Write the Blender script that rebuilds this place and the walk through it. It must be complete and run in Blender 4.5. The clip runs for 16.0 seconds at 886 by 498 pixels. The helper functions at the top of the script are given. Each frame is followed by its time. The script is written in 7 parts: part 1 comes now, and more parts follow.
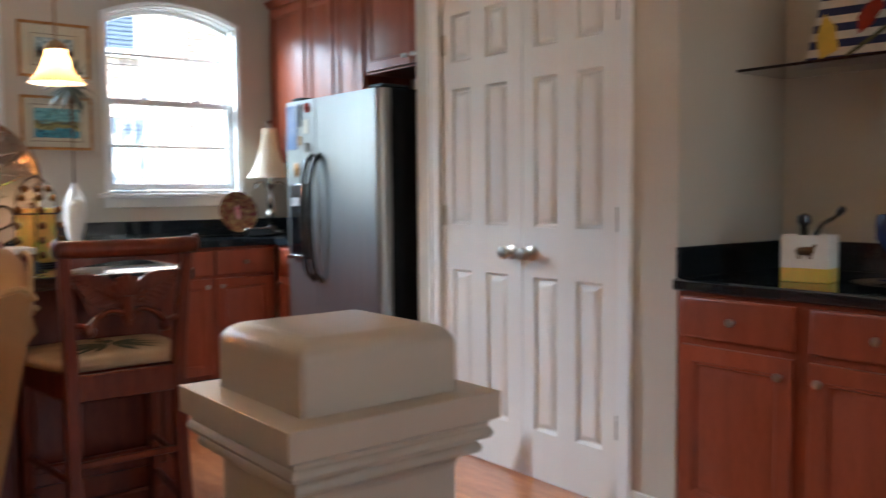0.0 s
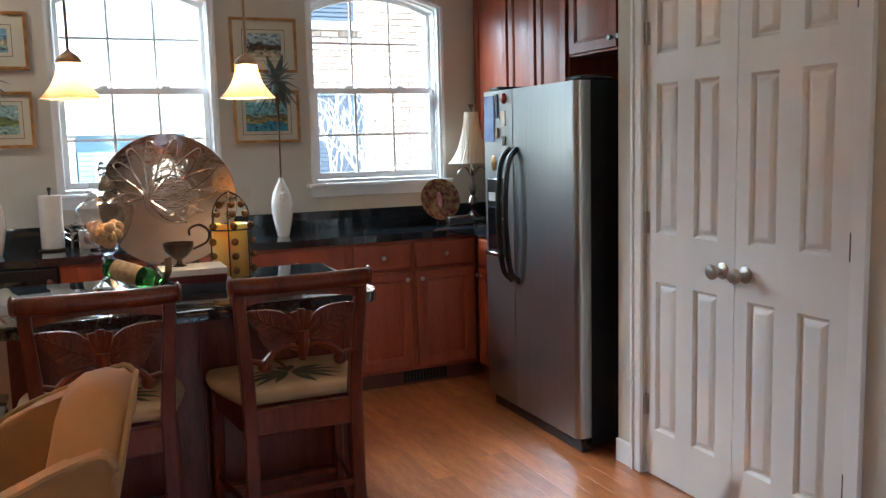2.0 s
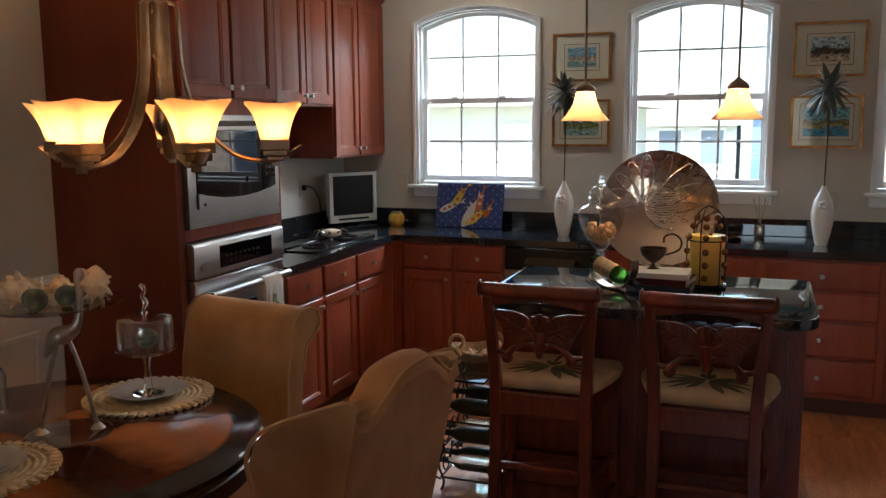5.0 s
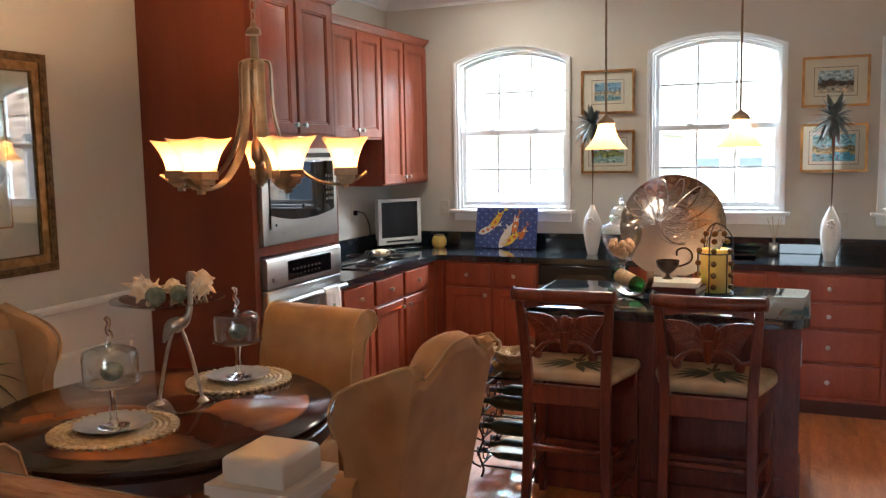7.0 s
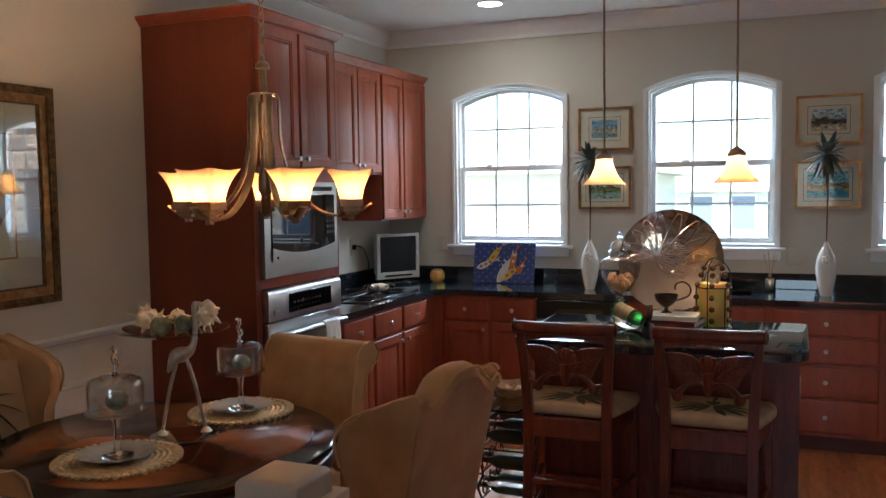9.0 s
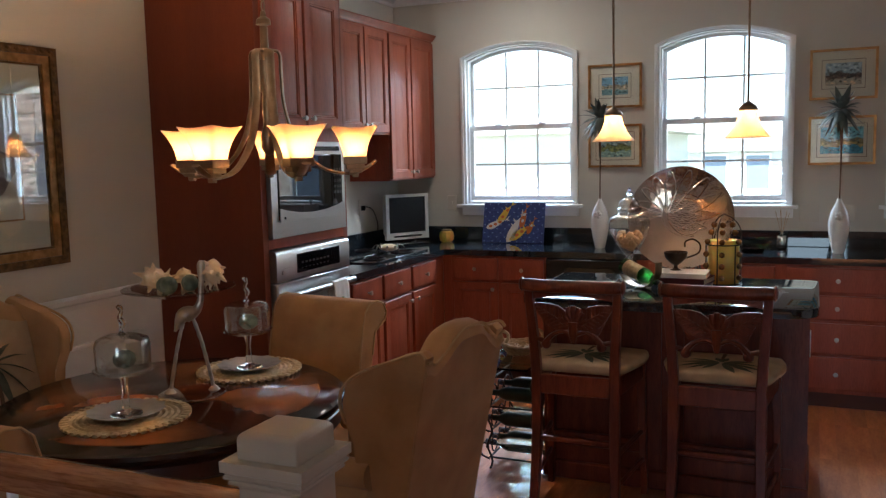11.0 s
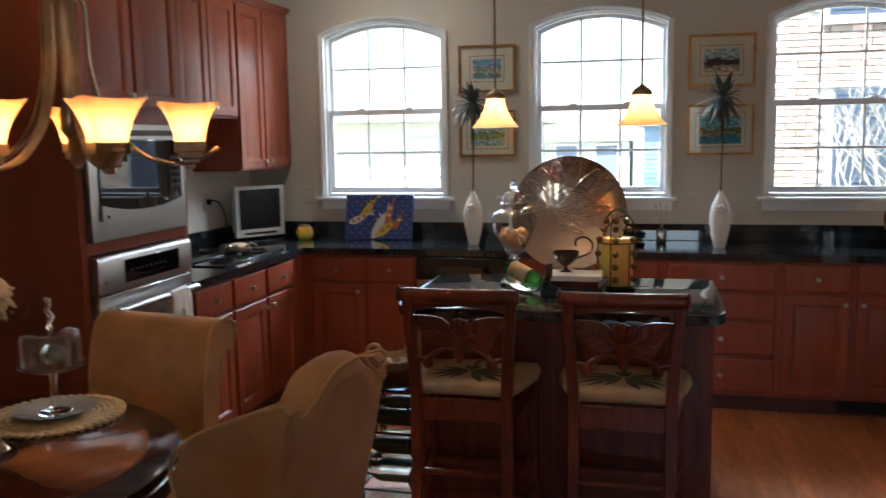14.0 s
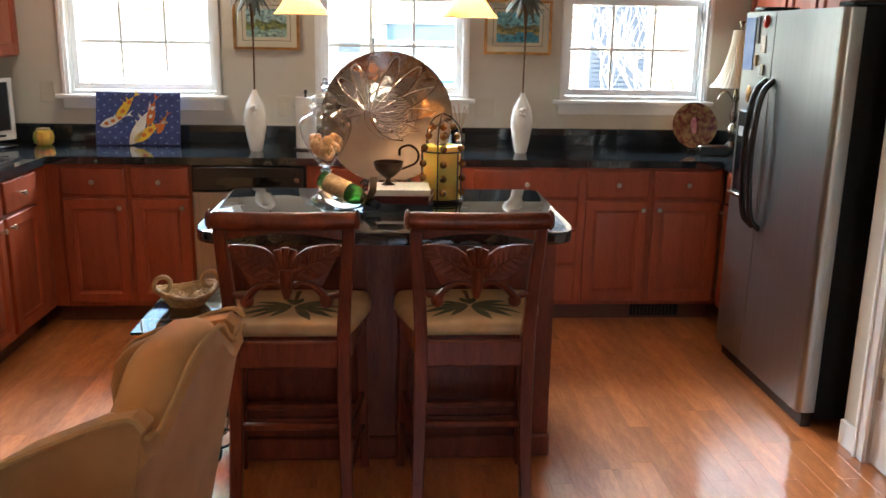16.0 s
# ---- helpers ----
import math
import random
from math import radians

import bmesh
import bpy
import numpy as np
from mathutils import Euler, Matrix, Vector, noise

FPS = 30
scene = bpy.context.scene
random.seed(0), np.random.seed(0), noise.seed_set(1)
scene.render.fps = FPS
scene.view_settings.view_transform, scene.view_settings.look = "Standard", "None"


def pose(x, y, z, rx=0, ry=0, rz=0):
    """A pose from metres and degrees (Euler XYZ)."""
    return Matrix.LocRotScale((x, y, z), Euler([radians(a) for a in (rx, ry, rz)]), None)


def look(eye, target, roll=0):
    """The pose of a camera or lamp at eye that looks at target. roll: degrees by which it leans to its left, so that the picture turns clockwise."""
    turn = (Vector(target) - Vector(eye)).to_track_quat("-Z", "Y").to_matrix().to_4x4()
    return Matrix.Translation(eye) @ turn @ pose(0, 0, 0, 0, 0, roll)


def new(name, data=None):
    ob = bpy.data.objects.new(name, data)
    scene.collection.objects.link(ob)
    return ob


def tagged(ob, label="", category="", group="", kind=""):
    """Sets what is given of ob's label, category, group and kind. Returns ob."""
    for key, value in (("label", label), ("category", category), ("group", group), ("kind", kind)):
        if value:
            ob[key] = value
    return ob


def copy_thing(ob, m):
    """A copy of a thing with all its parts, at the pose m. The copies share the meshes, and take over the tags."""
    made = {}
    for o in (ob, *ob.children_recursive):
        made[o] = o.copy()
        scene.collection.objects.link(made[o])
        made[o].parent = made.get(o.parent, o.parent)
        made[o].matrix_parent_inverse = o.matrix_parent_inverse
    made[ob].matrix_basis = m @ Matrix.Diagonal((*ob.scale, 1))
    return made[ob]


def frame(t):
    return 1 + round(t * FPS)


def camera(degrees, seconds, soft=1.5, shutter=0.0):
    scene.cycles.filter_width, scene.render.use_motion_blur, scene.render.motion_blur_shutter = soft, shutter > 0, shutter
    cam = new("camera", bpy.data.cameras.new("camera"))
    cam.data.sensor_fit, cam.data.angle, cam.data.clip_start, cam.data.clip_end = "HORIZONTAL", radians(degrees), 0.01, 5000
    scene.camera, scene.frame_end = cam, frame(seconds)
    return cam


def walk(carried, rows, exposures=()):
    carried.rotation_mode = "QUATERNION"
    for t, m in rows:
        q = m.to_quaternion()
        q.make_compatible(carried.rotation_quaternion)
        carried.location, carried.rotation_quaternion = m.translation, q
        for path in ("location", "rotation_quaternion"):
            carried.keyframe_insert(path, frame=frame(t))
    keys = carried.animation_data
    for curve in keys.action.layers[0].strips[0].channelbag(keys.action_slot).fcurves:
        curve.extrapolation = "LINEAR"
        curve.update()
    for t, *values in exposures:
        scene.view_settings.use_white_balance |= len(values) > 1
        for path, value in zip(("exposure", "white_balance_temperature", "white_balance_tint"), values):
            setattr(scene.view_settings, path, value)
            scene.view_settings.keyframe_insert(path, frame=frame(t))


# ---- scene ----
cam = camera(54.5, 16.0, soft=1.35, shutter=0.35)
PATH = [
    (0, (-0.637, -5.362, 1.183), (0.602, -3.797, 1.051), -0.5),
    (0.3, (-0.636, -5.345, 1.212), (0.357, -3.618, 1.03), 0.0),
    (0.5, (-0.626, -5.323, 1.221), (0.216, -3.52, 1.016), 0.0),
    (1, (-0.563, -5.259, 1.242), (0.192, -3.415, 1.064), 0.4),
    (1.5, (-0.442, -5.187, 1.361), (0.367, -3.377, 1.103), -0.6),
    (2, (-0.374, -5.205, 1.434), (0.411, -3.383, 1.184), -1.5),
    (2.5, (-0.237, -5.201, 1.45), (0.303, -3.293, 1.188), -0.2),
    (3, (-0.131, -5.244, 1.562), (0.274, -3.312, 1.243), 1.0),
    (3.5, (-0.029, -5.298, 1.578), (-0.004, -3.31, 1.36), 0.8),
    (4, (0.104, -5.421, 1.609), (-0.182, -3.461, 1.335), -1.1),
    (4.5, (0.239, -5.485, 1.624), (-0.144, -3.539, 1.368), -0.6),
    (5, (0.391, -5.591, 1.617), (-0.294, -3.735, 1.325), -0.4),
    (7.5, (0.583, -6.131, 1.612), (-0.196, -4.296, 1.452), -0.8),
    (8, (0.581, -6.134, 1.608), (-0.169, -4.279, 1.589), -1.1),
    (8.5, (0.569, -6.136, 1.611), (-0.163, -4.276, 1.543), -0.7),
    (9, (0.564, -6.134, 1.598), (-0.198, -4.29, 1.463), -0.8),
    (9.5, (0.573, -6.125, 1.578), (-0.208, -4.293, 1.397), -1.2),
    (12, (0.579, -6.071, 1.579), (-0.21, -4.246, 1.355), -1.3),
    (12.5, (0.507, -5.952, 1.578), (-0.265, -4.121, 1.354), -1.2),
    (13, (0.435, -5.859, 1.584), (-0.292, -4.012, 1.335), -1.4),
    (13.5, (0.403, -5.785, 1.574), (-0.305, -3.926, 1.37), -1.9),
    (14, (0.335, -5.602, 1.571), (-0.134, -3.674, 1.318), -0.9),
    (14.5, (0.256, -5.453, 1.565), (-0.108, -3.522, 1.196), 0.5),
    (15, (0.11, -5.289, 1.552), (-0.077, -3.362, 1.05), 1.6),
    (15.5, (-0.007, -5.176, 1.554), (0.014, -3.249, 1.018), 0.8),
    (16, (-0.03, -5.152, 1.551), (0.103, -3.215, 1.069), 1.0),
]

# ---- light and exposure ----
EXPOSURES = [(t, stops, kelvin, tint) for t, stops, kelvin, tint in (
    (0.0, 2.9, 5850, 5), (0.5, 2.7, 5850, 5.5), (1.0, 2.55, 5850, 4), (2.0, 2.56, 5850, 4), (3.0, 2.55, 6250, 5), (3.5, 1.9, 6200, 5.5), (5.0, 1.82, 6100, 7), (5.6, 1.85, 6100, 7), (7.2, 2.95, 6050, 7), (7.5, 2.78, 5950, 7), (8.0, 2.12, 5650, 4), (9.0, 2.08, 5600, 4.5),
    (12.5, 2.13, 5650, 5.5), (13.5, 2.2, 5750, 5.5),
    (14.0, 1.98, 6000, 6), (14.6, 2.2, 6200, 6), (15.2, 2.92, 6700, 7), (16.0, 2.88, 6700, 7))]
walk(cam, [(t, look(eye, target, roll)) for t, eye, target, roll in PATH], EXPOSURES)

SUN_EL, SUN_AZ = radians(57), radians(205)      # from the south-south-west
world = bpy.data.worlds.new("world")
scene.world = world
world.use_nodes = True
_w = world.node_tree
_bg = _w.nodes["Background"]
_sky = _w.nodes.new("ShaderNodeTexSky")
_sky.sky_type, _sky.sun_disc = "NISHITA", False
_sky.sun_elevation, _sky.sun_rotation = SUN_EL, SUN_AZ
_w.links.new(_sky.outputs[0], _bg.inputs[0])
_bg.inputs[1].default_value = 0.15


def lamp(name, kind, energy, m, color=(1, 1, 1), size=0.05, size_y=None):
    data = bpy.data.lights.new(name, kind)
    data.energy, data.color = energy, color
    if kind == "AREA":
        data.shape, data.size, data.size_y = "RECTANGLE", size, size_y or size
    elif kind == "POINT":
        data.shadow_soft_size = size
    elif kind == "SUN":
        data.angle = size
    ob = new(name, data)
    ob.matrix_world = m
    return ob


_dir = Vector((math.sin(SUN_AZ) * math.cos(SUN_EL), math.cos(SUN_AZ) * math.cos(SUN_EL), math.sin(SUN_EL)))
lamp("sun", "SUN", 5.0, look(_dir * 30, (0, 0, 0)), (1.0, 0.95, 0.87), radians(0.5))
# daylight through the windows of the room behind
lamp("daylight_south", "AREA", 1.3, look((0.6, -8.97, 1.55), (0.3, 0, 1.2)), (0.86, 0.93, 1.0), 0.96, 1.16)

# added area lamp, out of view above the north windows, boosting the sky's light
lamp("daylight_north", "AREA", 230, look((-0.9, 2.2, 3.45), (0.2, -1.5, 1.0)), (0.80, 0.90, 1.0), 5.0, 1.2)

# ---- materials ----
MATS = {}


def nodes_of(name):
    m = bpy.data.materials.new(name)
    m.use_nodes = True
    MATS[name] = m
    return m, m.node_tree.nodes, m.node_tree.links, m.node_tree.nodes["Principled BSDF"]


def surface(name, color, color2=None, rough=0.5, metal=0.0, scale=8.0, stretch=(1, 1, 1), bump=0.0, bump_scale=60.0,
            vary=0.12, coat=0.0, coat_rough=0.1, sheen=0.0, spec=0.5, grain=None, rough_vary=0.06, per_piece=0.0):
    """Two scales of variation of colour, roughness and relief over a base colour."""
    m, n, l, p = nodes_of(name)
    co = n.new("ShaderNodeTexCoord")
    mp = n.new("ShaderNodeMapping")
    mp.inputs["Scale"].default_value = stretch
    l.new(co.outputs["Object"], mp.inputs[0])
    big = n.new("ShaderNodeTexNoise")
    big.inputs["Scale"].default_value, big.inputs["Detail"].default_value = scale, 4
    l.new(mp.outputs[0], big.inputs["Vector"])
    ramp = n.new("ShaderNodeMix")
    ramp.data_type = "RGBA"
    c2 = color2 or tuple(min(1, c * (1 - vary)) for c in color)
    ramp.inputs["A"].default_value, ramp.inputs["B"].default_value = (*color, 1), (*c2, 1)
    curve = n.new("ShaderNodeMapRange")
    curve.inputs["From Min"].default_value, curve.inputs["From Max"].default_value = 0.35, 0.65
    l.new(big.outputs[0], curve.inputs[0])
    l.new(curve.outputs[0], ramp.inputs["Factor"])
    out = ramp.outputs["Result"]
    fine = n.new("ShaderNodeTexNoise")
    fine.inputs["Scale"].default_value, fine.inputs["Detail"].default_value = bump_scale, 3
    l.new(mp.outputs[0], fine.inputs["Vector"])
    if grain:
        g = n.new("ShaderNodeMix")
        g.data_type, g.blend_type = "RGBA", "MULTIPLY"
        g.inputs["B"].default_value = (*grain, 1)
        r2 = n.new("ShaderNodeMapRange")
        r2.inputs["From Min"].default_value, r2.inputs["From Max"].default_value = 0.45, 0.7
        l.new(fine.outputs[0], r2.inputs[0])
        l.new(r2.outputs[0], g.inputs["Factor"])
        l.new(out, g.inputs["A"])
        out = g.outputs["Result"]
    if per_piece:
        info, geo, add, fr = n.new("ShaderNodeObjectInfo"), n.new("ShaderNodeNewGeometry"), n.new("ShaderNodeMath"), n.new("ShaderNodeMath")
        fr.operation = "FRACT"
        l.new(info.outputs["Random"], add.inputs[0])
        l.new(geo.outputs["Random Per Island"], add.inputs[1])
        l.new(add.outputs[0], fr.inputs[0])
        hsv = n.new("ShaderNodeHueSaturation")
        mr = n.new("ShaderNodeMapRange")
        mr.inputs["To Min"].default_value, mr.inputs["To Max"].default_value = 1 - per_piece, 1 + per_piece
        l.new(fr.outputs[0], mr.inputs[0])
        l.new(mr.outputs[0], hsv.inputs["Value"])
        l.new(out, hsv.inputs["Color"])
        out = hsv.outputs[0]
    l.new(out, p.inputs["Base Color"])
    rr = n.new("ShaderNodeMapRange")
    rr.inputs["To Min"].default_value, rr.inputs["To Max"].default_value = max(0, rough - rough_vary), min(1, rough + rough_vary)
    l.new(big.outputs[0], rr.inputs[0])
    l.new(rr.outputs[0], p.inputs["Roughness"])
    p.inputs["Metallic"].default_value = metal
    p.inputs["Coat Weight"].default_value, p.inputs["Coat Roughness"].default_value = coat, coat_rough
    p.inputs["Sheen Weight"].default_value = sheen
    p.inputs["Specular IOR Level"].default_value = spec
    if bump:
        b = n.new("ShaderNodeBump")
        b.inputs["Strength"].default_value, b.inputs["Distance"].default_value = 1.0, bump
        l.new(fine.outputs[0], b.inputs["Height"])
        l.new(b.outputs[0], p.inputs["Normal"])
    return m


def glassy(name, color=(1, 1, 1), rough=0.0, ior=1.45, bump=0.0, bump_scale=30):
    m, n, l, p = nodes_of(name)
    p.inputs["Base Color"].default_value = (*color, 1)
    p.inputs["Roughness"].default_value, p.inputs["IOR"].default_value = rough, ior
    p.inputs["Transmission Weight"].default_value = 1.0
    if bump:
        t, b = n.new("ShaderNodeTexNoise"), n.new("ShaderNodeBump")
        t.inputs["Scale"].default_value = bump_scale
        b.inputs["Distance"].default_value = bump
        l.new(t.outputs[0], b.inputs["Height"])
        l.new(b.outputs[0], p.inputs["Normal"])
    return m


def pane_glass(name, base=0.03, power=4.0):
    """Thin window glass: clear, with a mirror's gloss that grows at a slant."""
    m, n, l, p = nodes_of(name)
    n.remove(p)
    tr, gl, mx, lw, pw, ma = (n.new(k) for k in ("ShaderNodeBsdfTransparent", "ShaderNodeBsdfGlossy", "ShaderNodeMixShader", "ShaderNodeLayerWeight", "ShaderNodeMath", "ShaderNodeMath"))
    pw.operation, pw.inputs[1].default_value = "POWER", power
    ma.operation, ma.inputs[1].default_value, ma.inputs[2].default_value = "MULTIPLY_ADD", 0.9 - base, base
    lw.inputs[0].default_value = 0.5
    l.new(lw.outputs["Facing"], pw.inputs[0])
    l.new(pw.outputs[0], ma.inputs[0])
    gl.inputs["Roughness"].default_value = 0.006
    tr.inputs[0].default_value = (0.97, 0.985, 0.98, 1)
    l.new(ma.outputs[0], mx.inputs[0])
    l.new(tr.outputs[0], mx.inputs[1])
    l.new(gl.outputs[0], mx.inputs[2])
    l.new(mx.outputs[0], n["Material Output"].inputs[0])
    return m


def shade_glass(name, color, body=0.25):
    m, n, l, p = nodes_of(name)
    n.remove(p)
    tl, df, mx, gl, mx2 = (n.new(k) for k in ("ShaderNodeBsdfTranslucent", "ShaderNodeBsdfDiffuse", "ShaderNodeMixShader", "ShaderNodeBsdfGlossy", "ShaderNodeMixShader"))
    no, mm = n.new("ShaderNodeTexNoise"), n.new("ShaderNodeMix")
    mm.data_type = "RGBA"
    no.inputs["Scale"].default_value = 14
    mm.inputs["A"].default_value, mm.inputs["B"].default_value = (*color, 1), (*(c * 0.85 for c in color), 1)
    l.new(no.outputs[0], mm.inputs["Factor"])
    l.new(mm.outputs["Result"], tl.inputs[0])
    df.inputs[0].default_value = (0.9, 0.75, 0.55, 1)
    gl.inputs["Roughness"].default_value = 0.25
    mx.inputs[0].default_value, mx2.inputs[0].default_value = body, 0.05
    l.new(tl.outputs[0], mx.inputs[1])
    l.new(df.outputs[0], mx.inputs[2])
    l.new(mx.outputs[0], mx2.inputs[1])
    l.new(gl.outputs[0], mx2.inputs[2])
    l.new(mx2.outputs[0], n["Material Output"].inputs[0])
    return m


def glow(name, color, strength):
    m, n, l, p = nodes_of(name)
    p.inputs["Emission Color"].default_value, p.inputs["Emission Strength"].default_value = (*color, 1), strength
    return m


WALL = surface("wall_paint", (0.62, 0.59, 0.525), rough=0.75, scale=1.5, vary=0.05, bump=0.0006, bump_scale=120)
CEIL = surface("ceiling_paint", (0.84, 0.84, 0.82), rough=0.85, scale=1.0, vary=0.04, bump=0.0008, bump_scale=90)
TRIM = surface("trim_paint", (0.86, 0.875, 0.88), rough=0.35, scale=2.0, vary=0.05, bump=0.0002, bump_scale=80)
DOORW = surface("door_paint", (0.85, 0.85, 0.84), rough=0.38, scale=2.0, stretch=(3, 3, 0.3), vary=0.06, bump=0.0004, bump_scale=90)
CREAM = surface("post_paint", (0.50, 0.42, 0.33), rough=0.30, scale=3.0, vary=0.05, bump=0.0003, bump_scale=40)
CHERRY = surface("cherry_cabinet", (0.32, 0.073, 0.033), (0.255, 0.056, 0.025), rough=0.38, scale=5.0, stretch=(3.5, 3.5, 0.5), bump=0.0002,
                 bump_scale=45, grain=(0.84, 0.78, 0.74), coat=0.14, coat_rough=0.25, spec=0.35)
MAHOG = surface("mahogany", (0.19, 0.040, 0.017), (0.115, 0.023, 0.010), rough=0.36, scale=7.0, stretch=(3, 3, 0.5), bump=0.0003,
                bump_scale=50, grain=(0.75, 0.65, 0.6), coat=0.12, coat_rough=0.2, spec=0.3)
# oven cabinet sides: the cabinet cherry at about two thirds of its colour
SIDEW = surface("dark_cherry_panel", (0.20, 0.048, 0.021), (0.17, 0.040, 0.018), rough=0.5, scale=2.0, stretch=(3, 3, 0.3), bump=0.0001, bump_scale=60,
                grain=(0.92, 0.88, 0.86), spec=0.25)
DARKWOOD = surface("toe_kick_wood", (0.10, 0.03, 0.016), rough=0.5, scale=6, vary=0.2)
GRANITE = surface("black_granite", (0.009, 0.012, 0.015), (0.022, 0.027, 0.032), rough=0.035, scale=190, vary=0.3, spec=0.6, rough_vary=0.015, coat=0.45, coat_rough=0.025)
FLOORW = surface("oak_floor", (0.56, 0.205, 0.068), (0.42, 0.130, 0.038), rough=0.33, scale=7, stretch=(3.2, 0.8, 4), bump=0.0003, bump_scale=26,
                 grain=(0.84, 0.72, 0.58), coat=0.6, coat_rough=0.14, per_piece=0.20)
STEEL = surface("brushed_steel", (0.42, 0.42, 0.41), rough=0.34, metal=1.0, scale=3, stretch=(60, 60, 0.6), vary=0.12, bump=0.00006, bump_scale=30)
STEELH = surface("brushed_steel_flat", (0.52, 0.515, 0.50), rough=0.30, metal=1.0, scale=5, stretch=(0.6, 0.6, 60), vary=0.05, bump=0.00002, bump_scale=30)
NICKEL = surface("satin_nickel", (0.50, 0.46, 0.41), rough=0.34, metal=1.0, scale=20, vary=0.1)
BRONZE = surface("brushed_bronze", (0.40, 0.285, 0.19), rough=0.33, metal=1.0, scale=25, vary=0.25, bump=0.0001, bump_scale=90)
IRON = surface("dark_iron", (0.06, 0.045, 0.04), rough=0.45, metal=0.8, scale=30, vary=0.3, bump=0.0003, bump_scale=120)
BLACKP = surface("black_plastic", (0.012, 0.012, 0.013), rough=0.25, scale=20, vary=0.2, spec=0.5)
BLACKM = surface("black_side_panel", (0.010, 0.010, 0.011), rough=0.5, scale=30, vary=0.2, bump=0.0005, bump_scale=250, spec=0.2)
BLACKG = surface("black_oven_glass", (0.006, 0.006, 0.008), rough=0.025, scale=10, vary=0.1, spec=0.7, rough_vary=0.01)
PALEP = surface("pale_plastic", (0.60, 0.60, 0.58), rough=0.4, scale=20, vary=0.05)
CERAM = surface("white_ceramic", (0.82, 0.80, 0.76), rough=0.22, scale=20, vary=0.05, coat=0.5, bump=0.0004, bump_scale=60)
PEARL = surface("pearl_china", (0.54, 0.50, 0.45), rough=0.2, scale=20, vary=0.08, coat=0.4)
TAN = surface("tan_velvet", (0.50, 0.275, 0.118), (0.41, 0.215, 0.088), rough=0.85, scale=9, sheen=0.12, bump=0.0006, bump_scale=300, spec=0.2)
TANP = surface("tan_piping", (0.52, 0.32, 0.15), rough=0.85, scale=30, bump=0.0004, bump_scale=400, spec=0.2)
CREAMF = surface("cream_fabric", (0.50, 0.345, 0.205), (0.42, 0.285, 0.165), rough=0.9, scale=14, bump=0.0006, bump_scale=350, spec=0.2)
GREENF = surface("printed_palm_green", (0.075, 0.080, 0.048), (0.13, 0.115, 0.065), rough=0.9, scale=30, spec=0.2)
BROWNF = surface("printed_brown", (0.13, 0.07, 0.035), rough=0.9, scale=30, spec=0.2)
GOLD = surface("gilt_frame", (0.48, 0.25, 0.09), (0.28, 0.14, 0.045), rough=0.35, metal=0.8, scale=25, bump=0.0006, bump_scale=70)
DGOLD = surface("dark_gilt", (0.23, 0.13, 0.045), (0.10, 0.055, 0.02), rough=0.4, metal=0.7, scale=35, bump=0.002, bump_scale=55)
MATB = surface("mat_board", (0.74, 0.69, 0.58), rough=0.8, scale=12, vary=0.04)
PLATEG = surface("mirrored_smoky_glass", (0.56, 0.475, 0.42), rough=0.13, metal=1.0, scale=9, vary=0.12, bump=0.0042, bump_scale=17, rough_vary=0.04)
CLEAR = glassy("clear_glass", (0.97, 0.98, 0.98), 0.0, 1.45)
GREENG = glassy("green_glass", (0.06, 0.30, 0.04), 0.0, 1.5)
TEALG = glassy("teal_glass", (0.62, 0.80, 0.80), 0.0, 1.5)
PANE = pane_glass("window_glass")
THIN = pane_glass("thin_tableware_glass", 0.09, 2.5)
ETCHED = pane_glass("pale_serving_glass", 0.24, 2.0)
PEWTER = surface("pale_pewter", (0.58, 0.53, 0.47), rough=0.3, metal=1.0, scale=40, vary=0.25, bump=0.0012, bump_scale=140)
AMBER = shade_glass("amber_glass", (0.88, 0.62, 0.39), 0.42)
LINEN = shade_glass("linen_shade", (0.72, 0.60, 0.42), 0.6)
LEAFM = surface("dried_leaf", (0.065, 0.085, 0.075), (0.13, 0.14, 0.12), rough=0.6, scale=20)
WAX = surface("yellow_wax", (0.90, 0.58, 0.13), rough=0.45, scale=8, vary=0.1)
_p = WAX.node_tree.nodes["Principled BSDF"]
_p.inputs["Subsurface Weight"].default_value, _p.inputs["Subsurface Scale"].default_value = 0.6, 0.05
WICKER = surface("wicker", (0.52, 0.36, 0.20), (0.36, 0.23, 0.11), rough=0.7, scale=60, bump=0.001, bump_scale=220)
RATTAN = surface("straw_mat", (0.62, 0.47, 0.26), (0.42, 0.29, 0.14), rough=0.7, scale=70, bump=0.0012, bump_scale=260)
SHELLM = surface("sea_shell", (0.72, 0.52, 0.32), (0.82, 0.70, 0.52), rough=0.4, scale=30, bump=0.001, bump_scale=60)
MOSS = surface("moss_ball", (0.21, 0.235, 0.175), (0.09, 0.11, 0.08), rough=0.8, scale=40, bump=0.004, bump_scale=70)
SILVER = surface("old_silver", (0.40, 0.37, 0.33), rough=0.22, metal=1.0, scale=30, vary=0.2, bump=0.0005, bump_scale=120)
RED = surface("red_glaze", (0.38, 0.03, 0.02), rough=0.25, scale=20)
BLUE = surface("blue_ground", (0.025, 0.045, 0.17), (0.05, 0.08, 0.26), rough=0.4, scale=50, bump=0.0008, bump_scale=120)
YEL = surface("yellow_paint", (0.75, 0.52, 0.06), rough=0.4, scale=30)
ORG = surface("orange_paint", (0.62, 0.16, 0.03), rough=0.4, scale=30)
WHT = surface("white_paint_small", (0.75, 0.73, 0.68), rough=0.4, scale=30)
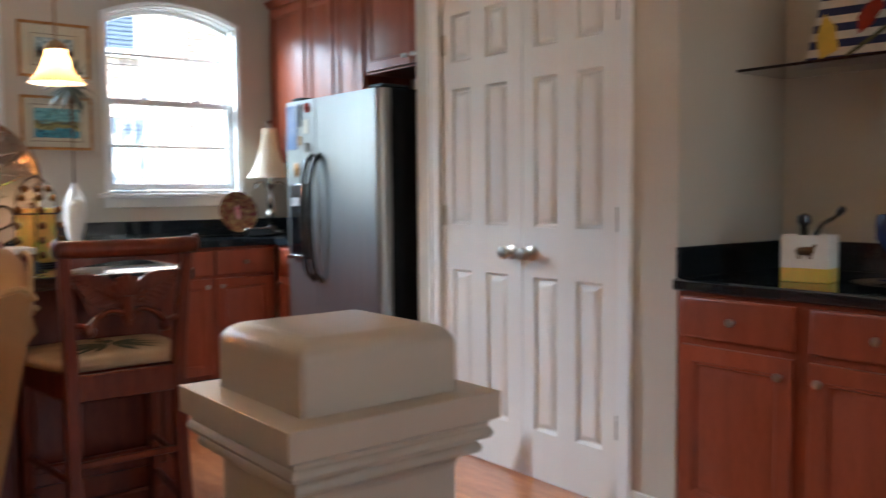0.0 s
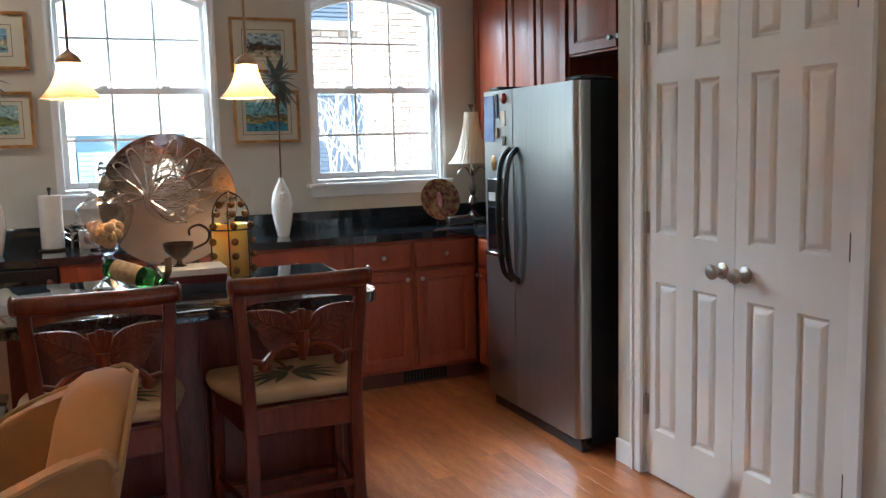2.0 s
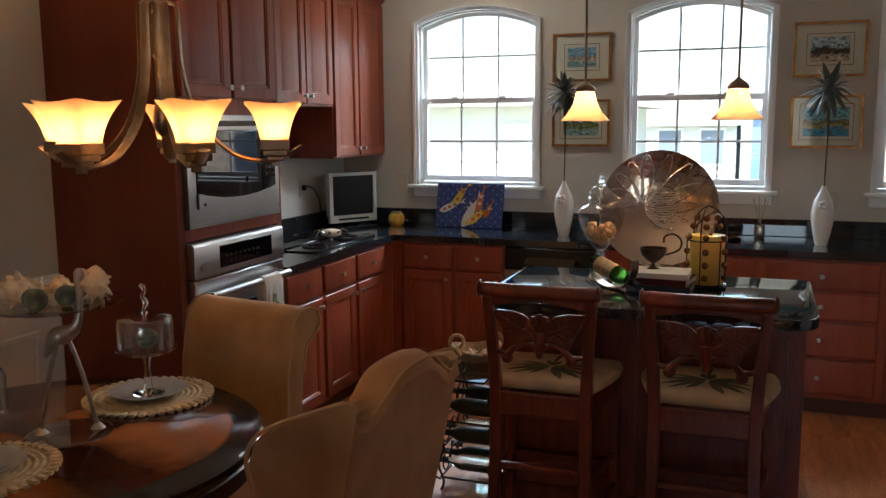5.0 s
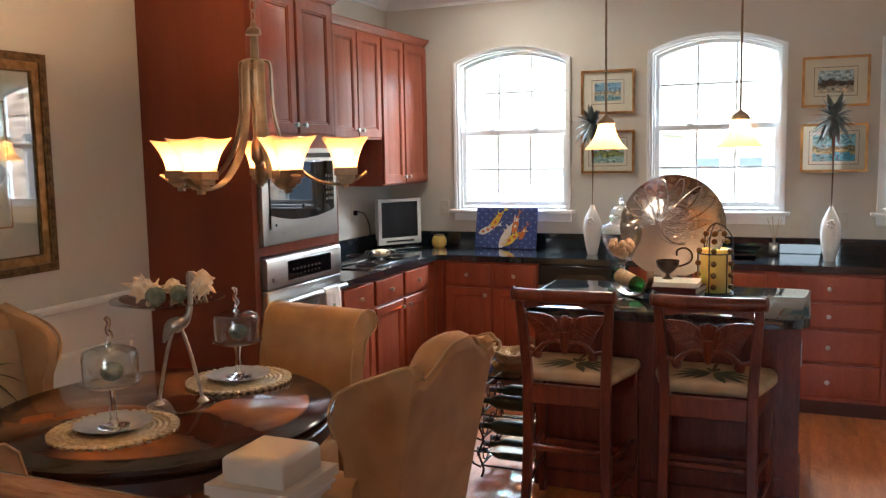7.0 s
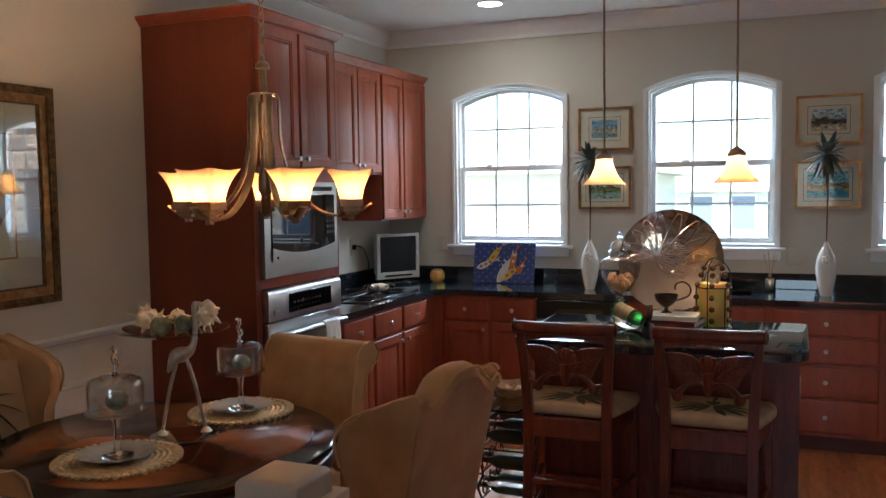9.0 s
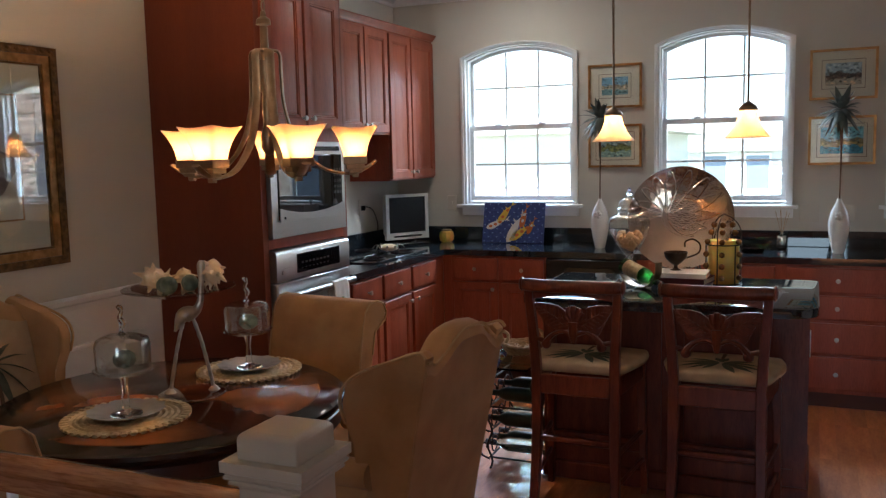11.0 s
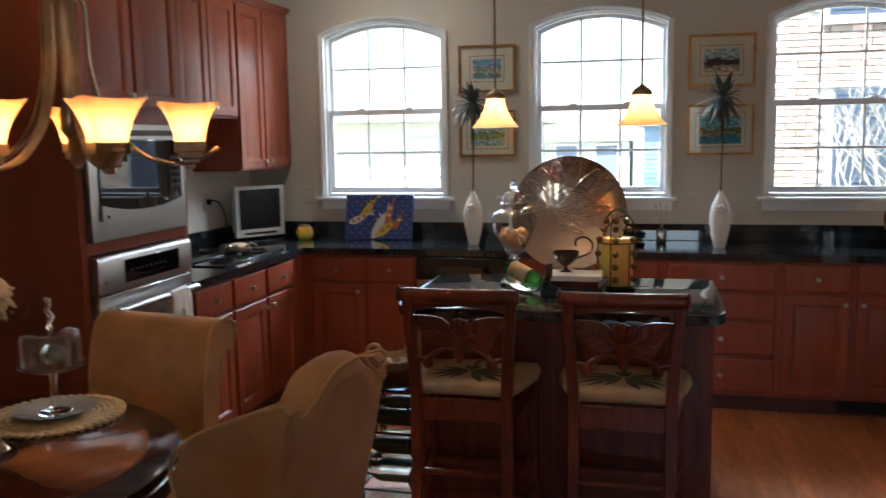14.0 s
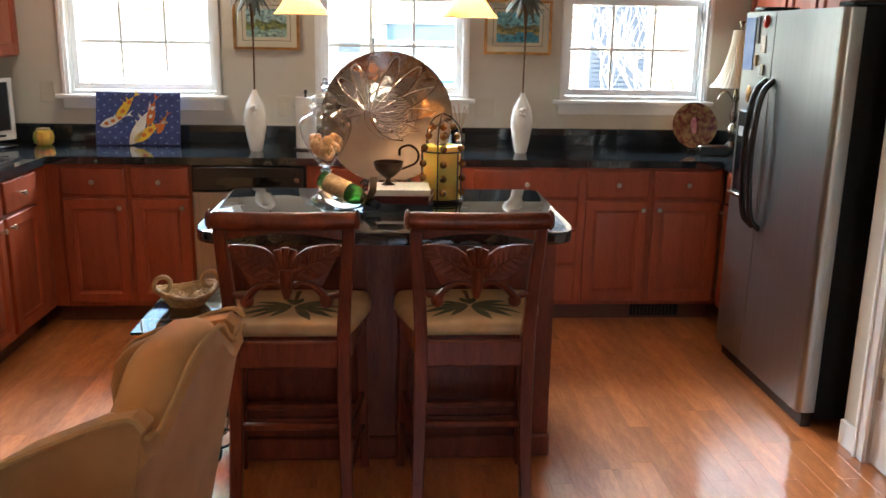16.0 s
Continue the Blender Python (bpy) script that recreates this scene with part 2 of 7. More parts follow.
NAVY = surface("navy_glaze", (0.02, 0.03, 0.12), rough=0.15, scale=20)
PAPER = surface("white_paper", (0.80, 0.79, 0.77), rough=0.8, scale=40, vary=0.04, bump=0.0005, bump_scale=80)
REDC = surface("dark_red_cover", (0.11, 0.014, 0.014), rough=0.5, scale=30)
BOOKC = surface("dark_book_cover", (0.03, 0.035, 0.06), rough=0.45, scale=30)
PAGES = surface("book_pages", (0.66, 0.60, 0.48), rough=0.8, scale=20, stretch=(1, 1, 30))
RAILW = surface("oak_handrail", (0.42, 0.17, 0.06), (0.30, 0.11, 0.04), rough=0.25, scale=8, stretch=(0.4, 4, 4), bump=0.0003, bump_scale=50,
                grain=(0.7, 0.6, 0.5), coat=0.5)
BRICK = surface("brick", (0.44, 0.31, 0.26), (0.54, 0.42, 0.36), rough=0.9, scale=9, bump=0.002, bump_scale=60, per_piece=0.45)
MORTAR = surface("mortar", (0.60, 0.57, 0.53), rough=0.95, scale=20, bump=0.002, bump_scale=90)
SIDING = surface("pale_siding", (0.70, 0.70, 0.66), rough=0.7, scale=3, vary=0.06)
BLUEH = surface("blue_siding", (0.16, 0.27, 0.42), rough=0.7, scale=3)
GREENH = surface("green_siding", (0.42, 0.52, 0.46), rough=0.7, scale=3)
SHUT = surface("slate_shutter", (0.06, 0.08, 0.12), rough=0.6, scale=20)
ROOF = surface("roof_shingles", (0.10, 0.09, 0.085), (0.16, 0.145, 0.13), rough=0.9, scale=12)
GROUND = surface("dry_lawn", (0.30, 0.28, 0.18), (0.20, 0.22, 0.11), rough=0.95, scale=0.6, bump=0.02, bump_scale=12)
CONC = surface("concrete_drive", (0.50, 0.49, 0.46), rough=0.9, scale=2)
BARK = surface("pale_bark", (0.42, 0.38, 0.33), rough=0.9, scale=15, bump=0.003, bump_scale=60)
FOLI = surface("tree_foliage", (0.06, 0.10, 0.04), (0.10, 0.14, 0.05), rough=0.8, scale=3)


def table_wood():
    """Veneer laid as a sunburst of wedges about the middle, with a dark band round the edge."""
    m, n, l, p = nodes_of("sunburst_veneer")
    co, sep = n.new("ShaderNodeTexCoord"), n.new("ShaderNodeSeparateXYZ")
    l.new(co.outputs["Object"], sep.inputs[0])
    at = n.new("ShaderNodeMath"); at.operation = "ARCTAN2"
    l.new(sep.outputs[1], at.inputs[0]); l.new(sep.outputs[0], at.inputs[1])
    ml = n.new("ShaderNodeMath"); ml.operation = "MULTIPLY"; ml.inputs[1].default_value = 4
    l.new(at.outputs[0], ml.inputs[0])
    sn = n.new("ShaderNodeMath"); sn.operation = "SINE"
    l.new(ml.outputs[0], sn.inputs[0])
    no = n.new("ShaderNodeTexNoise"); no.inputs["Scale"].default_value = 9; no.inputs["Detail"].default_value = 6
    l.new(co.outputs["Object"], no.inputs["Vector"])
    ad = n.new("ShaderNodeMath"); ad.operation = "MULTIPLY_ADD"; ad.inputs[1].default_value = 0.5
    l.new(sn.outputs[0], ad.inputs[0]); l.new(no.outputs[0], ad.inputs[2])
    rmp = n.new("ShaderNodeValToRGB")
    rmp.color_ramp.elements[0].color, rmp.color_ramp.elements[1].color = (0.050, 0.012, 0.005, 1), (0.33, 0.112, 0.032, 1)
    rmp.color_ramp.elements[0].position, rmp.color_ramp.elements[1].position = 0.2, 0.95
    l.new(ad.outputs[0], rmp.inputs[0])
    ln = n.new("ShaderNodeVectorMath"); ln.operation = "LENGTH"
    l.new(co.outputs["Object"], ln.inputs[0])
    gt = n.new("ShaderNodeMapRange")
    gt.inputs["From Min"].default_value, gt.inputs["From Max"].default_value = 0.928, 0.936
    l.new(ln.outputs["Value"], gt.inputs[0])
    mx = n.new("ShaderNodeMix"); mx.data_type = "RGBA"; mx.inputs["B"].default_value = (0.022, 0.008, 0.005, 1)
    l.new(gt.outputs[0], mx.inputs["Factor"]); l.new(rmp.outputs[0], mx.inputs["A"])
    l.new(mx.outputs["Result"], p.inputs["Base Color"])
    p.inputs["Roughness"].default_value = 0.11
    p.inputs["Specular IOR Level"].default_value = 0.32
    return m


TABLEW = table_wood()


def painting(name, sky, land, sea, seed):
    """A small watercolour: sky, a band of land with clumps, and water."""
    m, n, l, p = nodes_of(name)
    co, sep = n.new("ShaderNodeTexCoord"), n.new("ShaderNodeSeparateXYZ")
    l.new(co.outputs["Generated"], sep.inputs[0])
    no = n.new("ShaderNodeTexNoise"); no.noise_dimensions = "4D"
    no.inputs["W"].default_value, no.inputs["Scale"].default_value, no.inputs["Detail"].default_value = seed, 5, 4
    l.new(co.outputs["Generated"], no.inputs["Vector"])
    ad = n.new("ShaderNodeMath"); ad.operation = "MULTIPLY_ADD"; ad.inputs[1].default_value = 0.7
    l.new(no.outputs[0], ad.inputs[0]); l.new(sep.outputs[2], ad.inputs[2])
    r = n.new("ShaderNodeValToRGB")
    e = r.color_ramp.elements
    e[0].color, e[0].position = (*sea, 1), 0.0
    e[1].color, e[1].position = (*sky, 1), 1.0
    for pos, c in ((0.62, sea), (0.66, land), (0.86, tuple(x * 0.5 for x in land)), (0.95, sky)):
        k = e.new(pos); k.color = (*c, 1)
    l.new(ad.outputs[0], r.inputs[0])
    vo = n.new("ShaderNodeTexNoise"); vo.noise_dimensions = "4D"
    vo.inputs["W"].default_value, vo.inputs["Scale"].default_value, vo.inputs["Detail"].default_value = seed + 7, 11, 5
    l.new(co.outputs["Generated"], vo.inputs["Vector"])
    r2 = n.new("ShaderNodeValToRGB")
    e2 = r2.color_ramp.elements
    e2[0].color, e2[0].position = (0.12, 0.13, 0.12, 1), 0.36
    e2[1].color, e2[1].position = (1.0, 1.0, 1.0, 1), 0.47
    for pos, c in ((0.56, (1.0, 1.0, 1.0)), (0.62, (1.9, 1.6, 1.35))):
        q = e2.new(pos); q.color = (*c, 1)
    l.new(vo.outputs[0], r2.inputs[0])
    mu = n.new("ShaderNodeMix"); mu.data_type, mu.blend_type = "RGBA", "MULTIPLY"; mu.inputs["Factor"].default_value = 1.0
    l.new(r.outputs[0], mu.inputs["A"]); l.new(r2.outputs[0], mu.inputs["B"])
    l.new(mu.outputs["Result"], p.inputs["Base Color"])
    p.inputs["Roughness"].default_value = 0.6
    return m


# ---- mesh helpers ----
def box(bm, x0, y0, z0, x1, y1, z1, bevel=0.0, seg=1):
    v = [bm.verts.new(c) for c in ((x0, y0, z0), (x1, y0, z0), (x1, y1, z0), (x0, y1, z0), (x0, y0, z1), (x1, y0, z1), (x1, y1, z1), (x0, y1, z1))]
    f = [bm.faces.new([v[i] for i in q]) for q in ((3, 2, 1, 0), (4, 5, 6, 7), (0, 1, 5, 4), (1, 2, 6, 5), (2, 3, 7, 6), (3, 0, 4, 7))]
    if bevel:
        bmesh.ops.bevel(bm, geom=list({e for q in f for e in q.edges}), offset=bevel, segments=seg, profile=0.5, affect="EDGES")
    return bm


def bbox(*a, **k):
    return box(bmesh.new(), *a, **k)


def lathe(profile, seg=32, bm=None, at=(0, 0, 0), m=None):
    """A surface turned about z from (radius, height) pairs."""
    bm = bm or bmesh.new()
    rings = []
    for r, z in profile:
        if r < 1e-5:
            rings.append([bm.verts.new((at[0], at[1], at[2] + z))])
        else:
            rings.append([bm.verts.new((at[0] + r * math.cos(2 * math.pi * i / seg), at[1] + r * math.sin(2 * math.pi * i / seg), at[2] + z)) for i in range(seg)])
    for a, b in zip(rings, rings[1:]):
        if len(a) == len(b) == 1:
            continue
        for i in range(seg):
            j = (i + 1) % seg
            if len(a) == 1:
                bm.faces.new((a[0], b[j], b[i]))
            elif len(b) == 1:
                bm.faces.new((a[i], a[j], b[0]))
            else:
                bm.faces.new((a[i], a[j], b[j], b[i]))
    if m is not None:
        bmesh.ops.transform(bm, matrix=m, verts=[v for r in rings for v in r])
    return bm


def tube(points, r, seg=8, bm=None, closed=False, flat=1.0):
    """A round bar along points; r may be a list; flat squashes it to a strip."""
    bm = bm or bmesh.new()
    pts = [Vector(p) for p in points]
    n = len(pts)
    rr = r if isinstance(r, (list, tuple)) else [r] * n
    rings, side = [], None
    for i, p in enumerate(pts):
        a, b = pts[(i - 1) % n if closed else max(i - 1, 0)], pts[(i + 1) % n if closed else min(i + 1, n - 1)]
        d = (b - a).normalized()
        if side is None:
            side = d.cross(Vector((0, 0, 1)) if abs(d.z) < 0.9 else Vector((0, 1, 0))).normalized()
        side = (side - d * side.dot(d)).normalized()
        up = side.cross(d)
        rings.append([bm.verts.new(p + rr[i] * (math.cos(t) * side + flat * math.sin(t) * up)) for t in (2 * math.pi * k / seg for k in range(seg))])
    pairs = list(zip(rings, rings[1:])) + ([(rings[-1], rings[0])] if closed else [])
    for a, b in pairs:
        for k in range(seg):
            j = (k + 1) % seg
            bm.faces.new((a[k], a[j], b[j], b[k]))
    if not closed:
        bm.faces.new(rings[0][::-1])
        bm.faces.new(rings[-1])
    return bm


def smooth_path(pts, n=6):
    """Catmull-Rom through points."""
    P = [Vector(p) for p in pts]
    P = [2 * P[0] - P[1]] + P + [2 * P[-1] - P[-2]]
    out = []
    for i in range(1, len(P) - 2):
        a, b, c, d = P[i - 1:i + 3]
        for k in range(n):
            t = k / n
            out.append(0.5 * (2 * b + (c - a) * t + (2 * a - 5 * b + 4 * c - d) * t * t + (3 * b - a - 3 * c + d) * t ** 3))
    return out + [P[-2]]


def prism(poly, a, b, axis="y", bm=None, bevel=0.0):
    """A polygon of (u, w) pairs pushed from a to b along axis: y takes (x, z), x takes (y, z), z takes (x, y)."""
    bm = bm or bmesh.new()
    put = {"y": lambda u, w, d: (u, d, w), "x": lambda u, w, d: (d, u, w), "z": lambda u, w, d: (u, w, d)}[axis]
    lo, hi = [bm.verts.new(put(u, w, a)) for u, w in poly], [bm.verts.new(put(u, w, b)) for u, w in poly]
    fs = [bm.faces.new(lo[::-1]), bm.faces.new(hi)]
    n = len(poly)
    fs += [bm.faces.new((lo[i], lo[(i + 1) % n], hi[(i + 1) % n], hi[i])) for i in range(n)]
    if bevel:
        bmesh.ops.bevel(bm, geom=list({e for f in fs[:2] for e in f.edges}), offset=bevel, segments=2, profile=0.6, affect="EDGES")
    return bm


def rings(bm, w, h, steps, x0=0.0, z0=0.0):
    """A panelled front facing -y: nested rectangles, each (inset, depth forward)."""
    loops = [[bm.verts.new(c) for c in ((x0, 0, z0), (x0 + w, 0, z0), (x0 + w, 0, z0 + h), (x0, 0, z0 + h))]]
    back = loops[0]
    for i, d in steps:
        loops.append([bm.verts.new(c) for c in ((x0 + i, -d, z0 + i), (x0 + w - i, -d, z0 + i), (x0 + w - i, -d, z0 + h - i), (x0 + i, -d, z0 + h - i))])
    for a, b in zip(loops, loops[1:]):
        for k in range(4):
            j = (k + 1) % 4
            bm.faces.new((a[k], a[j], b[j], b[k]))
    bm.faces.new(loops[-1])
    bm.faces.new(back[::-1])
    return bm


def finish(bm, name, material, smooth=None):
    bmesh.ops.recalc_face_normals(bm, faces=bm.faces)
    me = bpy.data.meshes.new(name)
    bm.to_mesh(me)
    bm.free()
    me.materials.append(material)
    if smooth is None:
        smooth = True
    if smooth:
        me.shade_smooth()
        me.set_sharp_from_angle(angle=radians(38))
    return me


def part(name, bm, material, parent, label="", kind="", smooth=None):
    ob = new(name, finish(bm, name, material, smooth))
    ob.parent = parent
    return tagged(ob, label, "", "", kind)


def thing(name, loc, label, category, group="", rz=0.0):
    ob = new(name)
    ob.matrix_world = pose(*loc, 0, 0, rz)
    return tagged(ob, label, category, group)


def solo(name, bm, material, loc, label, category, group="", rz=0.0, rx=0.0, kind=""):
    ob = new(name, finish(bm, name, material))
    ob.matrix_world = pose(*loc, rx, 0, rz)
    return tagged(ob, label, category, group, kind)


def structure(name, bm, material, label="", smooth=True):
    ob = new(name, finish(bm, name, material, smooth))
    return tagged(ob, label, "", "", "structure")


# ---- the room ----
XW, XE, H = -2.43, 2.44, 2.82
PX, PY0, PY1 = 1.79, -2.106, -3.575            # the pantry's wall
NX = 2.45                                       # back of the desk's recess
SOUTH = -9.0
WIN = (-1.429, 0.009, 1.447)                    # middles of the three windows
WA, WS, WSP, WR = 0.4475, 1.19, 2.282, 0.098    # half width, sill, spring and rise of the casing


def arch(cx, a, z0, zs, rise, n=16):
    """The outline of an arched window: bottom left, bottom right, then over the top."""
    pts = [(cx - a, z0), (cx + a, z0)]
    R = (a * a + rise * rise) / (2 * rise)
    half = math.asin(a / R)
    for k in range(n + 1):
        t = half - 2 * half * k / n
        pts.append((cx + R * math.sin(t), zs + rise - R + R * math.cos(t)))
    return pts


def arch_ring(outer, inner, y0, y1, bm=None):
    bm = bm or bmesh.new()
    V = [[bm.verts.new((u, y, w)) for u, w in pts] for y in (y0, y1) for pts in (outer, inner)]
    n = len(outer)
    for i in range(n):
        j = (i + 1) % n
        bm.faces.new((V[0][i], V[0][j], V[1][j], V[1][i]))
        bm.faces.new((V[2][j], V[2][i], V[3][i], V[3][j]))
        bm.faces.new((V[0][j], V[0][i], V[2][i], V[2][j]))
        bm.faces.new((V[1][i], V[1][j], V[3][j], V[3][i]))
    return bm


T = 0.17
HA, HR = WA - 0.014, 0.094                       # the hole in the wall
bm = bmesh.new()
edges = [XW - 0.15] + [v for c in WIN for v in (c - HA, c + HA)] + [XE + 0.15]
for i in range(0, len(edges), 2):
    box(bm, edges[i], 0, -0.3, edges[i + 1], T, H + 0.1)
for c in WIN:
    box(bm, c - HA, 0, -0.3, c + HA, T, WS - 0.02)
    top = arch(c, HA, WS, WSP - 0.01, HR)[2:]
    prism([(c + HA, H + 0.1)] + top + [(c - HA, H + 0.1)], 0, T, "y", bm)
structure("wall_north", bm, WALL, "painted greige kitchen wall with three arched windows", False)
structure("wall_west", bbox(XW - 0.15, SOUTH, -0.3, XW, 0, H + 0.1), WALL, "painted greige wall of kitchen and dining area")
structure("wall_east", bbox(XE, PY0 - 0.02, -0.3, XE + 0.15, 0, H + 0.1), WALL, "painted kitchen side wall behind the refrigerator")
DY0, DY1, DZ = -2.286, -3.326, 2.065
bm = bmesh.new()
box(bm, PX, DY0, 0, PX + 0.12, PY0, H + 0.1)
box(bm, PX, PY1, 0, PX + 0.12, DY1, H + 0.1)
box(bm, PX, DY1, DZ, PX + 0.12, DY0, H + 0.1)
structure("wall_pantry", bm, WALL, "painted wall round the pantry doors")
structure("wall_pantry_side", bbox(PX + 0.12, PY0 - 0.1, 0, XE, PY0, H + 0.1), WALL)
structure("wall_pantry_back", bbox(PX + 0.14, PY1, 0, XE, PY0 - 0.12, 0.004), DARKWOOD)
structure("wall_niche_side", bbox(PX + 0.12, PY1, 0, NX, PY1 + 0.1, H + 0.1), WALL, "painted side of the desk recess")
structure("wall_niche_back", bbox(NX, -5.25, 0, NX + 0.12, PY1 + 0.1, H + 0.1), WALL, "painted back of the desk recess")
structure("wall_niche_end", bbox(PX, -5.35, 0, NX + 0.12, -5.25, H + 0.1), WALL)
structure("wall_east_south", bbox(PX, SOUTH, -0.3, PX + 0.15, -5.35, H + 0.1), WALL)
bm = bmesh.new()
for x0, x1, z0, z1 in ((XW - 0.15, 0.1, -0.3, H + 0.1), (1.1, 2.1, -0.3, H + 0.1), (0.1, 1.1, -0.3, 0.95), (0.1, 1.1, 2.15, H + 0.1)):
    box(bm, x0, SOUTH - 0.15, z0, x1, SOUTH, z1)
structure("wall_south", bm, WALL)
structure("ceiling", bbox(XW - 0.15, SOUTH - 0.15, H, NX + 0.12, T, H + 0.14), CEIL, "smooth white painted ceiling")
structure("subfloor", bbox(XW - 0.15, SOUTH - 0.15, -0.25, NX + 0.12, T, -0.012), DARKWOOD)


def crown(points, name):
    """Crown moulding along a run of wall corners, room to the left of the way."""
    prof = [(0, -0.115), (0.012, -0.115), (0.016, -0.095), (0.03, -0.085), (0.062, -0.045), (0.078, -0.03), (0.082, -0.012), (0.095, -0.008), (0.095, 0)]
    bm = bmesh.new()
    P = [Vector(p) for p in points]
    offs = []
    for i, p in enumerate(P):
        ns = []
        for a, b in ((i - 1, i), (i, i + 1)):
            if a >= 0 and b < len(P):
                d = (P[b] - P[a]).normalized()
                ns.append(Vector((-d.y, d.x)))
        n = ns[0] if len(ns) == 1 else (ns[0] + ns[1]) / (1 + ns[0].dot(ns[1]))
        offs.append(n)
    rows = [[bm.verts.new((p.x + o.x * u, p.y + o.y * u, H + w - 0.0015)) for u, w in prof] for p, o in zip(P, offs)]
    for a, b in zip(rows, rows[1:]):
        for k in range(len(prof) - 1):
            bm.faces.new((a[k], a[k + 1], b[k + 1], b[k]))
    structure(name, bm, TRIM, "white painted crown moulding")


crown([(XE, 0), (XW, 0), (XW, SOUTH)], "trim_crown")


def baseboard(name, x0, y0, x1, y1):
    bm = bbox(x0, y0, 0, x1, y1, 0.10)
    structure(name, bm, TRIM, "white painted baseboard")


baseboard("baseboard_pantry", PX - 0.014, DY0 + 0.062, PX, PY0)
baseboard("baseboard_pantry_side", PX - 0.014, PY1, PX, DY1 - 0.062)
baseboard("baseboard_west", XW, -4.9, XW + 0.014, -2.75)


# chair rail and panel moulding on the dining wall
bm = bmesh.new()
prism([(XW, 0.925), (XW + 0.012, 0.925), (XW + 0.016, 0.945), (XW + 0.036, 0.957), (XW + 0.040, 0.977), (XW, 0.985)], -6.5, -2.745, "y", bm)
structure("trim_chair_rail", bm, TRIM, "white painted chair rail")
structure("trim_dado", bbox(XW, -6.5, 0.10, XW + 0.004, -2.745, 0.925), TRIM, "white painted wainscot")
for k, (ya, yb) in enumerate(((-3.62, -2.88), (-4.52, -3.78))):
    bm = bmesh.new()
    x0, x1 = XW + 0.004, XW + 0.018
    for a, b, c, d in ((ya, 0.74, yb, 0.765), (ya, 0.22, yb, 0.245), (ya, 0.245, ya + 0.025, 0.74), (yb - 0.025, 0.245, yb, 0.74)):
        box(bm, x0, a, b, x1, c, d, bevel=0.005)
    structure("trim_panel", bm, TRIM, "white painted panel moulding")


def window(k, cx):
    top = new("window_%d" % k)
    tagged(top, "white arched double-hung window with thin grilles", "window", "arched kitchen windows", "structure")
    top.matrix_world = pose(cx, 0, WS)
    z = lambda v: v - WS
    part("casing", arch_ring(arch(0, WA, 0, z(WSP), WR), arch(0, WA - 0.036, 0.0, z(WSP) - 0.010, WR - 0.003), -0.016, 0.0), TRIM, top)
    part("casing_bead", arch_ring(arch(0, WA, 0.0, z(WSP), WR), arch(0, WA - 0.018, 0.0, z(WSP) - 0.004, WR - 0.002), -0.028, -0.016), TRIM, top)
    o, i = arch(0, HA - 0.001, -0.018, z(WSP) - 0.011, HR), arch(0, HA - 0.028, 0.018, z(WSP) - 0.024, HR - 0.005)
    part("window_frame", arch_ring(o, i, 0.04, 0.145), TRIM, top)
    part("jamb", arch_ring(arch(0, HA - 0.001, -0.018, z(WSP) - 0.011, HR), arch(0, HA - 0.012, -0.004, z(WSP) - 0.018, HR - 0.003), 0.001, 0.04), TRIM, top)
    zr = z(1.762)
    a = HA - 0.029
    up = part("upper_sash", arch_ring(arch(0, a, zr - 0.02, z(WSP) - 0.025, HR - 0.006), arch(0, a - 0.024, zr + 0.018, z(WSP) - 0.043, HR - 0.010), 0.095, 0.125), TRIM, top)
    lo = bmesh.new()
    arch_ring([(-a, 0.023), (a, 0.023), (a, zr + 0.012), (-a, zr + 0.012)], [(-a + 0.03, 0.06), (a - 0.03, 0.06), (a - 0.03, zr - 0.02), (-a + 0.03, zr - 0.02)], 0.055, 0.09, lo)
    lo = part("lower_sash", lo, TRIM, top)
    g = bmesh.new()
    w = 2 * (a - 0.026)
    for x in (-w / 6, w / 6):
        box(g, x - 0.007, 0.106, zr + 0.015, x + 0.007, 0.114, z(WSP) + 0.048)
    box(g, -w / 2, 0.1055, z(2.055) - 0.007, w / 2, 0.1145, z(2.055) + 0.007)
    part("grille", g, TRIM, up)
    g = bmesh.new()
    for x in (-w / 6, w / 6):
        box(g, x - 0.007, 0.068, 0.055, x + 0.007, 0.076, zr - 0.015)
    box(g, -w / 2, 0.0675, z(1.485) - 0.007, w / 2, 0.0765, z(1.485) + 0.007)
    part("grille", g, TRIM, lo)
    p1 = part("pane", prism(arch(0, a - 0.022, zr + 0.015, z(WSP) - 0.042, HR - 0.010), 0.118, 0.120, "y"), PANE, up, smooth=False)
    p2 = part("pane", bbox(-a + 0.028, 0.080, 0.055, a - 0.028, 0.082, zr - 0.018), PANE, lo, smooth=False)
    for p in (p1, p2):
        p.visible_shadow = False
    for x in (-0.17, 0.17):
        part("sash_lock", bbox(x - 0.025, 0.045, zr + 0.012, x + 0.025, 0.06, zr + 0.028, bevel=0.004), TRIM, top)
    s = bbox(-WA - 0.035, -0.062, -0.024, WA + 0.035, 0.038, 0.0, bevel=0.006, seg=2)
    part("window_sill", s, TRIM, top)
    part("apron", bbox(-WA - 0.005, -0.016, -0.085, WA + 0.005, 0.0, -0.024, bevel=0.003), TRIM, top)


for k, cx in enumerate(WIN):
    window(k + 1, cx)


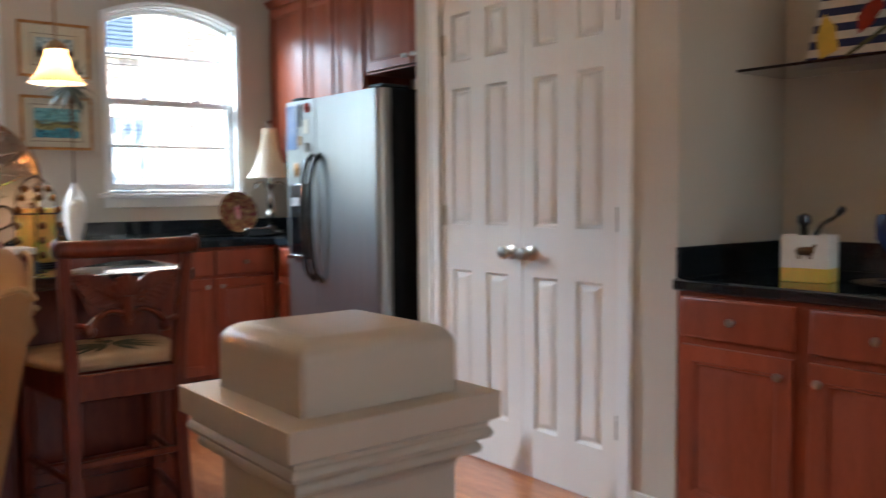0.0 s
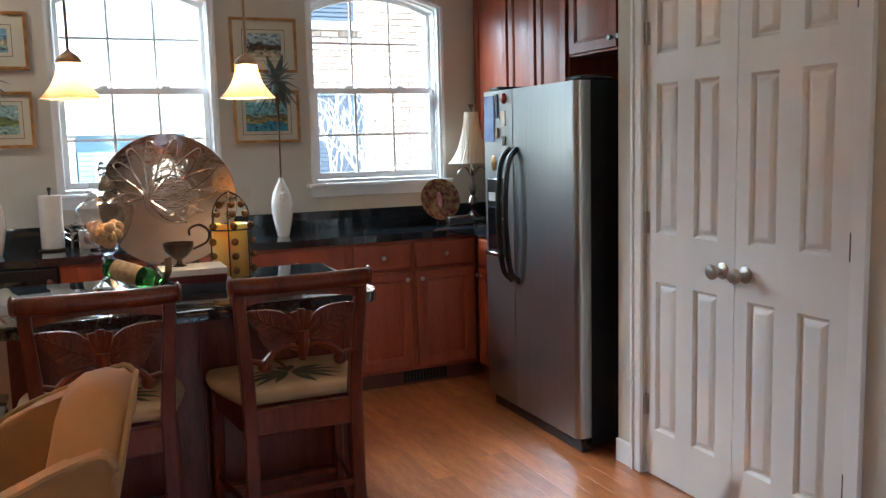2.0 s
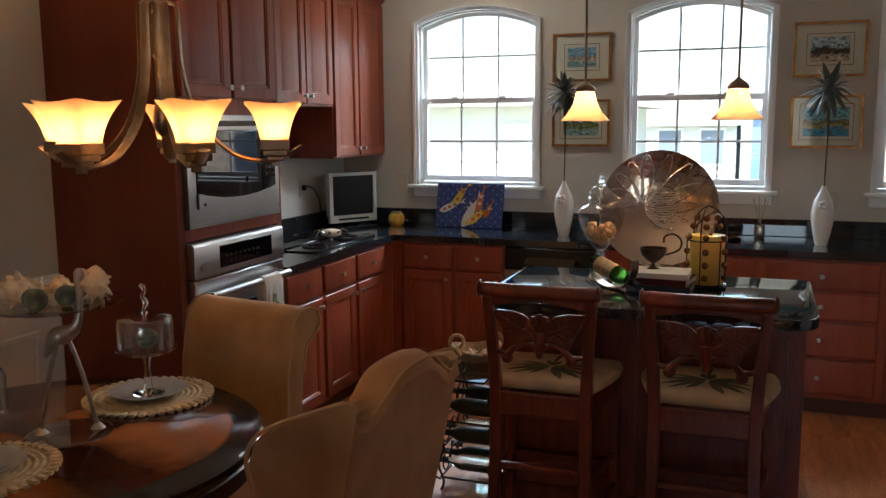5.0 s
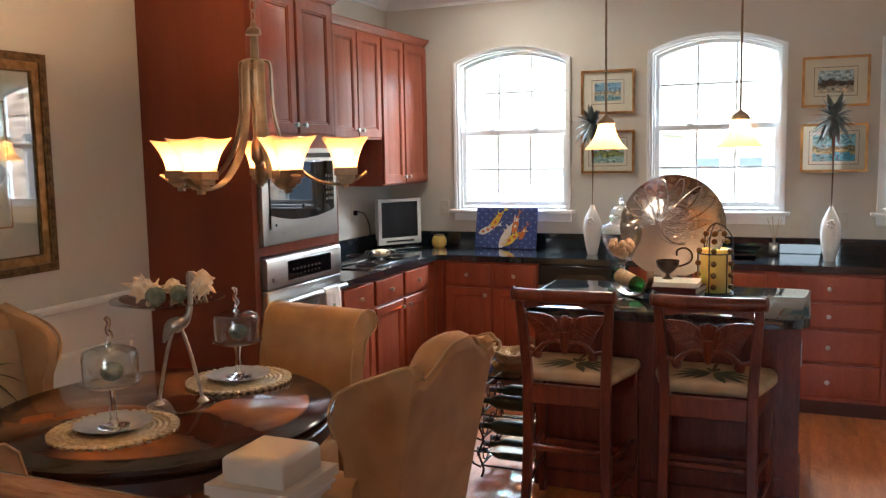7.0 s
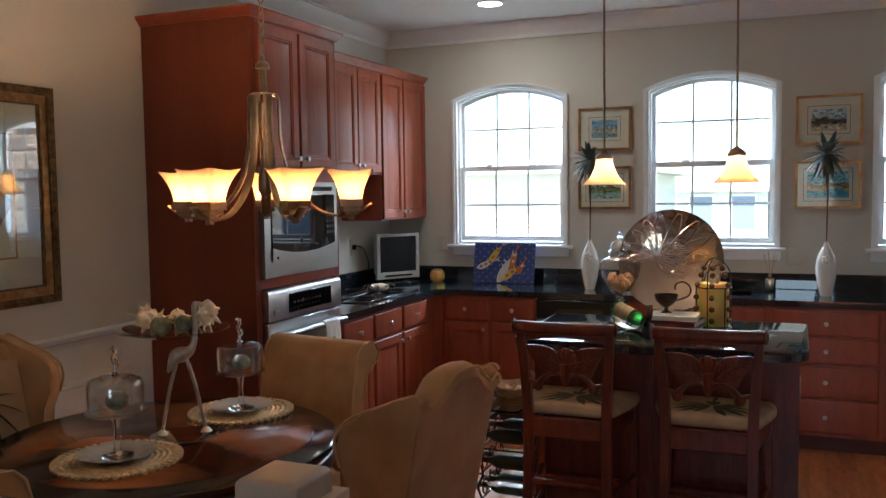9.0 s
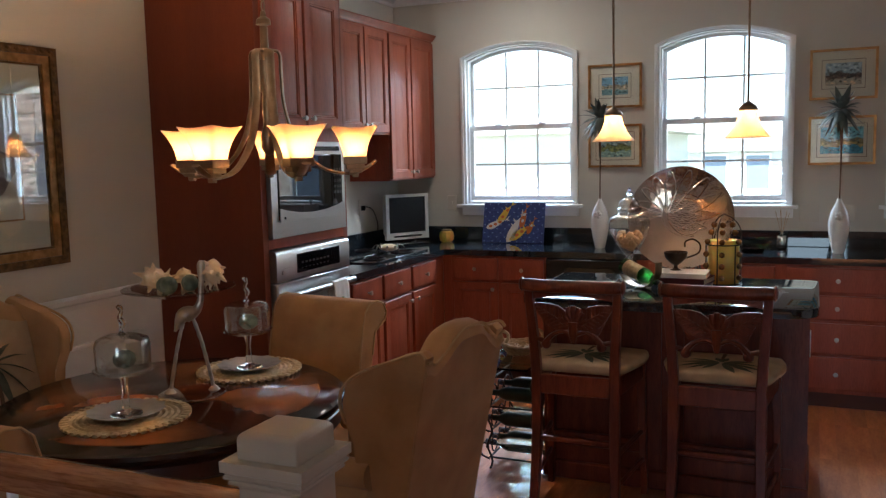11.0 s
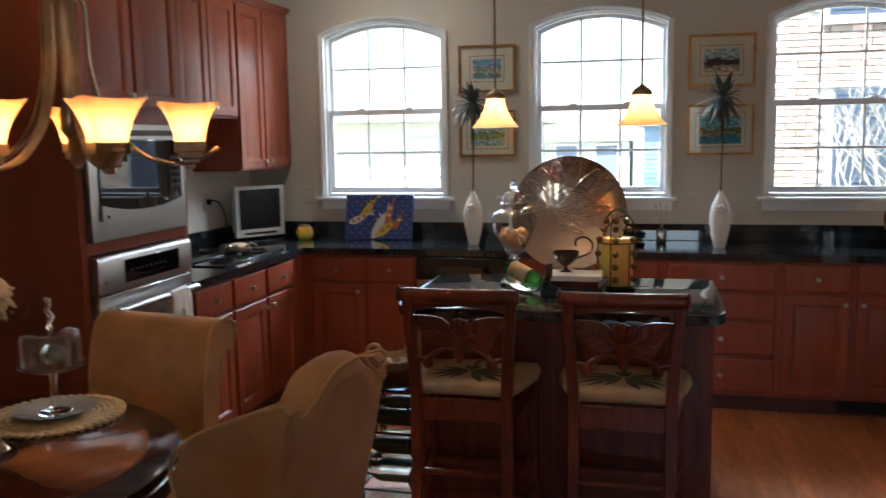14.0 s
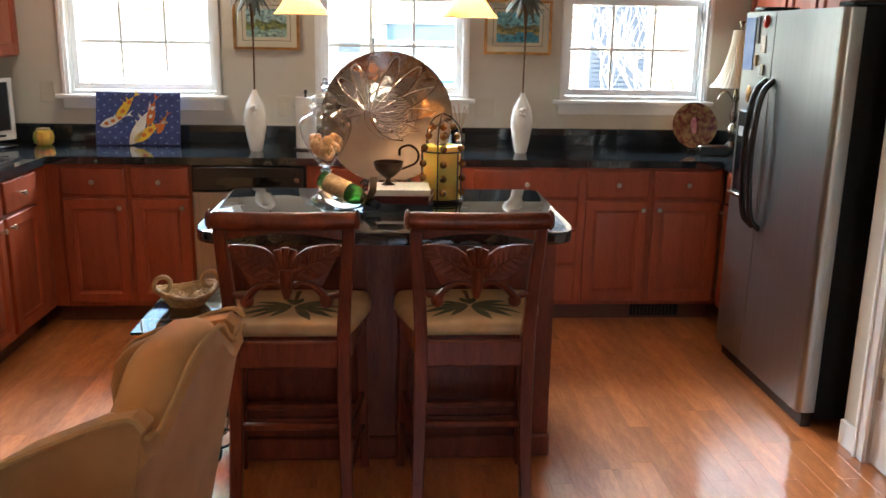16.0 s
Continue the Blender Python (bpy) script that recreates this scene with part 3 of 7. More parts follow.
# ---- pantry doors ----
def pantry_leaf(k, y_hinge, side):
    """side -1: hung on the north jamb, +1: on the south jamb."""
    w = 0.516
    top = new("door_%d" % k)
    top.matrix_world = pose(PX + 0.012, DY0 - 0.002 if side < 0 else DY1 + 0.002 + w, 0.008, 0, 0, -90)
    tagged(top, "closed white six-panel pantry door with two nickel hinges and knob" if side < 0 else "closed white six-panel pantry door with nickel knob", "door", "pair of pantry doors", "structure")
    bm = bmesh.new()
    h = DZ - 0.016
    xs = [0, 0.063, 0.192, 0.292, 0.425, w]
    zs = [0, 0.20, 0.83, 1.03, 1.63, 1.745, 1.955, h]
    for a in range(5):
        for b in range(7):
            x0, x1, z0, z1 = xs[a], xs[a + 1], zs[b], zs[b + 1]
            if a in (1, 3) and b in (1, 3, 5):
                st = [(0, 0.0), (0.0025, -0.004), (0.010, -0.0145), (0.017, -0.0150), (0.0175, -0.0135), (0.036, -0.0015), (0.0395, -0.001)]
                loops = [[bm.verts.new(c) for c in ((x0 + i, -d, z0 + i), (x1 - i, -d, z0 + i), (x1 - i, -d, z1 - i), (x0 + i, -d, z1 - i))] for i, d in st]
                for p, q in zip(loops, loops[1:]):
                    for e in range(4):
                        bm.faces.new((p[e], p[(e + 1) % 4], q[(e + 1) % 4], q[e]))
                bm.faces.new(loops[-1])
            else:
                bm.faces.new([bm.verts.new(c) for c in ((x0, 0, z0), (x1, 0, z0), (x1, 0, z1), (x0, 0, z1))])
    box(bm, 0, 0.0155, 0, w, 0.035, h)
    for e in ((0, 0, 0, 0, 0.0155, h), (w, 0, 0, w, 0.0125, h)):
        x = e[0]
        bm.faces.new([bm.verts.new(c) for c in ((x, 0, 0), (x, 0.0155, 0), (x, 0.0155, h), (x, 0, h))])
    bmesh.ops.remove_doubles(bm, verts=bm.verts, dist=0.0002)
    part("panel", bm, DOORW, top)
    kx = w - 0.055 if side < 0 else 0.055
    kb = lathe([(0.0, -0.0), (0.030, 0.0), (0.031, 0.005), (0.022, 0.009), (0.011, 0.012), (0.010, 0.03), (0.016, 0.036), (0.027, 0.046), (0.029, 0.056), (0.022, 0.066), (0.0, 0.070)], 24,
               m=pose(kx, -0.001, 0.925, 90))
    part("door_knob", kb, NICKEL, top)
    hx = 0.0 if side < 0 else w
    for z in (0.30, 1.07, 1.83):
        bm = tube([(hx, -0.006, z - 0.045), (hx, -0.006, z + 0.045)], 0.007, 10)
        box(bm, min(hx, hx - side * 0.022), -0.0025, z - 0.045, max(hx, hx - side * 0.022), -0.0004, z + 0.045)
        part("hinge", bm, IRON if side > 0 else NICKEL, top)
    return top


pantry_leaf(1, DY0, -1)
pantry_leaf(2, DY1, 1)
bm = bmesh.new()
C = 0.062
for y0, y1, z0, z1 in ((DY0, DY0 + C, 0, DZ), (DY1 - C, DY1, 0, DZ), (DY1 - C, DY0 + C, DZ, DZ + C)):
    box(bm, PX - 0.016, y0, z0, PX, y1, z1, bevel=0.004)
    if z0 == 0:
        ye = y1 - 0.014 if y0 >= DY0 - 0.001 else y0
        box(bm, PX - 0.024, ye, 0, PX - 0.016, ye + 0.014, DZ + 0.04)
structure("trim_door_casing", bm, TRIM, "white painted door casing")


# ---- cabinets ----
DOOR_STEPS = [(0, 0.016), (0.003, 0.019), (0.050, 0.019), (0.054, 0.015), (0.060, 0.0155), (0.064, 0.009), (0.066, 0.009), (0.082, 0.0145), (0.084, 0.015)]
DRAWER_STEPS = [(0, 0.014), (0.006, 0.018), (0.010, 0.0185)]


def knob(parent, x, z):
    part("knob", lathe([(0.0, 0.0), (0.006, 0.0), (0.005, 0.012), (0.011, 0.016), (0.014, 0.021), (0.012, 0.027), (0.0, 0.029)], 14, m=pose(x, -0.018, z, 90)), NICKEL, parent, "satin nickel knob")


def front(parent, kind, x, z, w, h, kx=None, kz=None):
    bm = bmesh.new()
    if kind == "door":
        rings(bm, w, h, DOOR_STEPS)
    else:
        rings(bm, w, h, DRAWER_STEPS)
    ob = part(kind if kind != "false" else "false_front", bm, CHERRY, parent)
    ob.location = (x, 0, z)
    if kx is not None:
        knob(ob, kx, kz)
    return ob


def base_unit(loc, rz, w, label, fronts, d=0.62, h=0.872, group="base cabinets"):
    """fronts: (kind, x, z, w, h, knob x, knob z) in the unit's own front, facing -y."""
    c = thing("base_cabinet", loc, label, "cabinet", group, rz)
    part("body", bbox(0, 0, 0.10, w, d, h), CHERRY, c)
    part("toe_kick", bbox(0, 0.06, 0, w, d, 0.10), DARKWOOD, c)
    for f in fronts:
        front(c, *f)
    return c


def wall_unit(loc, rz, w, z0, z1, label, doors, d=0.315, crown_top=True, crown_ends=(0, 0)):
    c = thing("wall_cabinet", loc, label, "cabinet", "wall cabinets", rz)
    part("body", bbox(0, 0, z0, w, d, z1), CHERRY, c)
    for x, ww, k in doors:
        front(c, "door", x, z0 + 0.012, ww, z1 - z0 - 0.03, (0.03 if k < 0 else ww - 0.03) if k else None, 0.045 if k else None)
    if crown_top:
        bm = bmesh.new()
        e0, e1 = crown_ends
        prof = [(0.0, 0.0), (-0.010, 0.0), (-0.013, 0.009), (-0.022, 0.016), (-0.034, 0.032), (-0.040, 0.036), (-0.040, 0.044)]
        lo, hi = [], []
        for u, v in prof:
            lo.append([bm.verts.new((0 + u * e0, u, z1 + v)), bm.verts.new((w - u * e1, u, z1 + v))])
        for a, b in zip(lo, lo[1:]):
            bm.faces.new((a[0], a[1], b[1], b[0]))
        if e1:
            col = [bm.verts.new((w - u, d, z1 + v)) for u, v in prof]
            for k in range(len(prof) - 1):
                bm.faces.new((lo[k][1], col[k], col[k + 1], lo[k + 1][1]))
        if e0:
            col = [bm.verts.new((u, d, z1 + v)) for u, v in prof]
            for k in range(len(prof) - 1):
                bm.faces.new((col[k], lo[k][0], lo[k + 1][0], col[k + 1]))
        box(bm, 0, 0, z1, w, d, z1 + 0.043)
        part("crown_moulding", bm, CHERRY, c)
    return c


FY = -0.60
dz, dh = 0.708, 0.148


def two_and_two(x0, w, splits, knobs):
    out = []
    for (a, b), k in zip(splits, knobs):
        out.append(("drawer", a, dz, b - a, dh, (b - a) / 2, dh / 2))
        out.append(("door", a, 0.125, b - a, 0.565, (b - a - 0.03) if k > 0 else 0.03, 0.52))
    return out


base_unit((-1.735, FY, 0), 0, 0.685, "cherry base cabinet with two drawers over two doors beside the dishwasher", two_and_two(0, 0.685, [(0.02, 0.345), (0.375, 0.668)], [1, 1]))
c = base_unit((-0.448, FY, 0), 0, 0.868, "cherry sink base cabinet with a false drawer front and two doors",
              [("false", 0.075, dz, 0.75, dh), ("door", 0.06, 0.125, 0.365, 0.565, 0.335, 0.52), ("door", 0.445, 0.125, 0.365, 0.565, 0.03, 0.52)])
base_unit((0.42, FY, 0), 0, 0.615, "cherry base cabinet with a stack of four drawers",
          [("drawer", 0.02, z, 0.572, h, 0.286, h / 2) for z, h in ((0.708, 0.148), (0.545, 0.145), (0.34, 0.185), (0.125, 0.197))])
base_unit((1.035, FY, 0), 0, 0.785, "cherry base cabinet with two drawers over two doors", two_and_two(0, 0.785, [(0.02, 0.365), (0.395, 0.765)], [1, -1]))
base_unit((-1.80, -1.945, 0), 90, 0.395, "cherry base cabinet with one drawer over a door beside the oven", [("drawer", 0.022, dz, 0.352, dh, 0.176, dh / 2), ("door", 0.022, 0.125, 0.352, 0.565, 0.32, 0.52)])
base_unit((-1.80, -1.55, 0), 90, 0.81, "cherry base cabinet with two drawers over two doors under the cooktop", two_and_two(0, 0.81, [(0.018, 0.385), (0.425, 0.79)], [1, -1]))
base_unit((-1.80, -0.74, 0), 90, 0.139, "cherry corner filler of the base cabinets", [], d=0.06)
base_unit((-1.799, FY, 0), 0, 0.063, "narrow cherry corner filler beside the two-door cabinet", [], d=0.065)
base_unit((1.82, -0.64, 0), -90, 0.43, "cherry base cabinet with one drawer over a door beside the refrigerator", [("drawer", 0.03, dz, 0.38, dh, 0.19, dh / 2), ("door", 0.03, 0.125, 0.38, 0.565, 0.03, 0.52)])

wall_unit((-2.115, -0.765, 0), 90, 0.765, 1.395, 2.42, "tall cherry wall cabinet with two doors in the corner", [(0.012, 0.33, 1), (0.36, 0.385, -1)], crown_ends=(0, 0))
wall_unit((-2.115, -1.455, 0), 90, 0.688, 1.715, 2.42, "short cherry wall cabinet with two doors above the cooktop", [(0.012, 0.325, 1), (0.348, 0.325, -1)])
wall_unit((-2.115, -1.93, 0), 90, 0.473, 1.715, 2.42, "short cherry wall cabinet with one door beside the oven cabinet", [(0.012, 0.44, 1)])
wall_unit((2.125, 0.0, 0), -90, 0.505, 1.395, 2.42, "tall cherry wall cabinet with one door in the corner", [(0.04, 0.45, 1)])
wall_unit((2.125, -0.507, 0), -90, 0.675, 1.395, 2.42, "tall cherry wall cabinet with two doors beside the refrigerator", [(0.012, 0.31, 1), (0.35, 0.31, -1)])
wall_unit((2.125, -1.184, 0), -90, 0.92, 1.855, 2.42, "short cherry wall cabinet with two doors above the refrigerator", [(0.02, 0.43, 1), (0.465, 0.43, -1)])

# tall oven cabinet
OY0, OY1, OX = -2.735, -1.935, -1.80
c = thing("oven_cabinet", (OX, OY0, 0), "tall cherry oven cabinet with two upper doors and a plain side", "cabinet", "", 90)
W = OY1 - OY0
for n, a in (("side_panel", (0, 0, 0.10, 0.045, 0.63, 2.42)), ("side_panel", (W - 0.045, 0, 0.10, W, 0.63, 2.42)), ("upper_box", (0.0455, 0, 1.655, W - 0.0455, 0.63, 2.42)),
             ("rail", (0.0455, 0, 1.137, W - 0.0455, 0.63, 1.185)), ("lower_box", (0.0455, 0, 0.10, W - 0.0455, 0.63, 0.40)), ("oven_bay", (0.0455, 0.05, 0.4005, W - 0.0455, 0.63, 1.1365)),
             ("microwave_bay", (0.0455, 0.05, 1.1855, W - 0.0455, 0.63, 1.6545))):
    part(n, bbox(*a), SIDEW if n == "side_panel" else CHERRY, c)
part("toe_kick", bbox(0, 0.06, 0, W, 0.63, 0.10), DARKWOOD, c)
front(c, "door", 0.045, 1.725, 0.345, 0.675, 0.315, 0.045)
front(c, "door", 0.41, 1.725, 0.345, 0.675, 0.03, 0.045)
front(c, "drawer", 0.045, 0.125, W - 0.09, 0.25, (W - 0.09) / 2, 0.125)
bm = bmesh.new()
prof = [(0.0, 0.0), (-0.010, 0.0), (-0.013, 0.010), (-0.022, 0.018), (-0.034, 0.032), (-0.038, 0.037), (-0.038, 0.046)]
path = [((u, 0.63), (u, u), (W - u, u), (W - u, 0.33)) for u, v in prof]
rows = [[bm.verts.new((x, y, 2.42 + v)) for x, y in p] for p, (u, v) in zip(path, prof)]
for a, b in zip(rows, rows[1:]):
    for k in range(3):
        bm.faces.new((a[k], a[k + 1], b[k + 1], b[k]))
box(bm, 0, 0, 2.42, W, 0.63, 2.464)
part("crown_moulding", bm, CHERRY, c)

# microwave and oven, built in
o = thing("microwave", (OX, OY0, 1.19), "built-in stainless steel microwave oven with dark glass door", "microwave", "", 90)
part("trim_frame", arch_ring([(0.05, 0.0), (0.75, 0.0), (0.75, 0.462), (0.05, 0.462)], [(0.105, 0.075), (0.715, 0.075), (0.715, 0.40), (0.105, 0.40)], -0.022, 0.045), STEELH, o)
part("vent", bbox(0.10, -0.026, 0.415, 0.70, -0.02, 0.44, bevel=0.003), BLACKP, o)
part("door_glass", bbox(0.107, -0.028, 0.105, 0.60, 0.0, 0.398, bevel=0.004), BLACKG, o)
part("control_panel", bbox(0.603, -0.028, 0.105, 0.713, 0.0, 0.398, bevel=0.003), BLACKG, o)
bm = prism([(0.107, 0.077), (0.713, 0.077), (0.713, 0.142), (0.66, 0.130), (0.54, 0.113), (0.41, 0.107), (0.28, 0.113), (0.16, 0.130), (0.107, 0.142)], -0.034, -0.029, "y")
part("door_rail", bm, STEELH, o)
bm = bmesh.new()
for a in range(3):
    for b in range(5):
        box(bm, 0.625 + a * 0.028, -0.0295, 0.19 + b * 0.03, 0.643 + a * 0.028, -0.0283, 0.205 + b * 0.03)
part("buttons", bm, IRON, o, kind="stuff")
part("maker_mark", bbox(0.135, -0.0355, 0.088, 0.148, -0.0345, 0.100), BLACKP, o)
o = thing("wall_oven", (OX, OY0, 0.41), "built-in stainless steel wall oven with a bar handle", "oven", "", 90)
bm = bmesh.new()
prism([(-0.035, 0.57), (-0.036, 0.70), (-0.032, 0.711), (-0.024, 0.718), (-0.010, 0.72), (0.045, 0.72), (0.045, 0.57)], 0.05, 0.75, "x", bm)
part("control_panel", bm, STEELH, o)
d = pose(0, -0.0365, 0.645, 0)
bm = bbox(0.225, -0.003, -0.05, 0.64, 0.003, 0.045, bevel=0.002)
bmesh.ops.transform(bm, matrix=d, verts=bm.verts)
part("display", bm, BLACKG, o)
bm = bmesh.new()
for a in range(8):
    box(bm, 0.26 + a * 0.035, -0.0055, -0.006, 0.278 + a * 0.035, -0.0042, 0.004)
    box(bm, 0.26 + a * 0.035, -0.0055, -0.03, 0.272 + a * 0.035, -0.0042, -0.024)
bmesh.ops.transform(bm, matrix=d, verts=bm.verts)
part("display_marks", bm, IRON, o, kind="stuff")
part("dial", lathe([(0, 0), (0.012, 0.0), (0.011, 0.008), (0, 0.009)], 16, m=pose(0.10, -0.035, 0.612, 90)), NICKEL, o)
part("oven_door", bbox(0.052, -0.034, 0.02, 0.748, 0.045, 0.562, bevel=0.006), STEELH, o)
part("door_window", bbox(0.16, -0.037, 0.12, 0.64, -0.033, 0.42, bevel=0.003), BLACKG, o)
part("handle", tube([(0.09, -0.085, 0.50), (0.71, -0.085, 0.50)], 0.016, 14), STEEL, o)
for x in (0.11, 0.69):
    part("handle_bracket", bbox(x - 0.014, -0.09, 0.488, x + 0.014, -0.034, 0.512, bevel=0.004), STEEL, o)
t = thing("dish_towel", (OX + 0.085, OY0 + 0.535, 0.93), "cream dish towel with green print over the oven handle", "towel", "", 90)
bm = bmesh.new()
cols = []
for i in range(11):
    x = -0.075 + 0.015 * i
    w = 0.004 * math.sin(i * 1.7)
    cols.append([bm.verts.new((x, y + w * s, z)) for y, z, s in ((0.022, -0.25, 1), (0.020, -0.12, .6), (0.017, -0.03, .2), (0.012, -0.009, 0), (0.0, -0.001, 0), (-0.012, -0.009, 0), (-0.019, -0.04, .2), (-0.020, -0.14, .8), (-0.022, -0.33, 1.4))])
for a, b in zip(cols, cols[1:]):
    for k in range(8):
        bm.faces.new((a[k], b[k], b[k + 1], a[k + 1]))
tw = part("cloth", bm, WHT, t)
tw.modifiers.new("thick", "SOLIDIFY").thickness = 0.004
bm = bmesh.new()
for a, b, c0, d0 in ((-0.03, -0.26, 0.03, -0.20), (-0.035, -0.19, 0.0, -0.15), (0.0, -0.18, 0.03, -0.13), (-0.012, -0.13, 0.012, -0.09)):
    box(bm, a, -0.0275, b, c0, -0.0262, d0)
part("print", bm, surface("towel_print", (0.25, 0.33, 0.10), rough=0.9), t)

# dishwasher
o = thing("dishwasher", (-1.046, FY, 0), "stainless steel dishwasher with a black control strip", "dishwasher")
part("body", bbox(0.0, 0.0, 0.10, 0.594, 0.58, 0.868), BLACKP, o)
part("door_panel", bbox(0.004, -0.03, 0.12, 0.590, -0.001, 0.735, bevel=0.004), STEEL, o)
part("control_strip", bbox(0.004, -0.034, 0.74, 0.590, -0.001, 0.866, bevel=0.006), BLACKP, o)
part("handle_recess", prism([(0.12, 0.775), (0.2, 0.765), (0.4, 0.765), (0.47, 0.775), (0.44, 0.812), (0.15, 0.812)], -0.037, -0.0335, "y"), BLACKG, o)
part("dial", lathe([(0, 0), (0.016, 0), (0.014, 0.012), (0, 0.013)], 18, m=pose(0.55, -0.034, 0.80, 90)), SILVER, o)
part("kick_plate", bbox(0.004, 0.05, 0.0, 0.590, 0.4, 0.10), BLACKP, o)

# worktops: one U of black granite, with a sink let in
w = thing("worktop", (0, 0, 0.874), "polished black granite worktop in a U along three walls", "worktop")
SX0, SX1, SY0, SY1 = -0.30, 0.30, -0.50, -0.13
bm = bmesh.new()
for x0, y0, x1, y1 in ((XW, -1.93, -1.775, -0.625), (XW, -0.625, SX0, 0.0), (SX1, -0.625, XE, 0), (SX0, -0.625, SX1, SY0), (SX0, SY1, SX1, 0.0), (1.795, -1.078, XE, -0.625)):
    box(bm, x0, y0, 0, x1, y1, 0.04)
bmesh.ops.remove_doubles(bm, verts=bm.verts, dist=0.0005)
part("slab", bm, GRANITE, w)
bm = bmesh.new()
box(bm, XW + 0.0, -0.02, 0.0405, XE - 0.02, 0.0, 0.145, bevel=0.003)
box(bm, XW, -1.93, 0.0405, XW + 0.02, -0.021, 0.145, bevel=0.003)
box(bm, XE - 0.02, -1.078, 0.0405, XE, 0.0, 0.145, bevel=0.003)
part("backsplash", bm, GRANITE, w)
s = thing("sink", (0, 0, 0.874), "stainless steel under-mount kitchen sink", "sink")
bm = bmesh.new()
for x0, y0, z0, x1, y1, z1 in ((SX0 - 0.01, SY0, -0.2, SX0, SY1, 0.036), (SX1, SY0, -0.2, SX1 + 0.01, SY1, 0.036), (SX0, SY0 - 0.01, -0.2, SX1, SY0, 0.036), (SX0, SY1, -0.2, SX1, SY1 + 0.01, 0.036), (SX0, SY0, -0.21, SX1, SY1, -0.2)):
    box(bm, x0, y0, z0, x1, y1, z1)
part("basin", bm, STEEL, s)

# cooktop
o = thing("cooktop", (-2.12, -1.10, 0.9145), "black glass cooktop with steel edge let into the worktop", "cooktop")
part("glass", bbox(-0.24, -0.39, 0.0, 0.25, 0.38, 0.007, bevel=0.002), BLACKG, o)
part("edge", bbox(0.2505, -0.39, 0.0, 0.262, 0.38, 0.010, bevel=0.002), BLACKP, o)
part("vent_grate", bbox(-0.05, -0.37, 0.0072, 0.05, 0.36, 0.014, bevel=0.002), BLACKP, o)
for x, y, r in ((-0.14, -0.2, 0.08), (0.15, -0.2, 0.07), (-0.14, 0.2, 0.07), (0.15, 0.2, 0.08)):
    part("burner", lathe([(r - 0.012, 0.0075), (r - 0.012, 0.014), (r, 0.014), (r, 0.0075)], 24, at=(x, y, 0)), IRON, o)

# ---- refrigerator ----
FRY = -1.083
f = thing("refrigerator", (1.655, FRY, 0), "side-by-side refrigerator with steel doors, black handles and black sides", "refrigerator", "", -90)
part("body", bbox(0.008, 0.075, 0.03, 0.895, 0.76, 1.682, bevel=0.006), BLACKM, f)
part("hinge_cover", bbox(0.01, 0.03, 1.683, 0.12, 0.20, 1.702, bevel=0.005), BLACKP, f)
part("hinge_cover", bbox(0.78, 0.03, 1.683, 0.89, 0.20, 1.702, bevel=0.005), BLACKP, f)
part("base_grille", bbox(0.02, 0.03, 0.0, 0.89, 0.074, 0.065, bevel=0.004), BLACKP, f)
for a, b, n in ((0.003, 0.319, "freezer_door"), (0.3225, 0.903, "fridge_door")):
    plan = [(a, 0.074), (a, 0.003), (a + 0.003, 0.0)] + ([(b - 0.034, 0.0), (b - 0.024, 0.0015), (b - 0.014, 0.006), (b - 0.006, 0.013), (b - 0.0015, 0.022), (b, 0.034)] if n == "fridge_door" else [(b - 0.003, 0.0), (b, 0.003)]) + [(b, 0.074)]
    d = part(n, prism(plan, 0.07, 1.678, "z"), STEEL, f)
    hx = 0.285 if n[:2] == "fr" and n != "fridge_door" else 0.362
    pts = smooth_path([(hx, 0.004, 0.72), (hx, -0.045, 0.78), (hx, -0.066, 0.95), (hx, -0.07, 1.08), (hx, -0.062, 1.24), (hx, -0.04, 1.34), (hx, 0.004, 1.385)], 5)
    part("handle", tube(pts, 0.017, 12, flat=0.8), BLACKP, d)
d = part("dispenser", bbox(0.045, -0.012, 0.83, 0.235, 0.02, 1.235, bevel=0.008), BLACKP, f)
part("recess", bbox(0.062, -0.0135, 0.865, 0.218, -0.011, 1.085, bevel=0.001), BLACKG, d)
part("drip_tray", bbox(0.05, -0.035, 0.832, 0.23, -0.012, 0.852, bevel=0.004), SILVER, d)
part("buttons", bbox(0.07, -0.0145, 1.115, 0.21, -0.0125, 1.16), PALEP, d)
for lab, cat, x, z, w, h, m, tt in (("blue printed leaflet held on the freezer door", "leaflet", 0.015, 1.42, 0.11, 0.235, surface("blue_leaflet", (0.08, 0.16, 0.42), (0.25, 0.35, 0.55), rough=0.5, scale=6), 0.004),
                                ("dark slim magnet on the freezer door", "magnet", 0.148, 1.54, 0.022, 0.12, BOOKC, 0.006),
                                ("pale card magnet on the freezer door", "magnet", 0.195, 1.50, 0.05, 0.075, MATB, 0.003),
                                ("small brown magnet on the freezer door", "magnet", 0.14, 1.44, 0.03, 0.05, WICKER, 0.008),
                                ("small grey magnet on the freezer door", "magnet", 0.22, 1.40, 0.03, 0.05, SILVER, 0.008)):
    solo("fridge_magnet", bbox(0, -tt, 0, w, 0, h, bevel=0.001), m, (1.6545, FRY - x, z), lab, cat, "things on the freezer door", -90)
solo("fridge_magnet", lathe([(0, 0.016), (0.018, 0.013), (0.026, 0.006), (0.028, 0.0), (0, 0)], 18, m=pose(0, 0, 0, 90)), RED, (1.6545, FRY - 0.235, 1.635), "round red glossy magnet on the freezer door", "magnet", "things on the freezer door", -90)
bm = bmesh.new()
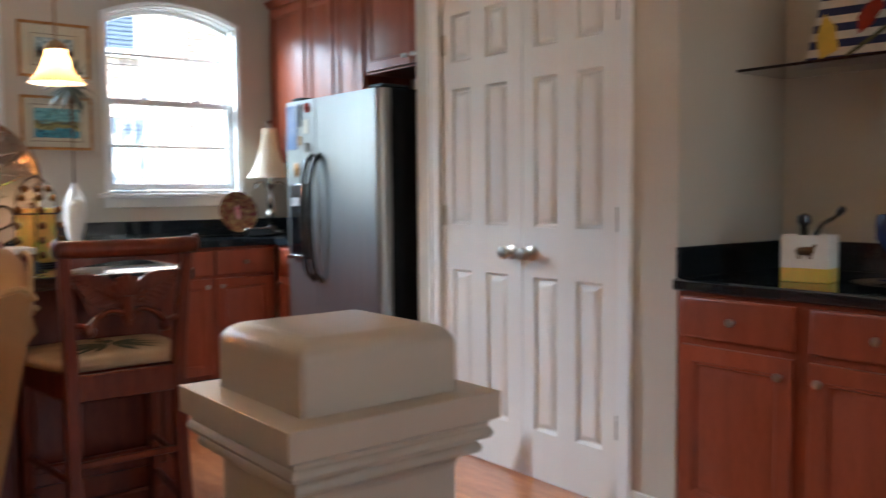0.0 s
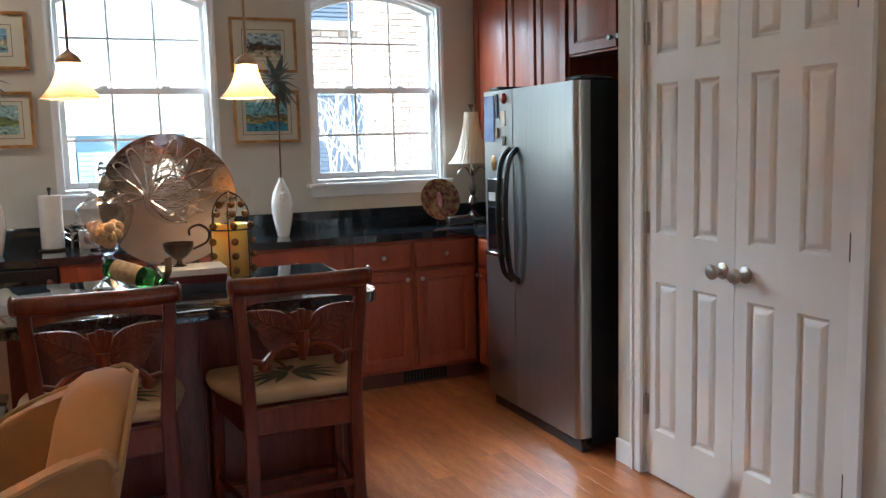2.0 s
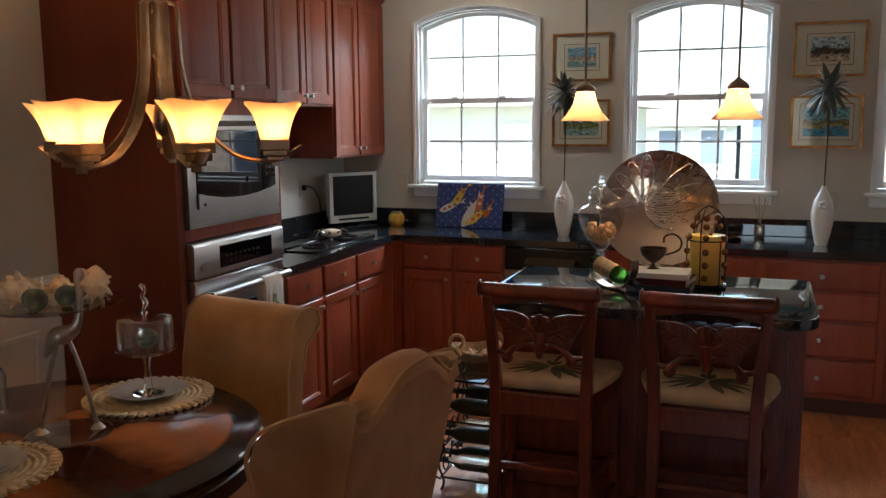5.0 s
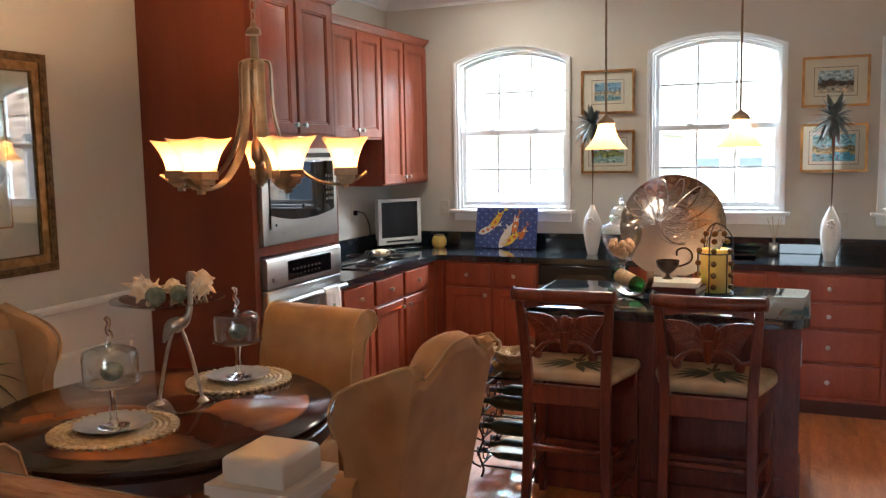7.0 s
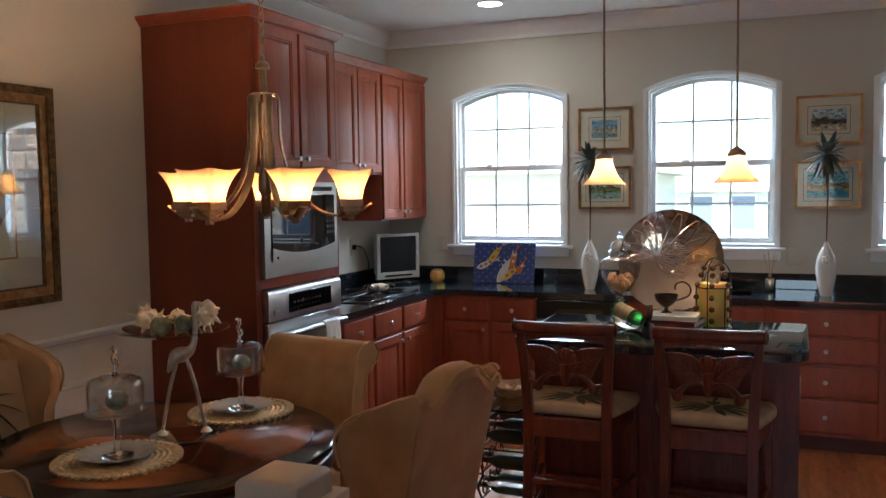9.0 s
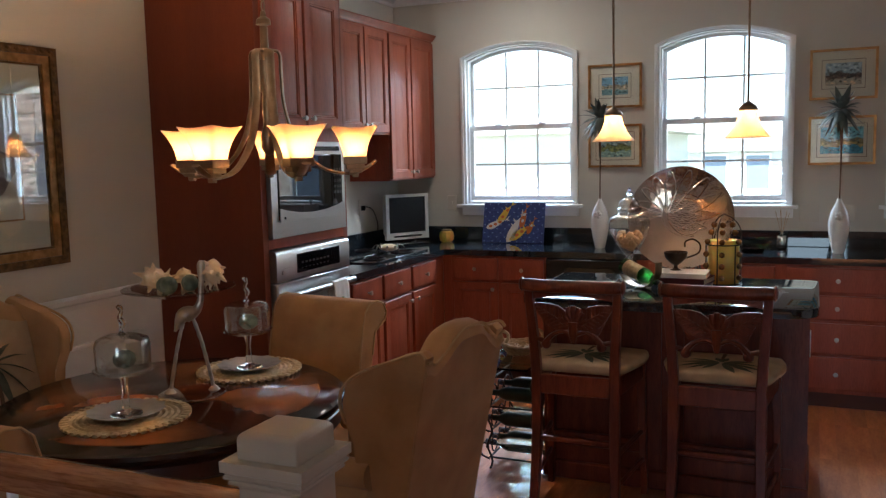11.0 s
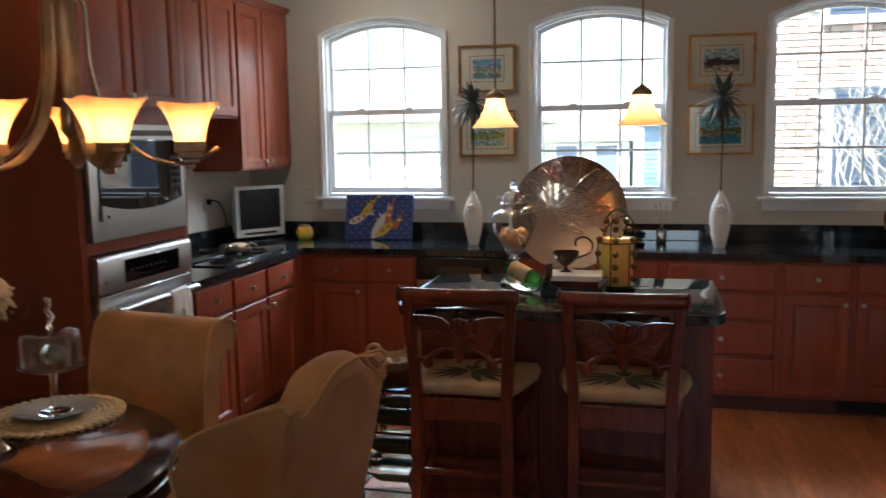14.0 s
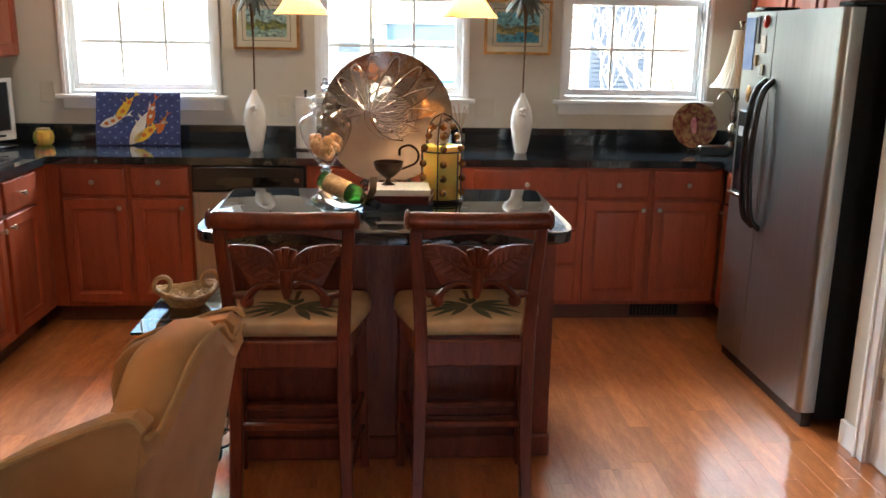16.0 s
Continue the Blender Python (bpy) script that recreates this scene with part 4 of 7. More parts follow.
bmesh.ops.create_icosphere(bm, subdivisions=3, radius=0.03)
for v in bm.verts:
    v.co = Vector((v.co.x * (1 + 0.18 * math.sin(9 * v.co.z / 0.03)), v.co.y * 0.35 + 0.001, v.co.z * 1.35)) * (1 + 0.12 * noise.noise(v.co * 120))
solo("fridge_magnet", bm, GOLD, (1.6545, FRY - 0.11, 1.31), "knobbly brass turtle-shaped magnet on the freezer door", "magnet", "things on the freezer door", -90)

# ---- island ----
i = thing("kitchen_island", (-0.02, -1.95, 0), "cherry kitchen island with a polished black granite top with rounded corners", "kitchen island")


def rounded(x0, y0, x1, y1, rs, n=8):
    out = []
    for (cx, cy, a0), r in zip(((x0, y0, 180), (x1, y0, 270), (x1, y1, 0), (x0, y1, 90)), rs):
        ox, oy = cx + (r if cx == x0 else -r), cy + (r if cy == y0 else -r)
        out += [(ox + r * math.cos(radians(a0 + 90 * k / n)), oy + r * math.sin(radians(a0 + 90 * k / n))) for k in range(n + 1)]
    return out


part("top", prism(rounded(-0.645, -0.425, 0.635, 0.42, (0.11, 0.11, 0.03, 0.03)), 0.872, 0.914, "z", bevel=0.009), GRANITE, i, "polished black granite")
part("body", bbox(-0.575, -0.23, 0.0, 0.60, 0.39, 0.872), MAHOG, i)
for a, b in ((-0.575, -0.02), (0.02, 0.60)):
    part("front_panel", arch_ring([(a, 0.10), (b, 0.10), (b, 0.86), (a, 0.86)], [(a + 0.06, 0.17), (b - 0.06, 0.17), (b - 0.06, 0.80), (a + 0.06, 0.80)], -0.241, -0.2305), MAHOG, i)
part("base_moulding", bbox(-0.585, -0.247, 0.0, 0.61, 0.395, 0.09, bevel=0.008), MAHOG, i)
part("outlet", bbox(0.601, 0.10, 0.60, 0.606, 0.17, 0.715, bevel=0.002), TRIM, i)

# ---- desk recess beside the pantry ----
DX = 1.78
c = thing("desk_cabinet", (DX, PY1 - 0.015, 0), "cherry desk cabinet with drawers over panelled doors in a wall recess", "cabinet", "", -90)
part("body", bbox(0, 0, 0.10, 1.62, 0.655, 0.845), CHERRY, c)
part("toe_kick", bbox(0, 0.06, 0, 1.62, 0.655, 0.10), DARKWOOD, c)
for k in range(3):
    x = 0.02 + 0.455 * k
    front(c, "drawer", x, 0.695, 0.40, 0.135, 0.20, 0.067)
    front(c, "door", x, 0.125, 0.40, 0.545, 0.365 if k % 2 == 0 else 0.035, 0.49)
w = thing("desk_worktop", (0, 0, 0.846), "polished black granite worktop in the desk recess", "worktop")
part("slab", bbox(DX - 0.022, -5.25, 0, NX, PY1 - 0.001, 0.04, bevel=0.006), GRANITE, w)
bm = bmesh.new()
box(bm, NX - 0.02, -5.25, 0.0405, NX, PY1 - 0.021, 0.145, bevel=0.003)
box(bm, DX - 0.0, PY1 - 0.02, 0.0405, NX, PY1 - 0.001, 0.145, bevel=0.003)
part("backsplash", bm, GRANITE, w)
s = thing("glass_shelf", (0, 0, 1.60), "clear glass wall shelf in the desk recess", "shelf")
part("shelf_board", bbox(2.13, -5.1, 0, NX - 0.001, PY1 - 0.002, 0.010), CLEAR, s)
part("edge", bbox(2.124, -5.1, 0, 2.1295, PY1 - 0.002, 0.010), BLACKG, s)
z0 = 0.8865
b = thing("napkin_box", (2.0, -3.93, z0), "white box with a horse print and a yellow band", "box", "", -78)
bm = bmesh.new()
for a in ((-0.075, -0.05, 0.045, 0.075, -0.045, 0.15), (-0.075, 0.045, 0.045, 0.075, 0.05, 0.15), (-0.075, -0.045, 0.045, -0.07, 0.045, 0.15), (0.07, -0.045, 0.045, 0.075, 0.045, 0.15)):
    box(bm, *a)
part("sides", bm, PAPER, b)
part("band", bbox(-0.0755, -0.0505, 0.0, 0.0755, 0.0505, 0.045, bevel=0.002), WAX, b)
bm = bmesh.new()
lathe([(0, -0.03), (0.012, -0.02), (0.014, 0.02), (0, 0.03)], 10, bm, m=pose(0.0, -0.0505, 0.10, 0, 90))
for x in (-0.018, -0.012, 0.012, 0.018):
    tube([(x, -0.052, 0.098), (x * 1.2, -0.052, 0.075)], 0.0022, 6, bm)
tube([(0.02, -0.052, 0.103), (0.034, -0.052, 0.122)], [0.006, 0.004], 8, bm)
part("horse_print", bm, BROWNF, b)
bm = tube(smooth_path([(-0.01, 0.0, 0.06), (0.03, 0.0, 0.155), (0.07, 0.01, 0.185), (0.10, 0.0, 0.215)], 4), [0.008] * 10 + [0.012] * 3, 8)
solo("serving_spoon", bm, BLACKP, (2.0, -3.93, z0 + 0.02), "black-handled serving spoon in the napkin box", "spoon", "", -78)
solo("stopper_bottle", lathe([(0, 0), (0.03, 0.0), (0.03, 0.12), (0.012, 0.15), (0.012, 0.17), (0.022, 0.185), (0.02, 0.205), (0, 0.215)], 16), BLACKG, (2.02, -3.90, z0 + 0.005), "dark bottle with a rounded stopper in the napkin box", "bottle")
solo("goblet", lathe([(0, 0), (0.035, 0.002), (0.035, 0.006), (0.006, 0.012), (0.005, 0.08), (0.02, 0.095), (0.045, 0.13), (0.048, 0.17), (0.042, 0.205), (0.039, 0.205), (0.044, 0.17), (0.041, 0.133), (0, 0.10)], 24),
     NAVY, (2.06, -4.16, z0 + 0.012), "navy blue stemmed goblet on a silver tray", "goblet")
solo("serving_tray", lathe([(0, 0), (0.14, 0.0), (0.16, 0.009), (0.162, 0.011), (0.14, 0.004), (0, 0.004)], 32), SILVER, (2.05, -4.22, z0), "round polished silver tray on the granite desk top", "tray")
p = thing("striped_dish", (2.30, -3.92, 1.611), "navy and cream striped plate with a red fish on glass", "plate", "", -80)
m = pose(0, 0, 0, -16)
for k in range(9):
    x = 0.17 - k * 0.004
    bm = bbox(-x, -0.004, 0.03 * k, x * 0.8, 0.004, 0.03 * k + 0.03)
    bmesh.ops.transform(bm, matrix=m, verts=bm.verts)
    part("stripe", bm, NAVY if k % 2 == 0 else WHT, p)
for n, mt, pts in (("red_fish", RED, [(0.0, 0.10), (0.04, 0.13), (0.07, 0.19), (0.06, 0.23), (0.02, 0.21), (-0.01, 0.16)]), ("yellow_leaf", YEL, [(-0.12, 0.02), (-0.06, 0.05), (-0.08, 0.14), (-0.12, 0.19), (-0.14, 0.10)]),
                   ("green_stem", GREENF, [(-0.06, 0.01), (-0.04, 0.01), (0.12, 0.13), (0.12, 0.15)])):
    bm = prism(pts, -0.009, -0.005, "y")
    bmesh.ops.transform(bm, matrix=m, verts=bm.verts)
    part(n, bm, mt, p)

# ---- newel post and handrail ----
n = thing("newel_post", (-0.305, -4.812, 0), "cream painted square newel post with a stepped moulded cap", "newel post")
part("shaft", bbox(-0.063, -0.063, 0, 0.063, 0.063, 0.98), CREAM, n)
bm = bmesh.new()
prof = ((0.063, 0.980), (0.064, 0.9845), (0.067, 0.988), (0.0725, 0.9895), (0.0765, 0.9915), (0.0775, 0.9945), (0.0765, 0.9975), (0.0745, 0.999), (0.0745, 1.0008),
        (0.0815, 1.0022), (0.0835, 1.0055), (0.0825, 1.0090), (0.0805, 1.0105), (0.0805, 1.0135), (0.0835, 1.0165), (0.0870, 1.0172), (0.0872, 1.0368), (0.0868, 1.0372))
loops = [[bm.verts.new((sx * r, sy * r, z)) for sx, sy in ((-1, -1), (1, -1), (1, 1), (-1, 1))] for r, z in prof]
for a, b in zip(loops, loops[1:]):
    for k in range(4):
        bm.faces.new((a[k], a[(k + 1) % 4], b[(k + 1) % 4], b[k]))
bm.faces.new(loops[-1])
part("neck_moulding", bm, CREAM, n)
bm = bmesh.new()
loops = []
for r, z in ((0.0645, 1.0372), (0.0645, 1.0725), (0.0640, 1.0758), (0.0622, 1.0795), (0.0592, 1.0828), (0.0552, 1.0853), (0.0502, 1.0868), (0.0485, 1.0870)):
    loops.append([bm.verts.new((sx * (r - q * 0.0028), sy * (r - (1 - q) * 0.0028), z)) for sx, sy, q in ((-1, -1, 0), (-1, -1, 1), (1, -1, 1), (1, -1, 0), (1, 1, 0), (1, 1, 1), (-1, 1, 1), (-1, 1, 0))])
for a, b in zip(loops, loops[1:]):
    for k in range(8):
        bm.faces.new((a[k], a[(k + 1) % 8], b[(k + 1) % 8], b[k]))
bm.faces.new(loops[-1])
part("cap", bm, CREAM, n)
part("plinth", bbox(-0.074, -0.074, 0, 0.074, 0.074, 0.18, bevel=0.004), CREAM, n)
h = thing("handrail", (0, -4.835, 0), "varnished oak stair handrail between post and wall", "handrail")
prof = [(-0.030, 0.885), (0.030, 0.885), (0.034, 0.905), (0.028, 0.918), (0.034, 0.932), (0.028, 0.948), (0.012, 0.957), (-0.012, 0.957), (-0.028, 0.948), (-0.034, 0.932), (-0.028, 0.918), (-0.034, 0.905)]
part("rail", prism(prof, XW, -0.369, "x"), RAILW, h)
for k in range(18):
    x = -0.46 - k * 0.108
    part("baluster", lathe([(0.016, 0.0), (0.016, 0.18), (0.010, 0.20), (0.016, 0.30), (0.009, 0.62), (0.012, 0.74), (0.012, 0.886)], 10, at=(x, 0, 0)), TRIM, h)


# ---- upholstered dining chairs ----
def bend(bm, fn):
    for v in bm.verts:
        v.co = Vector(fn(*v.co))


def cushion(x0, y0, z0, x1, y1, z1, dome=0.02, bevel=0.03, n=10, taper=0.0):
    """A soft box: rounded edges and a domed top."""
    bm = bbox(x0, y0, z0, x1, y1, z1, bevel=bevel, seg=3)
    bmesh.ops.subdivide_edges(bm, edges=[e for e in bm.edges if e.calc_length() > 0.12], cuts=5, use_grid_fill=True)
    cx, cy, w, d = (x0 + x1) / 2, (y0 + y1) / 2, (x1 - x0) / 2, (y1 - y0) / 2

    def f(x, y, z):
        u, v = (x - cx) / w, (y - cy) / d
        k = max(0, (z - z0) / (z1 - z0))
        return (cx + (x - cx) * (1 - taper * (v + 1) / 2), y, z + dome * k * max(0, (1 - u * u)) * max(0, (1 - v * v)))
    bend(bm, f)
    return bm


def leg_set(t, places, h, r0=0.02, r1=0.014):
    for x, y, dx, dy in places:
        part("leg", tube([(x, y, h), (x + dx * 0.4, y + dy * 0.4, h * 0.5), (x + dx, y + dy, 0)], [r0, (r0 + r1) / 2, r1], 8), MAHOG, t)


BACK_W, BACK_H, SEAT_H = 0.232, 1.040, 0.50


def back_y(z):
    """The rake of the back: how far behind the seat's rear edge it lies at a height."""
    return 0.0 + 0.20 * max(0, z - 0.42)


def wing_chair(loc, rz, label, palm=False):
    t = thing("wing_chair", loc, label, "armchair", "chairs round the dining table", rz)
    # back with a humped crest
    N = 24
    crest = []
    for k in range(N + 1):
        u = -1 + 2 * k / N
        hump = 0.062 * math.exp(-(u / 0.52) ** 4)
        dip = 0.014 * math.exp(-((abs(u) - 0.80) / 0.08) ** 2)
        crest.append((u * BACK_W, BACK_H + hump - dip))
    bm = bmesh.new()
    cols = []
    D = 0.085
    for x, zt in crest:
        u = x / BACK_W
        loop = []
        zs = [0.22, 0.45, 0.6, 0.75, 0.9, zt - 0.06]
        for z in zs:
            loop.append((x * (0.90 + 0.10 * min(1, z / 1.0)), D / 2 + back_y(z), z))
        for a in range(7):
            th = math.pi * a / 6
            roll = D / 2 * math.cos(th)
            if roll < 0:
                roll *= 1 + 0.5 * math.exp(-(u / 0.6) ** 4)
            loop.append((x, roll + back_y(zt), zt - 0.045 + 0.045 * math.sin(th)))
        for z in reversed(zs):
            loop.append((x * (0.90 + 0.10 * min(1, z / 1.0)), -D / 2 + back_y(z) - 0.012 * (1 - u * u), z))
        cols.append([bm.verts.new(p) for p in loop])
    for a, b in zip(cols, cols[1:]):
        for k in range(len(a) - 1):
            bm.faces.new((a[k], b[k], b[k + 1], a[k + 1]))
        bm.faces.new((a[-1], b[-1], b[0], a[0]))
    bm.faces.new(cols[0])
    bm.faces.new(cols[-1][::-1])
    fabric = TAN
    part("backrest", bm, fabric, t)
    part("piping", tube([(x * 1.0, D / 2 + back_y(zt) + 0.001, zt - 0.012) for x, zt in crest], 0.0042, 6), TANP, t)
    # wings: outline in (y, z), flared outwards towards the front
    outline = [(0.035, 0.30), (0.075, 0.60), (0.150, 0.97), (0.166, 1.040), (0.148, 1.056), (0.10, 1.042), (0.05, 1.022), (0.0, 1.003), (-0.05, 0.978), (-0.082, 0.945), (-0.094, 0.90), (-0.085, 0.84), (-0.066, 0.78), (-0.052, 0.70), (-0.06, 0.30)]
    for s in (-1, 1):
        bm = prism(outline, 0.0, 0.05, "x", bevel=0.016)
        bmesh.ops.subdivide_edges(bm, edges=[e for e in bm.edges if e.calc_length() > 0.15], cuts=2)

        def flare(x, y, z, s=s):
            out = 0.22 * max(0, 0.08 - y) * min(1.0, max(0.3, (z - 0.55) * 3))
            return (s * (BACK_W * (0.90 + 0.10 * min(1, z)) - 0.045 + x + out), y, z)
        bend(bm, flare)
        part("wing", bm, fabric, t)
        edge = [Vector(flare(0.052, y, z)) for y, z in outline[3:12]]
        part("piping", tube(smooth_path(edge, 3), 0.005, 6), TANP, t)
        # arm, low and scrolled
        bm = bbox(-0.045, -0.44, 0.30, 0.03, -0.03, 0.67, bevel=0.02, seg=3)
        tube([(-0.008, -0.455, 0.665), (-0.008, -0.02, 0.69)], 0.05, 14, bm, flat=0.85)
        bmesh.ops.transform(bm, matrix=Matrix.Translation((s * (BACK_W + 0.005), 0, 0)), verts=bm.verts)
        part("arm", bm, fabric, t)
    part("seat_cushion", cushion(-0.215, -0.50, 0.40, 0.215, 0.0, SEAT_H, 0.02, 0.035), CREAMF if palm else fabric, t)
    part("seat_base", bbox(-0.25, -0.485, 0.24, 0.25, 0.06, 0.40, bevel=0.015, seg=2), fabric, t)
    leg_set(t, [(-0.21, -0.44, -0.01, -0.01), (0.21, -0.44, 0.01, -0.01), (-0.20, 0.02, -0.01, 0.07), (0.20, 0.02, 0.01, 0.07)], 0.25)
    # printed panel on the inner back
    bm = bmesh.new()
    cols = []
    for k in range(13):
        x = -0.19 + 0.38 * k / 12
        cols.append([bm.verts.new((x, -D / 2 + back_y(z) - 0.0165, z)) for z in (0.5, 0.62, 0.75, 0.88, 0.97 + 0.03 * math.exp(-(x / 0.12) ** 4))])
    for a, b in zip(cols, cols[1:]):
        for k in range(4):
            bm.faces.new((a[k], b[k], b[k + 1], a[k + 1]))
    part("inner_panel", bm, CREAMF, t, "cream woven fabric")
    y_at = lambda z: -D / 2 + back_y(z) - 0.019
    for k in range(11):
        a = radians(-70 + 320 * k / 10)
        pts = []
        for q in range(7):
            r = 0.175 * q / 6
            x, z = r * math.cos(a), 0.84 + r * math.sin(a) * 0.8 - 0.25 * r * r / 0.13
            pts.append((x, y_at(z), z))
        part("palm_leaf", tube(pts, [0.003, 0.012, 0.018, 0.018, 0.014, 0.009, 0.001], 6, flat=0.12), GREENF, t)
    part("palm_trunk", tube([(0.0, y_at(0.86), 0.86), (0.012, y_at(0.72), 0.72), (0.0, y_at(0.56), 0.56)], [0.007, 0.009, 0.012], 6, flat=0.2), BROWNF, t)
    return t


def parsons_chair(loc, rz, label):
    t = thing("parsons_chair", loc, label, "dining chair", "chairs round the dining table", rz)
    prof = [(-0.035, 0.40), (-0.035, 0.55), (-0.02, 0.75), (0.005, 0.88), (0.020, 0.935), (0.055, 0.966), (0.10, 0.974), (0.145, 0.957), (0.165, 0.92), (0.152, 0.883), (0.115, 0.865), (0.082, 0.845), (0.062, 0.75), (0.045, 0.55), (0.04, 0.24), (-0.035, 0.24)]
    bm = prism(prof, -0.253, 0.253, "x", bevel=0.012)
    part("backrest", bm, TAN, t)
    for s in (-1, 1):
        part("piping", tube([(s * 0.254, y, z) for y, z in prof[1:13]], 0.0042, 6), TANP, t)
    part("seat_cushion", cushion(-0.25, -0.50, 0.36, 0.25, -0.03, 0.50, 0.02, 0.03), TAN, t)
    part("seat_base", bbox(-0.245, -0.49, 0.24, 0.245, 0.035, 0.36, bevel=0.012), TAN, t)
    leg_set(t, [(-0.21, -0.45, 0, 0), (0.21, -0.45, 0, 0), (-0.21, 0.0, 0, 0.05), (0.21, 0.0, 0, 0.05)], 0.25)
    return t


wing_chair((-0.484, -3.838, 0), -96.7, "tan velvet wing chair with piping, its back to the island")
wing_chair((-2.175, -3.91, 0), 90, "tan velvet wing chair with a palm print by the wall", True)
parsons_chair((-1.352, -3.02, 0), -10, "tan upholstered dining chair with a rolled back near the oven")
parsons_chair((-1.36, -4.66, 0), 180, "tan upholstered dining chair with a rolled back beside the handrail")

# ---- dining table and what stands on it ----
TX, TY, TZ = -1.345, -3.92, 0.80
t = thing("dining_table", (TX, TY, 0), "round dark polished pedestal table with a sunburst veneer top", "dining table")
part("tabletop", lathe([(0, TZ), (0.547, TZ), (0.560, TZ - 0.008), (0.562, TZ - 0.02), (0.554, TZ - 0.034), (0.54, TZ - 0.038), (0, TZ - 0.038)], 96), TABLEW, t)
part("apron", lathe([(0.545, TZ - 0.0385), (0.552, TZ - 0.045), (0.550, TZ - 0.088), (0.540, TZ - 0.098), (0.52, TZ - 0.100), (0.52, TZ - 0.0385)], 72), surface("dark_table_edge", (0.028, 0.010, 0.006), (0.045, 0.014, 0.008), rough=0.3, scale=12), t, "near-black wood")
part("pedestal", lathe([(0.0, 0.69), (0.20, 0.69), (0.20, 0.66), (0.09, 0.62), (0.07, 0.5), (0.11, 0.38), (0.13, 0.3), (0.10, 0.22), (0.16, 0.16), (0.16, 0.10), (0, 0.10)], 32), MAHOG, t)
for k in range(4):
    a = radians(45 + 90 * k)
    part("foot", tube(smooth_path([(0.12 * math.cos(a), 0.12 * math.sin(a), 0.15), (0.28 * math.cos(a), 0.28 * math.sin(a), 0.11), (0.42 * math.cos(a), 0.42 * math.sin(a), 0.035)], 4), 0.035, 10), MAHOG, t)


def place_setting(x, y, ball):
    mt = thing("placemat", (x, y, TZ + 0.001), "round woven straw placemat with a scalloped beaded edge", "placemat", "placemats on the table")
    bm = lathe([(0, 0), (0.172, 0.0), (0.174, 0.003)] + [(r, 0.004 + (0.0035 if k % 2 else 0)) for k, r in enumerate([0.172 - 0.0085 * j for j in range(19)])] + [(0, 0.004)], 56)
    part("mat", bm, RATTAN, mt)
    bm = bmesh.new()
    for k in range(44):
        a = 2 * math.pi * k / 44
        tube([(0.165 * math.cos(a), 0.165 * math.sin(a), 0.004), (0.190 * math.cos(a), 0.190 * math.sin(a), 0.004)], [0.012, 0.010], 6, bm, flat=0.5)
    part("beaded_edge", bm, RATTAN, mt, kind="stuff")
    bm = bmesh.new()
    prof = [(0, 0.0), (0.055, 0.0), (0.085, 0.011), (0.112, 0.017), (0.114, 0.019), (0.084, 0.015), (0.055, 0.004), (0, 0.004)]
    lathe(prof, 48, bm)
    for v in bm.verts:
        r = math.hypot(v.co.x, v.co.y)
        if r > 0.1:
            a = math.atan2(v.co.y, v.co.x)
            k = 1 + 0.035 * math.cos(12 * a)
            v.co.x, v.co.y = v.co.x * k, v.co.y * k
            v.co.z += 0.002 * math.cos(12 * a)
    solo("plate", bm, PEARL, (x, y, TZ + 0.009), "white scalloped porcelain plate on a straw placemat", "plate", "plates on the table")
    g = thing("cake_stand", (x, y, TZ + 0.0135), "clear glass domed stand with a seahorse finial over a moss ball", "cake stand", "domed stands on the table")
    part("foot", lathe([(0, 0.0), (0.048, 0.0), (0.046, 0.006), (0.015, 0.014), (0.009, 0.03), (0.012, 0.05), (0.008, 0.075), (0.011, 0.10), (0.018, 0.128), (0, 0.130)], 28), CLEAR, g)
    part("dish", lathe([(0, 0.130), (0.078, 0.130), (0.088, 0.136), (0.09, 0.142), (0.086, 0.142), (0.077, 0.136), (0, 0.136)], 36), THIN, g)
    part("dome", lathe([(0.0, 0.2435), (0.049, 0.2405), (0.0735, 0.2295), (0.0795, 0.213), (0.0778, 0.1425), (0.080, 0.1425), (0.082, 0.215), (0.076, 0.232), (0.05, 0.243), (0.0, 0.246)], 36), THIN, g)
    part("seahorse_finial", tube(smooth_path([(0, 0, 0.245), (0.0, 0, 0.262), (0.008, 0, 0.278), (-0.004, 0, 0.296), (0.004, 0, 0.315), (-0.003, 0, 0.330), (-0.014, 0, 0.326)], 4), [0.012, 0.009, 0.007, 0.005, 0.005, 0.006, 0.007, 0.008, 0.009, 0.009, 0.009, 0.008, 0.007, 0.007, 0.007, 0.006, 0.006, 0.007, 0.008, 0.008, 0.007, 0.006, 0.005, 0.004, 0.002], 8), CLEAR, g)
    bm = bmesh.new()
    bmesh.ops.create_icosphere(bm, subdivisions=3, radius=0.034)
    bend(bm, lambda x, y, z: (x * (1 + 0.05 * noise.noise(Vector((x, y, z)) * 60)), y, z * 0.85 + 0.032))
    solo("moss_ball", bm, MOSS, (x + 0.005, y, TZ + 0.151), "grey-green moss ball under a glass dome", "ornament", "moss balls")


place_setting(-1.325, -4.155, 0)
place_setting(-1.315, -3.545, 1)

